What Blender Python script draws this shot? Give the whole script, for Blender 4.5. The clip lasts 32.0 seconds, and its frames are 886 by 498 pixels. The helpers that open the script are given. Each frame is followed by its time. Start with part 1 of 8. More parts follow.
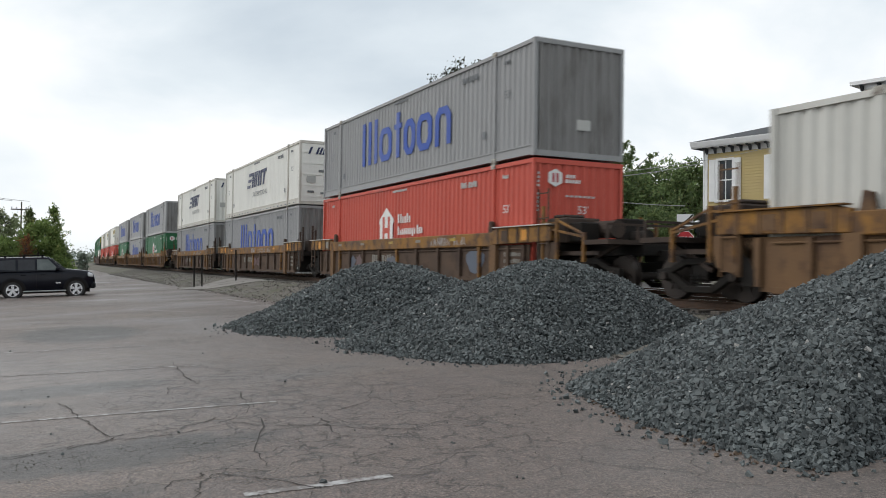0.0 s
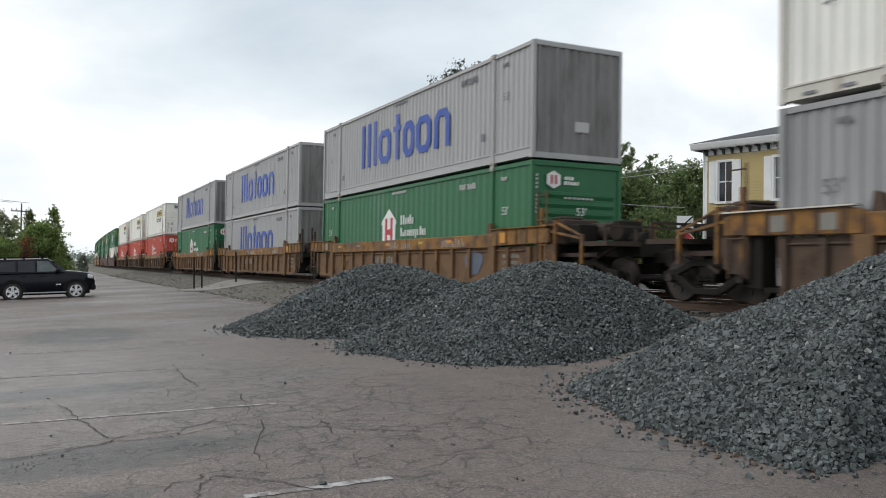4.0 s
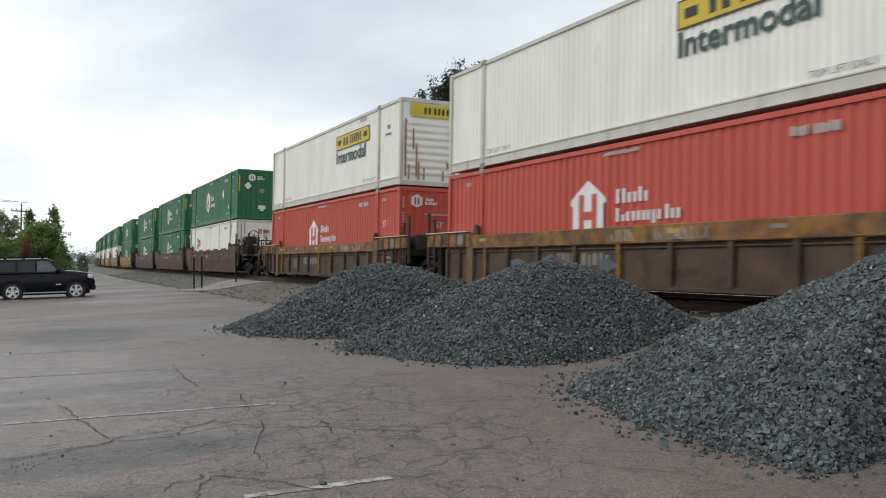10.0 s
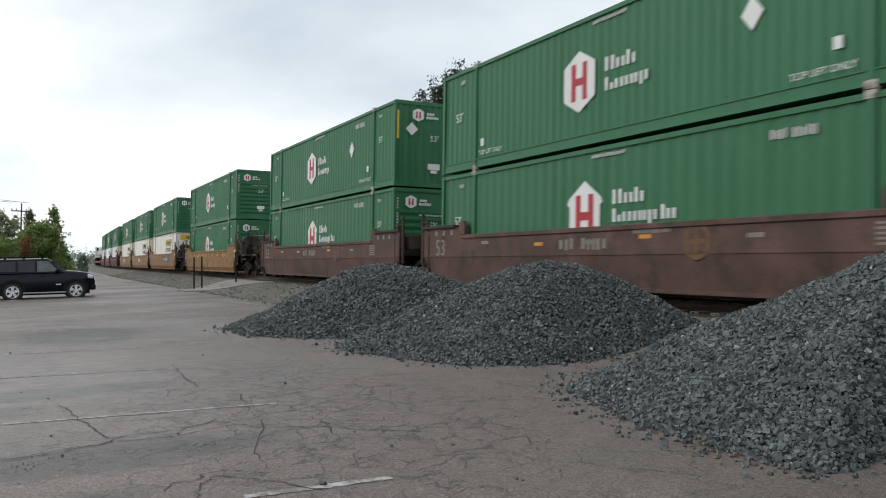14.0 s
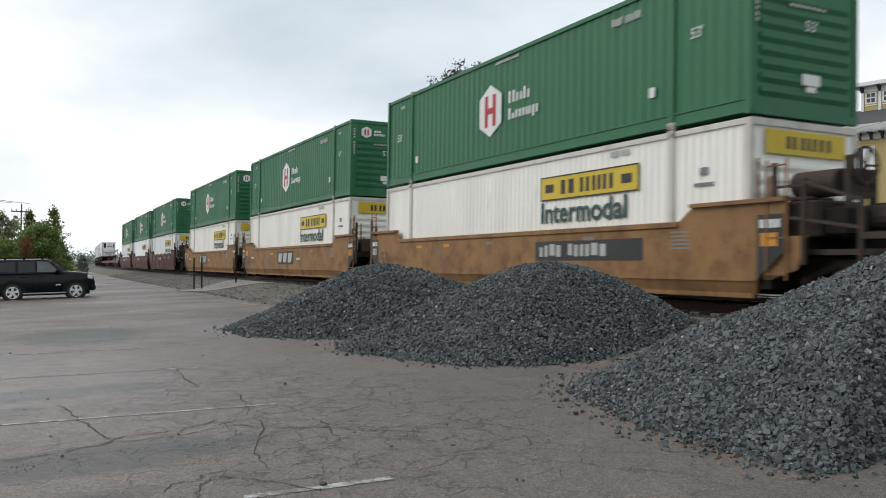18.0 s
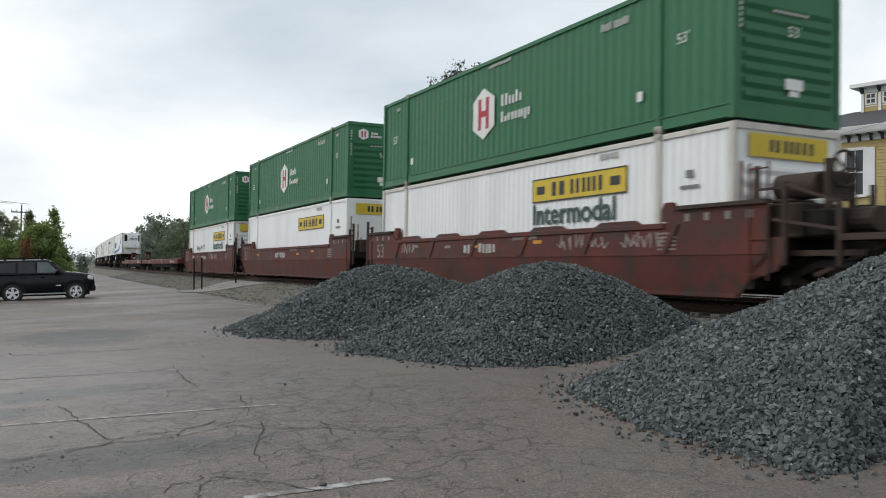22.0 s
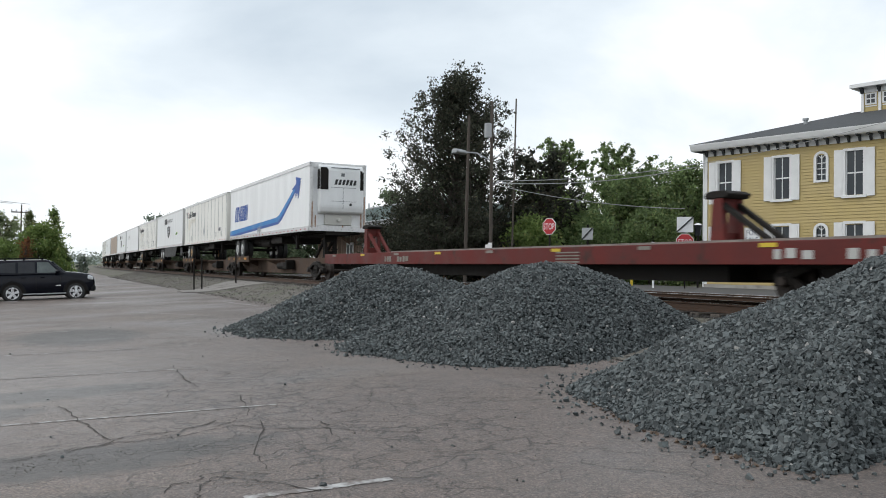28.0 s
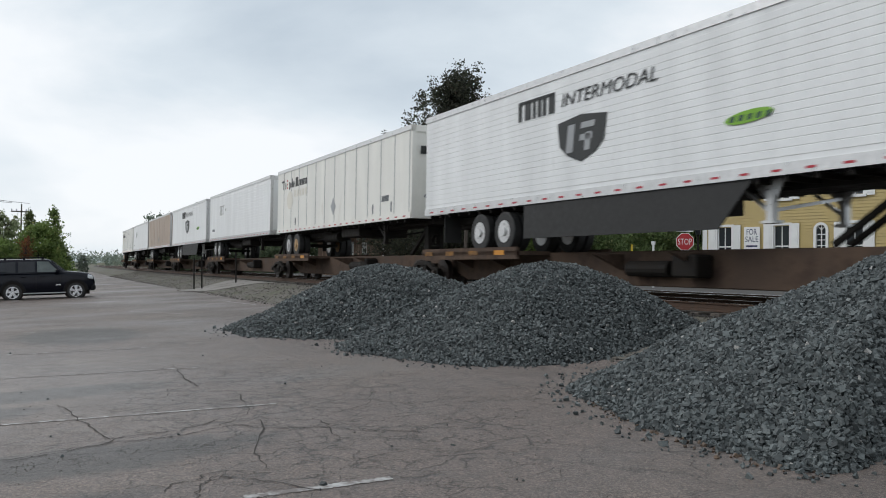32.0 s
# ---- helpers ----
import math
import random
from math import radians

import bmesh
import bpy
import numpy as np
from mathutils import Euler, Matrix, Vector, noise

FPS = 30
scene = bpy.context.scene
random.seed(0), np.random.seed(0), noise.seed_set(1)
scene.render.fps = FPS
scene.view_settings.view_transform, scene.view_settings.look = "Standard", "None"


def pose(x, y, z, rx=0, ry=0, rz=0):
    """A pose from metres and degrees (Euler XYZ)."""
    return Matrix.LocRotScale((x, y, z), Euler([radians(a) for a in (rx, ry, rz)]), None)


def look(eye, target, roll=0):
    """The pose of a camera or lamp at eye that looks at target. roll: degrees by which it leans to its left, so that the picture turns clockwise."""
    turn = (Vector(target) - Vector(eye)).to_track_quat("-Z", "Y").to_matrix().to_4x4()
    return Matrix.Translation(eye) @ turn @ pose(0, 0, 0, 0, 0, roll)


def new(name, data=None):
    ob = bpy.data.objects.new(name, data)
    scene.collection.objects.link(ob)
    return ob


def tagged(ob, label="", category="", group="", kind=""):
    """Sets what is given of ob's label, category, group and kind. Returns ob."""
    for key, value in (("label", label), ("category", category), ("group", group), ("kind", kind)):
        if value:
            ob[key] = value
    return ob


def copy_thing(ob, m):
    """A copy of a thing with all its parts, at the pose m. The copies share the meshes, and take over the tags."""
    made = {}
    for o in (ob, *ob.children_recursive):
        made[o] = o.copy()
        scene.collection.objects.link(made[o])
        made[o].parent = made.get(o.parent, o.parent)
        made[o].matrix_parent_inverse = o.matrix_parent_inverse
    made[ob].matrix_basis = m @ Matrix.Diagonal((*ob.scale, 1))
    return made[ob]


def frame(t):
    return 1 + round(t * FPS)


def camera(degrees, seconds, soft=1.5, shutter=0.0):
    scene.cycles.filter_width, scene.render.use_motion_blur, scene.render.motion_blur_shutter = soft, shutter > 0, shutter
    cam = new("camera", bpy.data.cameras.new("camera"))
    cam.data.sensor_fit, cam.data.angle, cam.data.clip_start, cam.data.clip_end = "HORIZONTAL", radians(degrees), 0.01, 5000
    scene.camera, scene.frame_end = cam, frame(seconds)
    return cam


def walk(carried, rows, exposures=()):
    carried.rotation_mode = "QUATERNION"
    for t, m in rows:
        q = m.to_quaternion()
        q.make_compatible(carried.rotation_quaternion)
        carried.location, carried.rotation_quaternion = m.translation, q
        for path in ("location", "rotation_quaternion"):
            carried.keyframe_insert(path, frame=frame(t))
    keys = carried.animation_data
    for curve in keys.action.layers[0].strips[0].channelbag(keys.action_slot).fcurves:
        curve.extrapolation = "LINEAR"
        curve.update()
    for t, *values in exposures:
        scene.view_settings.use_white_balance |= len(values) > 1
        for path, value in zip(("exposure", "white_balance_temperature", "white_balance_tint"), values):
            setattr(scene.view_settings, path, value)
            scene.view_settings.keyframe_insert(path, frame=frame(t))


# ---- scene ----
EYE = 1.5
VIEW = 54.92
cam = camera(VIEW, 32.0, soft=0.95, shutter=0.22)


def aim(tilt):
    """The camera on its tripod; tilt is the small sag of the head in degrees."""
    e = radians(1.366 + tilt)
    p = radians(26.42)
    return look((0, 0, EYE), (-math.cos(p) * math.cos(e), math.sin(p) * math.cos(e), EYE + math.sin(e)), 0.842)


walk(cam, [(0.0, aim(-0.11)), (0.5, aim(0)), (17.0, aim(0)), (18.5, aim(0.08)), (19.5, aim(0.18)), (20.0, aim(0.18)),
           (21.0, aim(0.1)), (22.0, aim(0.075)), (29.0, aim(0.075)), (31.0, aim(0.02)), (32.0, aim(0.03))],
     exposures=((0.0, -0.03, 6500, 10), (2.0, 0.0, 6500, 10), (10.0, -0.01, 6500, 10), (16.0, 0.03, 6500, 10), (20.0, -0.05, 6500, 10), (24.0, -0.06, 6450, 10), (28.0, 0.05, 6400, 10), (29.0, -0.03, 6400, 10), (31.0, -0.16, 6350, 10), (32.0, -0.17, 6350, 10)))

# ---- overcast daylight ----
world = bpy.data.worlds.new("overcast_sky")
scene.world = world
world.use_nodes = True
wn, wl = world.node_tree.nodes, world.node_tree.links
wn.clear()
w_out = wn.new("ShaderNodeOutputWorld")
w_bg = wn.new("ShaderNodeBackground")
w_sky = wn.new("ShaderNodeTexSky")
w_sky.sky_type, w_sky.sun_disc = "NISHITA", False
w_sky.sun_elevation, w_sky.sun_rotation = radians(39), radians(200)
w_co = wn.new("ShaderNodeTexCoord")
w_map = wn.new("ShaderNodeMapping")
w_map.inputs["Location"].default_value = (-15.37, -7.53, -16.49)
w_map.inputs["Rotation"].default_value = (0.0, 0.0, 4.85)
w_map.inputs["Scale"].default_value = (1.0, 1.0, 2.2)
w_n = wn.new("ShaderNodeTexNoise")
w_n.inputs["Scale"].default_value, w_n.inputs["Detail"].default_value, w_n.inputs["Roughness"].default_value = 1.5, 8, 0.52
w_n.inputs["Distortion"].default_value = 0.3
w_r = wn.new("ShaderNodeValToRGB")
w_r.color_ramp.elements[0].position, w_r.color_ramp.elements[0].color = 0.36, (0.64, 0.725, 0.80, 1)
w_r.color_ramp.elements[1].position, w_r.color_ramp.elements[1].color = 0.585, (1.12, 1.14, 1.15, 1)
w_e = w_r.color_ramp.elements.new(0.49)
w_e.color = (0.86, 0.935, 0.985, 1)
w_s = wn.new("ShaderNodeVectorMath")
w_s.operation = "SCALE"
w_s.inputs["Scale"].default_value = 0.1
w_m = wn.new("ShaderNodeMix")
w_m.data_type = "RGBA"
w_m.inputs["Factor"].default_value = 0.93
wl.new(w_co.outputs["Generated"], w_map.inputs["Vector"])
wl.new(w_map.outputs["Vector"], w_n.inputs["Vector"])
wl.new(w_n.outputs["Fac"], w_r.inputs["Fac"])
wl.new(w_sky.outputs["Color"], w_s.inputs[0])
wl.new(w_s.outputs["Vector"], w_m.inputs["A"])
wl.new(w_r.outputs["Color"], w_m.inputs["B"])
wl.new(w_m.outputs["Result"], w_bg.inputs["Color"])
w_bg.inputs["Strength"].default_value = 1.0
wl.new(w_bg.outputs["Background"], w_out.inputs["Surface"])

sun_data = bpy.data.lights.new("sun", "SUN")
sun_data.energy, sun_data.angle, sun_data.color = 1.15, radians(30), (1.0, 0.97, 0.93)
sun = new("sun", sun_data)
sun.matrix_world = look((-13, -19, 19), (0, 0, 0))


# ---- materials ----
def surface(name, c1, c2, scale=6.0, rough=0.6, metal=0.0, bump=0.15, fine=60.0, stain=None, stain_scale=1.2, stain_lo=0.55,
            stain_hi=0.7, spec=0.5, per_object=0.0, rough_var=0.15, stretch=(1, 1, 1)):
    """Two-scale procedural surface: broad variation c1..c2, fine grain, optional stains."""
    m = bpy.data.materials.new(name)
    m.use_nodes = True
    n, l = m.node_tree.nodes, m.node_tree.links
    b = n["Principled BSDF"]
    co = n.new("ShaderNodeTexCoord")
    mp = n.new("ShaderNodeMapping")
    mp.inputs["Scale"].default_value = stretch
    l.new(co.outputs["Object"], mp.inputs["Vector"])
    big = n.new("ShaderNodeTexNoise")
    big.inputs["Scale"].default_value, big.inputs["Detail"].default_value = scale, 6
    l.new(mp.outputs["Vector"], big.inputs["Vector"])
    sm = n.new("ShaderNodeTexNoise")
    sm.inputs["Scale"].default_value, sm.inputs["Detail"].default_value = fine, 4
    l.new(mp.outputs["Vector"], sm.inputs["Vector"])
    add = n.new("ShaderNodeMath")
    add.operation = "MULTIPLY_ADD"
    l.new(sm.outputs["Fac"], add.inputs[0])
    add.inputs[1].default_value = 0.35
    l.new(big.outputs["Fac"], add.inputs[2])
    rp = n.new("ShaderNodeMapRange")
    rp.inputs["From Min"].default_value, rp.inputs["From Max"].default_value = 0.42, 0.92
    l.new(add.outputs[0], rp.inputs["Value"])
    mx = n.new("ShaderNodeMix")
    mx.data_type = "RGBA"
    mx.inputs["A"].default_value, mx.inputs["B"].default_value = (*c1, 1), (*c2, 1)
    l.new(rp.outputs["Result"], mx.inputs["Factor"])
    col = mx.outputs["Result"]
    if stain:
        sn = n.new("ShaderNodeTexNoise")
        sn.inputs["Scale"].default_value, sn.inputs["Detail"].default_value, sn.inputs["Roughness"].default_value = stain_scale, 8, 0.65
        mp2 = n.new("ShaderNodeMapping")
        mp2.inputs["Location"].default_value = (3.1, 7.7, 1.3)
        mp2.inputs["Scale"].default_value = stretch
        l.new(co.outputs["Object"], mp2.inputs["Vector"])
        l.new(mp2.outputs["Vector"], sn.inputs["Vector"])
        sr = n.new("ShaderNodeMapRange")
        sr.inputs["From Min"].default_value, sr.inputs["From Max"].default_value = stain_lo, stain_hi
        l.new(sn.outputs["Fac"], sr.inputs["Value"])
        m2 = n.new("ShaderNodeMix")
        m2.data_type = "RGBA"
        l.new(sr.outputs["Result"], m2.inputs["Factor"])
        l.new(col, m2.inputs["A"])
        m2.inputs["B"].default_value = (*stain, 1)
        col = m2.outputs["Result"]
    if per_object:
        oi = n.new("ShaderNodeObjectInfo")
        orr = n.new("ShaderNodeMapRange")
        orr.inputs["To Min"].default_value, orr.inputs["To Max"].default_value = 1 - per_object, 1 + per_object
        l.new(oi.outputs["Random"], orr.inputs["Value"])
        vm = n.new("ShaderNodeVectorMath")
        vm.operation = "SCALE"
        l.new(col, vm.inputs[0])
        l.new(orr.outputs["Result"], vm.inputs["Scale"])
        col = vm.outputs["Vector"]
    l.new(col, b.inputs["Base Color"])
    rr = n.new("ShaderNodeMapRange")
    rr.inputs["From Min"].default_value, rr.inputs["From Max"].default_value = 0.3, 0.7
    rr.inputs["To Min"].default_value, rr.inputs["To Max"].default_value = max(0.02, rough - rough_var), min(1, rough + rough_var)
    l.new(big.outputs["Fac"], rr.inputs["Value"])
    l.new(rr.outputs["Result"], b.inputs["Roughness"])
    b.inputs["Metallic"].default_value, b.inputs["Specular IOR Level"].default_value = metal, spec
    if bump:
        bp = n.new("ShaderNodeBump")
        bp.inputs["Strength"].default_value, bp.inputs["Distance"].default_value = bump, 0.02
        l.new(add.outputs[0], bp.inputs["Height"])
        l.new(bp.outputs["Normal"], b.inputs["Normal"])
    return m


def paint(name, c, dirt=(0.16, 0.13, 0.1), amount=0.64, rough=0.5, **kw):
    """Weathered vehicle paint: the colour, slightly faded in places, with streaky grime."""
    f = tuple(min(1, x * 1.0 + 0.03) for x in c)
    d = tuple(x * 0.86 for x in c)
    kw = {"scale": 1.4, "fine": 30, "bump": 0.06, "stretch": (1, 1, 0.2), **kw}
    return surface(name, d, f, rough=rough, stain=tuple(0.5 * a + 0.5 * b for a, b in zip(dirt, c)), stain_scale=2.2,
                   stain_lo=amount, stain_hi=amount + 0.16, **{"spec": 0.3, **kw})


GREY_BOX = paint("weathered_grey_paint", (0.295, 0.296, 0.298))
PALE_BOX = paint("weathered_light_grey_paint", (0.39, 0.388, 0.388))
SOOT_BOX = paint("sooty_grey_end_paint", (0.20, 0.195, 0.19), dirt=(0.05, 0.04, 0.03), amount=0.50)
WORN_RAIL = paint("scuffed_white_rail_paint", (0.58, 0.555, 0.50), dirt=(0.16, 0.09, 0.05), amount=0.53)
RED_BOX = paint("faded_red_paint", (0.52, 0.075, 0.045))
GREEN_BOX = paint("dark_green_paint", (0.019, 0.138, 0.055), amount=0.7)
GREEN2_BOX = paint("bright_green_paint", (0.016, 0.128, 0.048), amount=0.7)
WHITE_BOX = paint("off_white_paint", (0.87, 0.85, 0.785), dirt=(0.3, 0.22, 0.14), amount=0.63)
WHITE2_BOX = paint("cool_white_paint", (0.82, 0.83, 0.83), dirt=(0.3, 0.25, 0.2), amount=0.67)
CREAM_BOX = paint("cream_white_paint", (0.80, 0.79, 0.74), dirt=(0.3, 0.22, 0.14), amount=0.62)
DULL_BOX = paint("dull_grey_white_paint", (0.56, 0.55, 0.51), dirt=(0.3, 0.22, 0.14), amount=0.6)
TAN_BOX = paint("tan_paint", (0.42, 0.33, 0.26))
BLUE_INK = paint("blue_lettering_paint", (0.018, 0.07, 0.36), amount=0.75)
NAVY_INK = paint("navy_lettering_paint", (0.02, 0.03, 0.09), amount=0.8)
WHITE_INK = paint("white_lettering_paint", (0.74, 0.74, 0.72), amount=0.75)
DULL_INK = paint("dull_white_stencil_paint", (0.45, 0.45, 0.43), amount=0.6)
GREY_INK = paint("grey_stencil_paint", (0.16, 0.17, 0.18), amount=0.7)
BLACK_INK = paint("black_lettering_paint", (0.02, 0.022, 0.022), amount=0.85)
TEAL_INK = paint("dark_green_lettering_paint", (0.02, 0.06, 0.05), amount=0.85)
RED_INK = paint("red_emblem_paint", (0.42, 0.02, 0.035), amount=0.8)
YELLOW_INK = paint("yellow_panel_paint", (0.62, 0.45, 0.03), amount=0.72)
ORANGE_INK = paint("orange_marker_paint", (0.6, 0.25, 0.02), amount=0.7)
GHOST_INK = paint("ghost_lettering_stain", (0.72, 0.69, 0.61), amount=0.75)
SKY_INK = paint("bright_blue_stripe_paint", (0.01, 0.19, 0.50), amount=0.85)
ROYAL_INK = paint("royal_blue_stripe_paint", (0.012, 0.075, 0.34), amount=0.85)
FADED_RED = paint("faded_red_lettering_paint", (0.50, 0.20, 0.15), amount=0.6)
STENCIL = paint("grimy_stencil_paint", (0.21, 0.195, 0.17), amount=0.5)
SPRAY = paint("faded_white_spray_paint", (0.34, 0.31, 0.29), dirt=(0.1, 0.05, 0.04), amount=0.5)
YELLOW_TAG = paint("faded_yellow_spray_paint", (0.42, 0.30, 0.04), dirt=(0.2, 0.1, 0.04), amount=0.5)
PINK_TAG = paint("faded_pink_spray_paint", (0.115, 0.062, 0.065), dirt=(0.09, 0.06, 0.045), amount=0.5)
BLUE_TAG = paint("faded_blue_spray_paint", (0.09, 0.11, 0.15), dirt=(0.09, 0.06, 0.045), amount=0.5)
LIME_INK = paint("lime_green_emblem_paint", (0.2, 0.42, 0.03), amount=0.85)
SILVER_INK = paint("silver_emblem_paint", (0.35, 0.36, 0.37), amount=0.8)
RUST_RED = (0.11, 0.035, 0.02)
ORANGE_CAR = surface("weathered_orange_car_paint", (0.19, 0.104, 0.044), (0.315, 0.176, 0.076), 0.9, 0.65, 0, 0.1, 25, (0.125, 0.060, 0.028), 1.3, 0.46, 0.7, spec=0.25)
CHORD_CAR = surface("worn_yellow_orange_chord_paint", (0.165, 0.082, 0.028), (0.30, 0.15, 0.036), 1.6, 0.65, 0, 0.1, 25, (0.085, 0.048, 0.03), 2.4, 0.43, 0.62, spec=0.25)
OLD_MAROON = surface("dusty_brown_maroon_car_paint", (0.058, 0.032, 0.027), (0.15, 0.09, 0.076), 1.1, 0.7, 0, 0.1, 25, (0.06, 0.043, 0.036), 1.6, 0.46, 0.66, spec=0.2)
TAN_CAR = surface("dusty_tan_orange_car_side", (0.115, 0.066, 0.035), (0.185, 0.108, 0.056), 1.3, 0.75, 0, 0.12, 25, (0.07, 0.04, 0.028), 1.8, 0.5, 0.68, spec=0.25)
BROWN_CAR = surface("rusty_brown_car_side", (0.062, 0.042, 0.032), (0.115, 0.078, 0.056), 1.3, 0.8, 0, 0.15, 25, (0.055, 0.036, 0.028), 2.0, 0.5, 0.66, spec=0.2)
MAROON_CAR = surface("oxide_maroon_car_paint", (0.055, 0.017, 0.013), (0.135, 0.040, 0.031), 1.1, 0.65, 0, 0.1, 25, (0.05, 0.036, 0.03), 1.6, 0.46, 0.66, spec=0.25)
FLAT_RED = surface("faded_red_flatcar_paint", (0.082, 0.0135, 0.011), (0.135, 0.023, 0.019), 1.4, 0.6, 0, 0.08, 25, (0.05, 0.022, 0.018), 2.0, 0.56, 0.7, spec=0.25)
DARK_CAP = surface("grimy_dark_cap_paint", (0.035, 0.026, 0.022), (0.07, 0.05, 0.04), 3, 0.75, 0, 0.2, 40, spec=0.2)
STEEL_DARK = surface("greasy_dark_steel", (0.006, 0.0055, 0.005), (0.022, 0.018, 0.015), 5, 0.75, 0.0, 0.2, 40, spec=0.2)
WHEEL_STEEL = surface("worn_wheel_steel", (0.018, 0.013, 0.011), (0.05, 0.037, 0.03), 6, 0.6, 0.3, 0.1, 40)
DECK = surface("weathered_deck_boards", (0.14, 0.115, 0.10), (0.25, 0.22, 0.2), 3, 0.7, 0, 0.2, 30)
RUBBER = surface("black_tyre_rubber", (0.012, 0.012, 0.012), (0.03, 0.03, 0.03), 8, 0.7, 0, 0.15, 50)
ALU = surface("dull_aluminium", (0.5, 0.5, 0.5), (0.68, 0.68, 0.68), 8, 0.4, 0.8, 0.05, 50)
RUST_RIM = surface("rusty_rim_paint", (0.3, 0.17, 0.07), (0.5, 0.36, 0.2), 9, 0.7, 0.2, 0.1, 50)


# ---- geometry helpers ----
class Geo:
    """Gathers vertices and faces of one mesh."""

    def __init__(self):
        self.v, self.f = [], []

    def box(self, x0, x1, y0, y1, z0, z1):
        b = len(self.v)
        self.v += [(x, y, z) for z in (z0, z1) for y in (y0, y1) for x in (x0, x1)]
        self.f += [tuple(b + i for i in q) for q in ((0, 2, 3, 1), (4, 5, 7, 6), (0, 1, 5, 4), (2, 6, 7, 3), (0, 4, 6, 2), (1, 3, 7, 5))]
        return self

    def prism(self, pts, a, b, axis="y"):
        """A polygon pushed along an axis. For y the points are (x, z), for x (y, z), for z (x, y)."""
        n, k = len(pts), len(self.v)
        put = {"y": lambda p, d: (p[0], d, p[1]), "x": lambda p, d: (d, p[0], p[1]), "z": lambda p, d: (p[0], p[1], d)}[axis]
        self.v += [put(p, a) for p in pts] + [put(p, b) for p in pts]
        self.f += [tuple(range(k, k + n)), tuple(range(k + 2 * n - 1, k + n - 1, -1))]
        self.f += [(k + i, k + (i + 1) % n, k + n + (i + 1) % n, k + n + i) for i in range(n)]
        return self

    def tube(self, c, r, a, b, axis="y", n=16, r2=None, hollow=None):
        """A cylinder or cone frustum round the point c across the axis, from a to b along it."""
        r2 = r if r2 is None else r2
        put = {"y": lambda u, w, d: (c[0] + u, d, c[1] + w), "x": lambda u, w, d: (d, c[0] + u, c[1] + w),
               "z": lambda u, w, d: (c[0] + u, c[1] + w, d)}[axis]
        k = len(self.v)
        an = [2 * math.pi * i / n for i in range(n)]
        self.v += [put(r * math.cos(t), r * math.sin(t), a) for t in an] + [put(r2 * math.cos(t), r2 * math.sin(t), b) for t in an]
        self.f += [(k + i, k + (i + 1) % n, k + n + (i + 1) % n, k + n + i) for i in range(n)]
        self.f += [tuple(range(k + n - 1, k - 1, -1)), tuple(range(k + n, k + 2 * n))]
        return self

    def beam(self, p, q, w, h=None):
        """A square bar from p to q."""
        p, q = Vector(p), Vector(q)
        h = w if h is None else h
        d = (q - p).normalized()
        s = d.cross(Vector((0, 0, 1)))
        s = Vector((1, 0, 0)) if s.length < 1e-3 else s.normalized()
        u = s.cross(d)
        k = len(self.v)
        for e in (p, q):
            self.v += [tuple(e + s * (w / 2 * a) + u * (h / 2 * b)) for a, b in ((-1, -1), (1, -1), (1, 1), (-1, 1))]
        self.f += [(k, k + 3, k + 2, k + 1), (k + 4, k + 5, k + 6, k + 7)] + [(k + i, k + (i + 1) % 4, k + 4 + (i + 1) % 4, k + 4 + i) for i in range(4)]
        return self

    def wave(self, a, b, z0, z1, y, depth, pitch, out=-1):
        """A corrugated upright sheet along x between a and b; out: the side on which the ridges stand."""
        xs = []
        n = max(1, round((b - a) / pitch))
        p = (b - a) / n
        for i in range(n):
            x = a + i * p
            xs += [(x, 0), (x + p * 0.30, 0), (x + p * 0.5, 1), (x + p * 0.80, 1)]
        xs.append((b, 0))
        k = len(self.v)
        for x, t in xs:
            yy = y - out * depth * t
            self.v += [(x, yy, z0), (x, yy, z1)]
        for i in range(len(xs) - 1):
            j = k + 2 * i
            self.f.append((j, j + 2, j + 3, j + 1))
        return self

    def mesh(self, name, bevel=0.0, smooth=False):
        me = bpy.data.meshes.new(name)
        me.from_pydata(self.v, [], self.f)
        bm = bmesh.new()
        bm.from_mesh(me)
        bmesh.ops.recalc_face_normals(bm, faces=bm.faces)
        if bevel:
            bmesh.ops.bevel(bm, geom=bm.edges[:], offset=bevel, segments=1, affect="EDGES", clamp_overlap=True)
        bm.to_mesh(me)
        bm.free()
        if smooth:
            me.shade_smooth()
        return me


def part(name, geo, material, parent=None, label="", at=None, bevel=0.0, smooth=False):
    """One mesh object of the geometry under a thing or a part."""
    me = geo.mesh(name, bevel, smooth) if isinstance(geo, Geo) else geo
    if isinstance(geo, Geo) or not me.materials:
        me.materials.append(material)
    ob = new(name, me)
    if parent is not None:
        ob.parent = parent
    if at is not None:
        ob.matrix_basis = at
    if label:
        ob["label"] = label
    return ob


def thing(name, label, category, group="", at=None):
    ob = tagged(new(name), label, category, group)
    ob.empty_display_size = 0.2
    if at is not None:
        ob.matrix_basis = at
    return ob


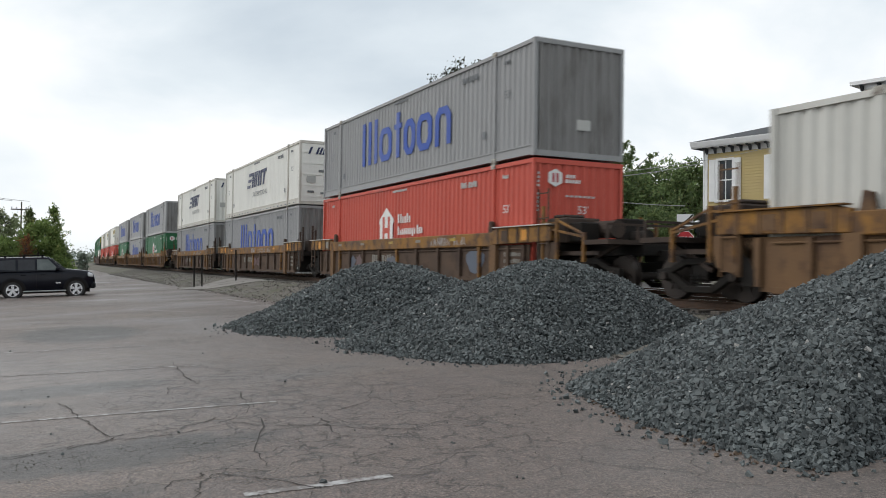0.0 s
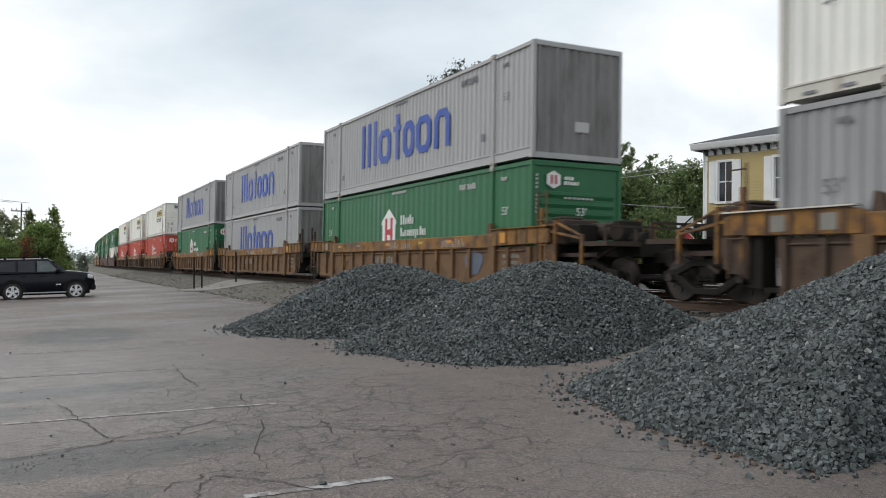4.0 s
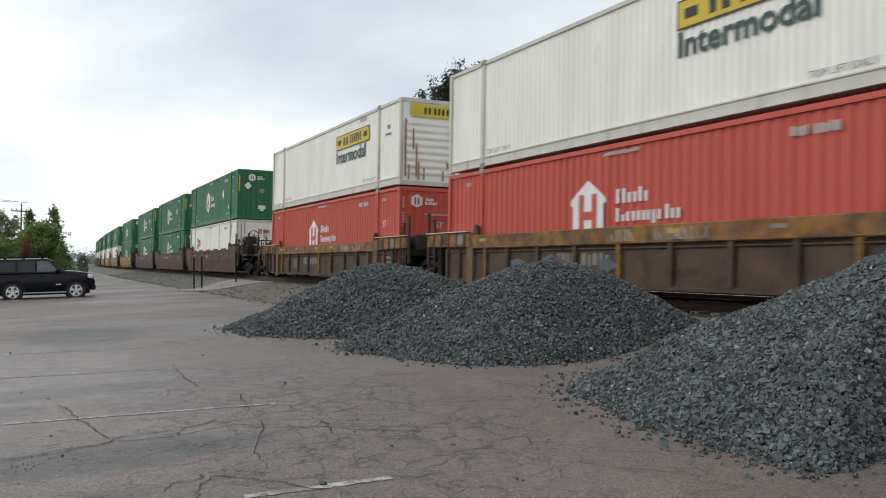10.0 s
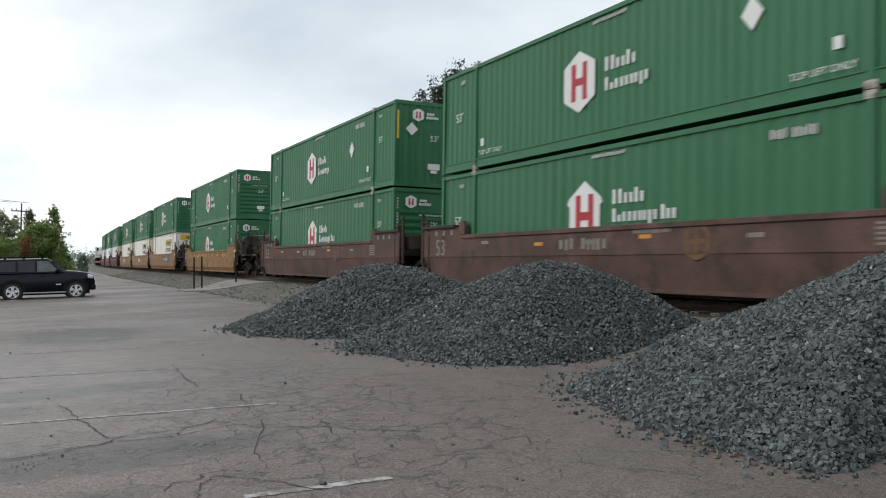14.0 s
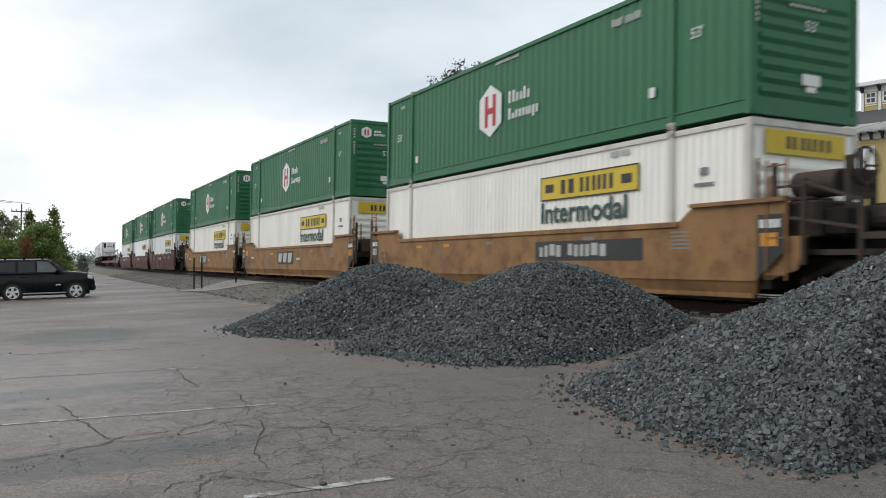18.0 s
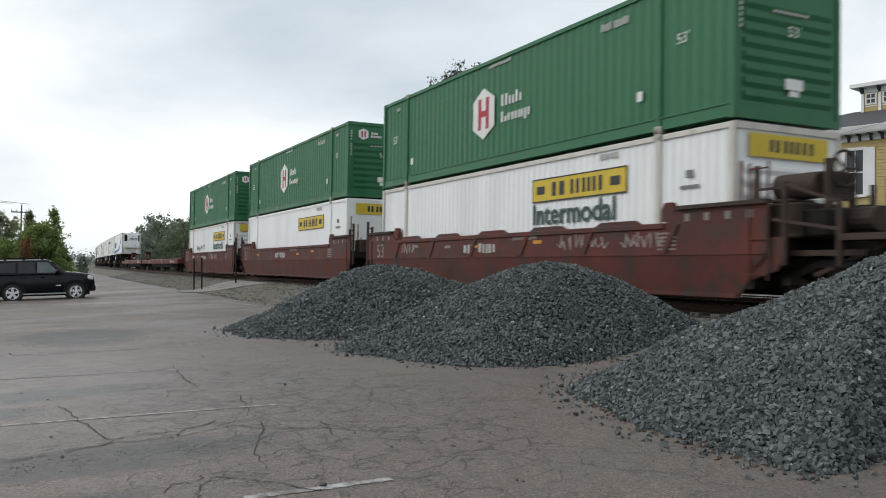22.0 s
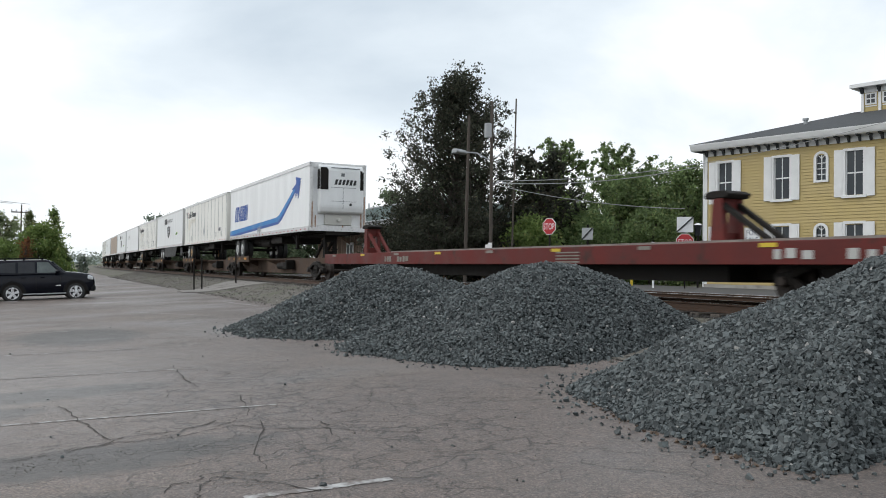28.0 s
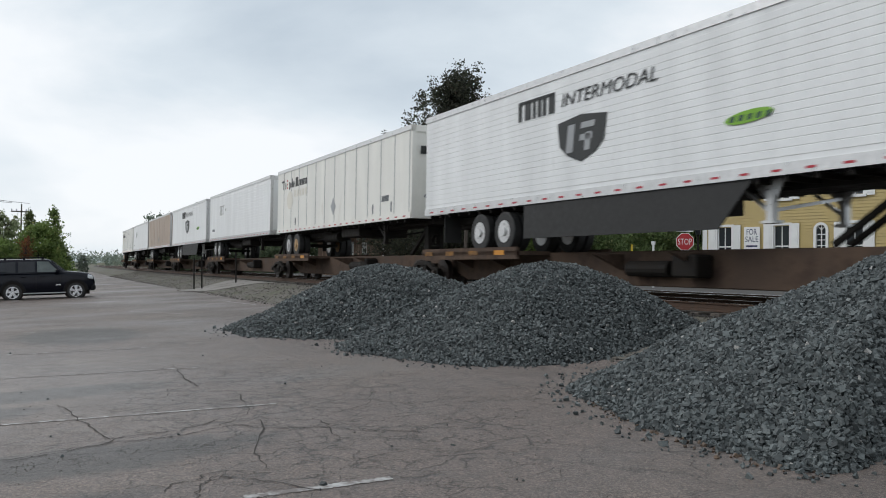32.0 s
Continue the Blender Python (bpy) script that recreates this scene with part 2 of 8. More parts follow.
def words(name, text, height, material, parent, at, width=None, shear=0.0, bold=0.0):
    """Lettering with the built-in font as a mesh; at: the pose of its lower left corner."""
    cu = bpy.data.curves.new(name, "FONT")
    cu.body, cu.size, cu.extrude, cu.shear, cu.resolution_u, cu.offset = text, 1.0, 0, shear, 3, bold
    tmp = bpy.data.objects.new(name, cu)
    scene.collection.objects.link(tmp)
    bpy.context.view_layer.update()
    me = bpy.data.meshes.new_from_object(tmp.evaluated_get(bpy.context.evaluated_depsgraph_get()))
    bpy.data.objects.remove(tmp)
    co = np.array([v.co for v in me.vertices])
    lo, hi = co.min(0), co.max(0)
    k = height / (hi[1] - lo[1])
    kx = width / (hi[0] - lo[0]) if width else k
    for v in me.vertices:
        v.co = ((v.co.x - lo[0]) * kx, (v.co.y - lo[1]) * k, 0)
    me.materials.clear()
    me.materials.append(material)
    ob = new(name, me)
    ob.parent = parent
    ob.matrix_basis = at
    return ob


def side_text(x, z, y=-1.31):
    """The pose of writing on the side that faces the lot."""
    return pose(x, y, z, 90)


def end_text(y, z, x):
    """The pose of writing on the leading end; y is where it begins."""
    return pose(x, y, z, 90, 0, 90)


# ---- the line of the tracks ----
BEND = 0.000244
TRACK_Y, RAIL_Z = 12.36, 0.95
GRADE = 0.001
SPEED = 15.733


def on_track(s, side=0.0, z=0.0):
    """The place and heading at s metres along the track, side metres beyond its middle."""
    a = BEND * s
    return pose(math.sin(a) / BEND - side * math.sin(a), TRACK_Y + (1 - math.cos(a)) / BEND + side * math.cos(a), RAIL_Z + z - GRADE * s, 0, math.degrees(GRADE), math.degrees(a))


def track_y(x):
    return TRACK_Y + BEND * x * x / 2


def land(x, y):
    """Height of the ground: the lot falls gently from the tracks, the track bed is raised."""
    u = y - track_y(x)
    lot = 0.04 * max(min(y, 7.2 + track_y(x) - TRACK_Y), -12)
    bed = 0.72 - GRADE * max(-430, min(60, x))
    if u < -5.2:
        return lot
    if u < -2.2:
        t = (u + 5.2) / 3.0
        return lot + (bed - lot) * t * t * (3 - 2 * t)
    if u < 6.4:
        return bed
    return bed + 0.1 * min(1, (u - 6.4) / 0.6)


# ---- the setting: ground, lot, ballast, rails ----
def ground_material():
    return surface("rough_grass_and_earth", (0.045, 0.06, 0.022), (0.12, 0.115, 0.06), 0.35, 0.9, 0, 0.4, 14, (0.16, 0.14, 0.11), 0.12, 0.5, 0.62)


def strip(name, xs, us, material, lift, kind_label, rel=True, rough=0.0):
    """A sheet over the land; us are offsets from the middle of the track (or plain y where rel is off)."""
    me = bpy.data.meshes.new(name)
    v, f = [], []
    for x in xs:
        for u in us:
            y = u + (track_y(x) if rel else 0)
            v.append((x, y, land(x, y) + lift + (rough * noise.noise((x * 1.7, y * 1.7, 4.0)) if rough else 0)))
    n = len(us)
    for i in range(len(xs) - 1):
        for j in range(n - 1):
            a = i * n + j
            f.append((a, a + n, a + n + 1, a + 1))
    me.from_pydata(v, [], f)
    me.shade_smooth()
    me.materials.append(material)
    ob = new(name, me)
    return tagged(ob, kind_label, name.replace("_", " "), kind="structure")


def spread(a, b, n, power=1.0):
    return [a + (b - a) * (i / (n - 1)) ** power for i in range(n)]


far_x = sorted(set([-2600, -1500, -900, -600, -450, -350, -280, -220, -180, -150] + spread(-130, 40, 60) + [60, 100, 180, 300, 600, 1200, 2500]))
far_u = [-2500, -1200, -500, -200, -100, -60, -40, -30, -24, -18, -15, -12, -10, -8, -6.5, -5.2, -4.7, -4.2, -3.7, -3.2, -2.7, -2.2, 0, 3, 6.4, 7.0, 9, 14, 25, 50, 100, 220, 500, 1200, 2500]
GROUND = ground_material()
strip("ground", far_x, far_u, GROUND, -0.045, "rough grass and bare earth reaching the horizon")


def asphalt():
    """Worn wet asphalt: aggregate grain, crazing cracks, damp patches that gloss."""
    m = bpy.data.materials.new("worn_wet_asphalt")
    m.use_nodes = True
    n, l = m.node_tree.nodes, m.node_tree.links
    b = n["Principled BSDF"]
    co = n.new("ShaderNodeTexCoord")

    def noise_node(scale, detail, rough=0.55, loc=(0, 0, 0), sc=(1, 1, 1), dist=0.0):
        mp = n.new("ShaderNodeMapping")
        mp.inputs["Location"].default_value, mp.inputs["Scale"].default_value = loc, sc
        l.new(co.outputs["Object"], mp.inputs["Vector"])
        t = n.new("ShaderNodeTexNoise")
        t.inputs["Scale"].default_value, t.inputs["Detail"].default_value, t.inputs["Roughness"].default_value = scale, detail, rough
        t.inputs["Distortion"].default_value = dist
        l.new(mp.outputs["Vector"], t.inputs["Vector"])
        return t

    def rng(src, a, b0, c=0.0, d=1.0):
        r = n.new("ShaderNodeMapRange")
        r.inputs["From Min"].default_value, r.inputs["From Max"].default_value = a, b0
        r.inputs["To Min"].default_value, r.inputs["To Max"].default_value = c, d
        l.new(src, r.inputs["Value"])
        return r.outputs["Result"]

    def mixc(fac, a, b0):
        x = n.new("ShaderNodeMix")
        x.data_type = "RGBA"
        l.new(fac, x.inputs["Factor"])
        for s, k in ((a, "A"), (b0, "B")):
            if isinstance(s, tuple):
                x.inputs[k].default_value = (*s, 1)
            else:
                l.new(s, x.inputs[k])
        return x.outputs["Result"]

    def patch(x, y, rx, ry, turn, seed, lo=0.52, hi=0.82, most=0.9):
        """A ragged stain of its own shape on the lot."""
        mp = n.new("ShaderNodeMapping")
        mp.vector_type = "TEXTURE"
        mp.inputs["Location"].default_value, mp.inputs["Rotation"].default_value = (x, y, 0), (0, 0, turn)
        mp.inputs["Scale"].default_value = (rx, ry, 3)
        l.new(co.outputs["Object"], mp.inputs["Vector"])
        gr = n.new("ShaderNodeTexGradient")
        gr.gradient_type = "SPHERICAL"
        l.new(mp.outputs["Vector"], gr.inputs["Vector"])
        rag = noise_node(3.0, 6, 0.7, (seed, seed * 2, 0))
        ad = n.new("ShaderNodeMath")
        ad.operation = "MULTIPLY_ADD"
        l.new(rag.outputs["Fac"], ad.inputs[0])
        ad.inputs[1].default_value = 0.9
        l.new(gr.outputs["Fac"], ad.inputs[2])
        return rng(ad.outputs[0], lo, hi, 0, most)

    broad = noise_node(0.22, 5, 0.6)
    grain = noise_node(48, 3, 0.75)
    speck = noise_node(120, 2, 0.6, (1, 2, 0))
    col = mixc(rng(broad.outputs["Fac"], 0.35, 0.65), (0.110, 0.081, 0.068), (0.150, 0.115, 0.098))
    mott = noise_node(7, 5, 0.7, (5, 5, 0))
    col = mixc(rng(mott.outputs["Fac"], 0.42, 0.68, 0, 0.5), col, (0.085, 0.068, 0.058))
    # tan silt washed from the track side
    silt = noise_node(0.35, 4, 0.5, (4, 1, 0))
    col = mixc(rng(silt.outputs["Fac"], 0.48, 0.66, 0, 0.5), col, (0.172, 0.130, 0.102))
    # dark oil and damp patches
    damp = noise_node(0.30, 6, 0.62, (11, 3, 0), (1.0, 0.55, 1))
    wet = n.new("ShaderNodeMath")
    wet.operation = "MAXIMUM"
    l.new(rng(damp.outputs["Fac"], 0.42, 0.78), wet.inputs[0])
    l.new(patch(-12.0, -1.0, 9.5, 6.0, 0.0, 2, 0.4, 1.3, 0.75), wet.inputs[1])
    wet = wet.outputs[0]
    col = mixc(rng(damp.outputs["Fac"], 0.50, 0.66, 0, 0.35), col, (0.05, 0.047, 0.045))
    for x, y, rx, ry, turn, seed in ((-7.0, 0.4, 0.62, 1.9, 0.06, 3), (-10.75, 0.3, 0.62, 1.7, 0.06, 8), (-18.9, 1.1, 2.6, 1.5, 0.0, 5), (-5.7, -0.2, 0.35, 1.2, 0.1, 6), (-9.6, -0.6, 0.5, 1.1, 0.0, 9)):
        col = mixc(patch(x, y, rx, ry, turn, seed), col, (0.045, 0.041, 0.038))
    # coarse aggregate showing through
    for scale, lo, hi in ((62, 0.55, 1.5), (130, 0.6, 1.45)):
        vg = n.new("ShaderNodeTexVoronoi")
        vg.inputs["Scale"].default_value = scale
        l.new(co.outputs["Object"], vg.inputs["Vector"])
        sp = n.new("ShaderNodeSeparateColor")
        l.new(vg.outputs["Color"], sp.inputs["Color"])
        vs = n.new("ShaderNodeVectorMath")
        vs.operation = "SCALE"
        l.new(col, vs.inputs[0])
        l.new(rng(sp.outputs["Red"], 0, 1, lo, hi), vs.inputs["Scale"])
        col = vs.outputs["Vector"]
    col = mixc(rng(grain.outputs["Fac"], 0.47, 0.68, 0, 0.85), col, (0.036, 0.031, 0.028))
    col = mixc(rng(speck.outputs["Fac"], 0.56, 0.70, 0, 0.75), col, (0.30, 0.275, 0.25))
    # crazing cracks, patchy, at two sizes
    wob = noise_node(3.0, 5, 0.6)
    va = n.new("ShaderNodeVectorMath")
    va.operation = "MULTIPLY_ADD"
    l.new(wob.outputs["Color"], va.inputs[0])
    va.inputs[1].default_value = (0.55, 0.55, 0)
    l.new(co.outputs["Object"], va.inputs[2])
    where = noise_node(0.42, 3, 0.5, (2, 9, 0))
    breaks = noise_node(5.0, 4, 0.6, (8, 2, 0))
    cracks = []
    for scale, thin, lo in ((1.3, 0.024, 0.36), (2.7, 0.036, 0.47)):
        vo = n.new("ShaderNodeTexVoronoi")
        vo.feature = "DISTANCE_TO_EDGE"
        vo.inputs["Scale"].default_value = scale
        l.new(va.outputs["Vector"], vo.inputs["Vector"])
        ck = n.new("ShaderNodeMath")
        ck.operation = "MULTIPLY"
        l.new(rng(vo.outputs["Distance"], thin * 0.2, thin, 1, 0), ck.inputs[0])
        zone = n.new("ShaderNodeMath")
        zone.operation = "MAXIMUM"
        l.new(rng(where.outputs["Fac"], lo + 0.04, lo + 0.2, 0.0, 0.6), zone.inputs[0])
        l.new(patch(-8.3, 2.6, 4.4, 2.4, 0.0, 14, most=0.75), zone.inputs[1])
        l.new(zone.outputs[0], ck.inputs[1])
        gaps = n.new("ShaderNodeMath")
        gaps.operation = "MULTIPLY"
        l.new(ck.outputs[0], gaps.inputs[0])
        l.new(rng(breaks.outputs["Fac"], 0.36, 0.52, 0.25, 1.0), gaps.inputs[1])
        cracks.append(gaps)
    crack = n.new("ShaderNodeMath")
    crack.operation = "MAXIMUM"
    l.new(cracks[0].outputs[0], crack.inputs[0])
    l.new(cracks[1].outputs[0], crack.inputs[1])
    col = mixc(crack.outputs[0], col, (0.022, 0.019, 0.017))
    l.new(col, b.inputs["Base Color"])
    rough = n.new("ShaderNodeMix")
    l.new(wet, rough.inputs["Factor"])
    rough.inputs["A"].default_value, rough.inputs["B"].default_value = 0.60, 0.29
    l.new(rough.outputs["Result"], b.inputs["Roughness"])
    bp = n.new("ShaderNodeBump")
    l.new(rng(wet, 0, 1, 0.8, 0.3), bp.inputs["Strength"])
    bp.inputs["Distance"].default_value = 0.01
    hsum = n.new("ShaderNodeMath")
    hsum.operation = "MULTIPLY_ADD"
    l.new(crack.outputs[0], hsum.inputs[0])
    hsum.inputs[1].default_value = -2.5
    l.new(grain.outputs["Fac"], hsum.inputs[2])
    l.new(hsum.outputs[0], bp.inputs["Height"])
    l.new(bp.outputs["Normal"], b.inputs["Normal"])
    return m


ASPHALT = asphalt()
strip("parking_lot", spread(-140, -60, 21) + spread(-58, 30, 89), [-42, -32, -24, -20, -16, -14, -13, -12, -11.5, -11, -10, -9, -8, -7, -6.2, -5.6, -5.2, -4.9], ASPHALT, 0.0, "worn wet grey asphalt lot with cracks and faded bay lines")
BALLAST = surface("grey_brown_ballast", (0.06, 0.054, 0.045), (0.17, 0.155, 0.13), 14, 0.85, 0, 1.0, 30, (0.075, 0.078, 0.042), 0.5, 0.46, 0.62)
strip("ballast_bed", spread(-420, -110, 40) + spread(-108, 40, 140), [-4.95, -4.5, -4.1, -3.7, -3.3, -2.9, -2.5, -2.1, -1.7], BALLAST, 0.012, "grey crushed stone ballast shoulder beside the lot", rough=0.05)
DARK_BED = surface("dark_track_ballast", (0.016, 0.014, 0.012), (0.06, 0.052, 0.045), 14, 0.85, 0, 1.0, 30, (0.03, 0.024, 0.02), 0.8, 0.5, 0.65)
strip("track_bed", spread(-420, -110, 40) + spread(-108, 40, 140), [-1.72, -1.4, -0.7, 0, 0.7, 1.4, 2.1, 3, 3.6, 4.3, 5, 6, 6.6], DARK_BED, 0.014, "dark ballast under the tracks", rough=0.05)

RAIL_SIDE = surface("rusty_rail_side", (0.05, 0.03, 0.02), (0.10, 0.06, 0.04), 8, 0.8, 0.2, 0.2, 40)
RAIL_TOP = surface("polished_rail_head", (0.42, 0.42, 0.42), (0.55, 0.55, 0.55), 3, 0.28, 1.0, 0.0, 40)
TIE = surface("weathered_timber_tie", (0.045, 0.038, 0.033), (0.11, 0.095, 0.08), 5, 0.85, 0, 0.4, 30, stretch=(6, 1, 1), per_object=0.25)


def rail_line(side):
    """One rail: foot, web and head along the bend; the running surface is a part of its own."""
    prof = ((-0.07, -0.17), (0.07, -0.17), (0.07, -0.155), (0.012, -0.13), (0.012, -0.04), (0.036, -0.03), (0.036, -0.004), (-0.036, -0.004), (-0.036, -0.03), (-0.012, -0.04), (-0.012, -0.13), (-0.07, -0.155))
    ss = spread(-430, -120, 25) + spread(-110, 45, 60)
    g, h = Geo(), Geo()
    n = len(prof)
    for s in ss:
        m = on_track(s, side)
        g.v += [tuple(m @ Vector((0, a, b))) for a, b in prof]
        h.v += [tuple(m @ Vector((0, a, b))) for a, b in ((-0.034, -0.004), (0.034, -0.004), (0.03, 0.0), (-0.03, 0.0))]
    for i in range(len(ss) - 1):
        g.f += [(i * n + j, i * n + (j + 1) % n, (i + 1) * n + (j + 1) % n, (i + 1) * n + j) for j in range(n)]
        h.f += [(i * 4 + j, i * 4 + (j + 1) % 4, (i + 1) * 4 + (j + 1) % 4, (i + 1) * 4 + j) for j in range(4)]
    ob = tagged(part("rail", g, RAIL_SIDE), "rusty steel rail with a polished running surface", "rail", "rails of the two tracks", kind="structure")
    part("rail_head", h, RAIL_TOP, ob, "bright worn running surface")


for off in (0.0, 4.3):
    for gauge in (-0.755, 0.755):
        rail_line(off + gauge)


# ---- crushed stone piles on the lot ----
def stone_material(name, a, b, c):
    m = bpy.data.materials.new(name)
    m.use_nodes = True
    n, l = m.node_tree.nodes, m.node_tree.links
    bs = n["Principled BSDF"]
    ge = n.new("ShaderNodeNewGeometry")
    rp = n.new("ShaderNodeValToRGB")
    e = rp.color_ramp.elements
    e[0].position, e[0].color = 0.0, (*a, 1)
    e[1].position, e[1].color = 0.992, (*b, 1)
    x = e.new(0.996)
    x.color = (*c, 1)
    l.new(ge.outputs["Random Per Island"], rp.inputs["Fac"])
    co = n.new("ShaderNodeTexCoord")
    t = n.new("ShaderNodeTexNoise")
    t.inputs["Scale"].default_value, t.inputs["Detail"].default_value = 70, 4
    l.new(co.outputs["Object"], t.inputs["Vector"])
    mx = n.new("ShaderNodeMix")
    mx.data_type, mx.blend_type = "RGBA", "MULTIPLY"
    mx.inputs["Factor"].default_value = 0.6
    l.new(rp.outputs["Color"], mx.inputs["A"])
    g2 = n.new("ShaderNodeValToRGB")
    g2.color_ramp.elements[0].position, g2.color_ramp.elements[0].color = 0.3, (0.55, 0.55, 0.55, 1)
    g2.color_ramp.elements[1].position, g2.color_ramp.elements[1].color = 0.7, (1.25, 1.25, 1.25, 1)
    l.new(t.outputs["Fac"], g2.inputs["Fac"])
    l.new(g2.outputs["Color"], mx.inputs["B"])
    l.new(mx.outputs["Result"], bs.inputs["Base Color"])
    bs.inputs["Roughness"].default_value = 0.62
    bp = n.new("ShaderNodeBump")
    bp.inputs["Strength"].default_value, bp.inputs["Distance"].default_value = 0.3, 0.006
    l.new(t.outputs["Fac"], bp.inputs["Height"])
    l.new(bp.outputs["Normal"], bs.inputs["Normal"])
    return m


STONE = stone_material("blue_grey_crushed_stone", (0.022, 0.027, 0.028), (0.126, 0.143, 0.143), (0.36, 0.35, 0.33))
# Darker than the stones: the shade in their gaps, put into the core colour.
STONE_CORE = surface("gap_shade_stone_core", (0.016, 0.019, 0.020), (0.04, 0.046, 0.046), 20, 0.9, 0, 0.6, 40)
DARK_STONE = stone_material("dark_ballast_stone", (0.02, 0.018, 0.016), (0.075, 0.068, 0.06), (0.14, 0.13, 0.12))
LITTER = stone_material("brown_leaf_litter", (0.05, 0.034, 0.024), (0.13, 0.085, 0.055), (0.42, 0.38, 0.32))
TAN_STONE = stone_material("grey_brown_ballast_stone", (0.085, 0.076, 0.066), (0.22, 0.20, 0.178), (0.33, 0.31, 0.28))


def stones(name, places, sizes, material, rng):
    """Many angular stones in one mesh: skewed, uneven blocks at the given places."""
    n = len(places)
    cube = np.array([(x, y, z) for z in (-1, 1) for y in (-1, 1) for x in (-1, 1)], float)
    quad = np.array(((0, 2, 3, 1), (4, 5, 7, 6), (0, 1, 5, 4), (2, 6, 7, 3), (0, 4, 6, 2), (1, 3, 7, 5)))
    v = cube[None] * rng.uniform(0.4, 1.0, (n, 8, 3)) * rng.uniform(0.5, 1.25, (n, 1, 3))
    q = rng.normal(size=(n, 4))
    q /= np.linalg.norm(q, axis=1, keepdims=True)
    w, x, y, z = q.T
    r = np.stack([1 - 2 * (y * y + z * z), 2 * (x * y - z * w), 2 * (x * z + y * w), 2 * (x * y + z * w), 1 - 2 * (x * x + z * z),
                  2 * (y * z - x * w), 2 * (x * z - y * w), 2 * (y * z + x * w), 1 - 2 * (x * x + y * y)], -1).reshape(n, 3, 3)
    v = np.einsum("nij,nkj->nki", r, v) * sizes[:, None, None] + places[:, None, :]
    f = (quad[None] + 8 * np.arange(n)[:, None, None]).reshape(-1, 4)
    me = bpy.data.meshes.new(name)
    me.vertices.add(n * 8)
    me.vertices.foreach_set("co", v.reshape(-1).astype(np.float32))
    me.loops.add(n * 24)
    me.loops.foreach_set("vertex_index", f.reshape(-1).astype(np.int32))
    me.polygons.add(n * 6)
    me.polygons.foreach_set("loop_start", (4 * np.arange(n * 6)).astype(np.int32))
    me.update(calc_edges=True)
    me.validate()
    me.shade_flat()
    me.materials.append(material)
    return new(name, me)


def pile(cx, cy, rx, ry, high, turn, count, seed, tip=0.22, size=0.022, extra=(), skew=0.0, face=None):
    """A dumped heap: a rounded cone with lumps, dressed with stones; extra: (dx, dy, r, h) humps beside its top; face: the x of a steep side where stone was dug away."""
    rng = np.random.default_rng(seed)
    ca, sa = math.cos(turn), math.sin(turn)

    def top(x, y):
        dx, dy = x - cx, y - cy
        a, b = (dx * ca + dy * sa) / rx, (-dx * sa + dy * ca) / ry
        ang = math.atan2(b, a)
        d = math.hypot(a, b) * (1 + 0.05 * math.sin(3 * ang + seed) + 0.04 * math.sin(5 * ang + 2 * seed))
        d *= 1 + skew * (dx * 0.445 + dy * 0.895) / ry
        d += 0.05 * noise.noise((x * 0.9, y * 0.9, seed))
        soft = math.sqrt(d * d + tip * tip) - tip
        h = high * (1 - soft / (math.sqrt(1 + tip * tip) - tip))
        for ex, ey, er, eh in extra:
            e = math.hypot(dx - ex, dy - ey) / er
            h = max(h, eh * (1 - (math.sqrt(e * e + 0.06) - 0.245) / 0.785))
        if face is not None:
            h = min(h, 1.15 * (face - x + 0.12 * noise.noise((x, y * 1.5, 2.0))))
        return h + 0.035 * noise.noise((x * 3, y * 3, seed + 5.0))

    base = thing("gravel_pile", "dumped heap of blue-grey crushed stone on the asphalt lot", "gravel pile", "gravel piles", pose(cx, cy, land(cx, cy)))
    z0 = land(cx, cy)
    g = Geo()
    n = 48
    r = max(rx, ry) * 1.25
    for ex in extra:
        r = max(r, math.hypot(ex[0], ex[1]) + ex[2])
    for i in range(n + 1):
        for j in range(n + 1):
            x, y = cx + r * (2 * i / n - 1), cy + r * (2 * j / n - 1)
            h = top(x, y)
            g.v.append((x - cx, y - cy, land(x, y) - z0 + (h - 0.03 if h > 0 else max(-0.25, h - 0.03))))
    for i in range(n):
        for j in range(n):
            a = i * (n + 1) + j
            if max(g.v[k][2] + z0 - land(g.v[k][0] + cx, g.v[k][1] + cy) for k in (a, a + 1, a + n + 1, a + n + 2)) > -0.02:
                g.f.append((a, a + n + 1, a + n + 2, a + 1))
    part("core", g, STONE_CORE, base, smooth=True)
    pl, sz = [], []
    while len(pl) < count:
        x, y = cx + r * rng.uniform(-1, 1), cy + r * rng.uniform(-1, 1)
        h = top(x, y)
        far = (x - cx) * cx / 16 + (y - cy) * cy / 16
        if h > -0.03 and (h > 0.03 or rng.random() < 0.7) and far < 1.1 and (far < 0.45 or rng.random() < 0.4):
            s = size * min(1.7, rng.lognormal(0, 0.3))
            pl.append((x - cx, y - cy, land(x, y) - z0 + max(h, 0.0) + s * rng.uniform(-0.7, 1.0)))
            sz.append(s)
        elif -0.25 < h <= -0.03 and rng.random() < 0.04 * (1 + h * 4):
            s = size * rng.lognormal(-0.2, 0.4)
            pl.append((x - cx, y - cy, land(x, y) - z0 + 0.4 * s))
            sz.append(s)
    ob = stones("crushed_stone", np.array(pl), np.array(sz), STONE, rng)
    ob.parent = base
    tagged(ob, "loose angular blue-grey stones", kind="stuff")


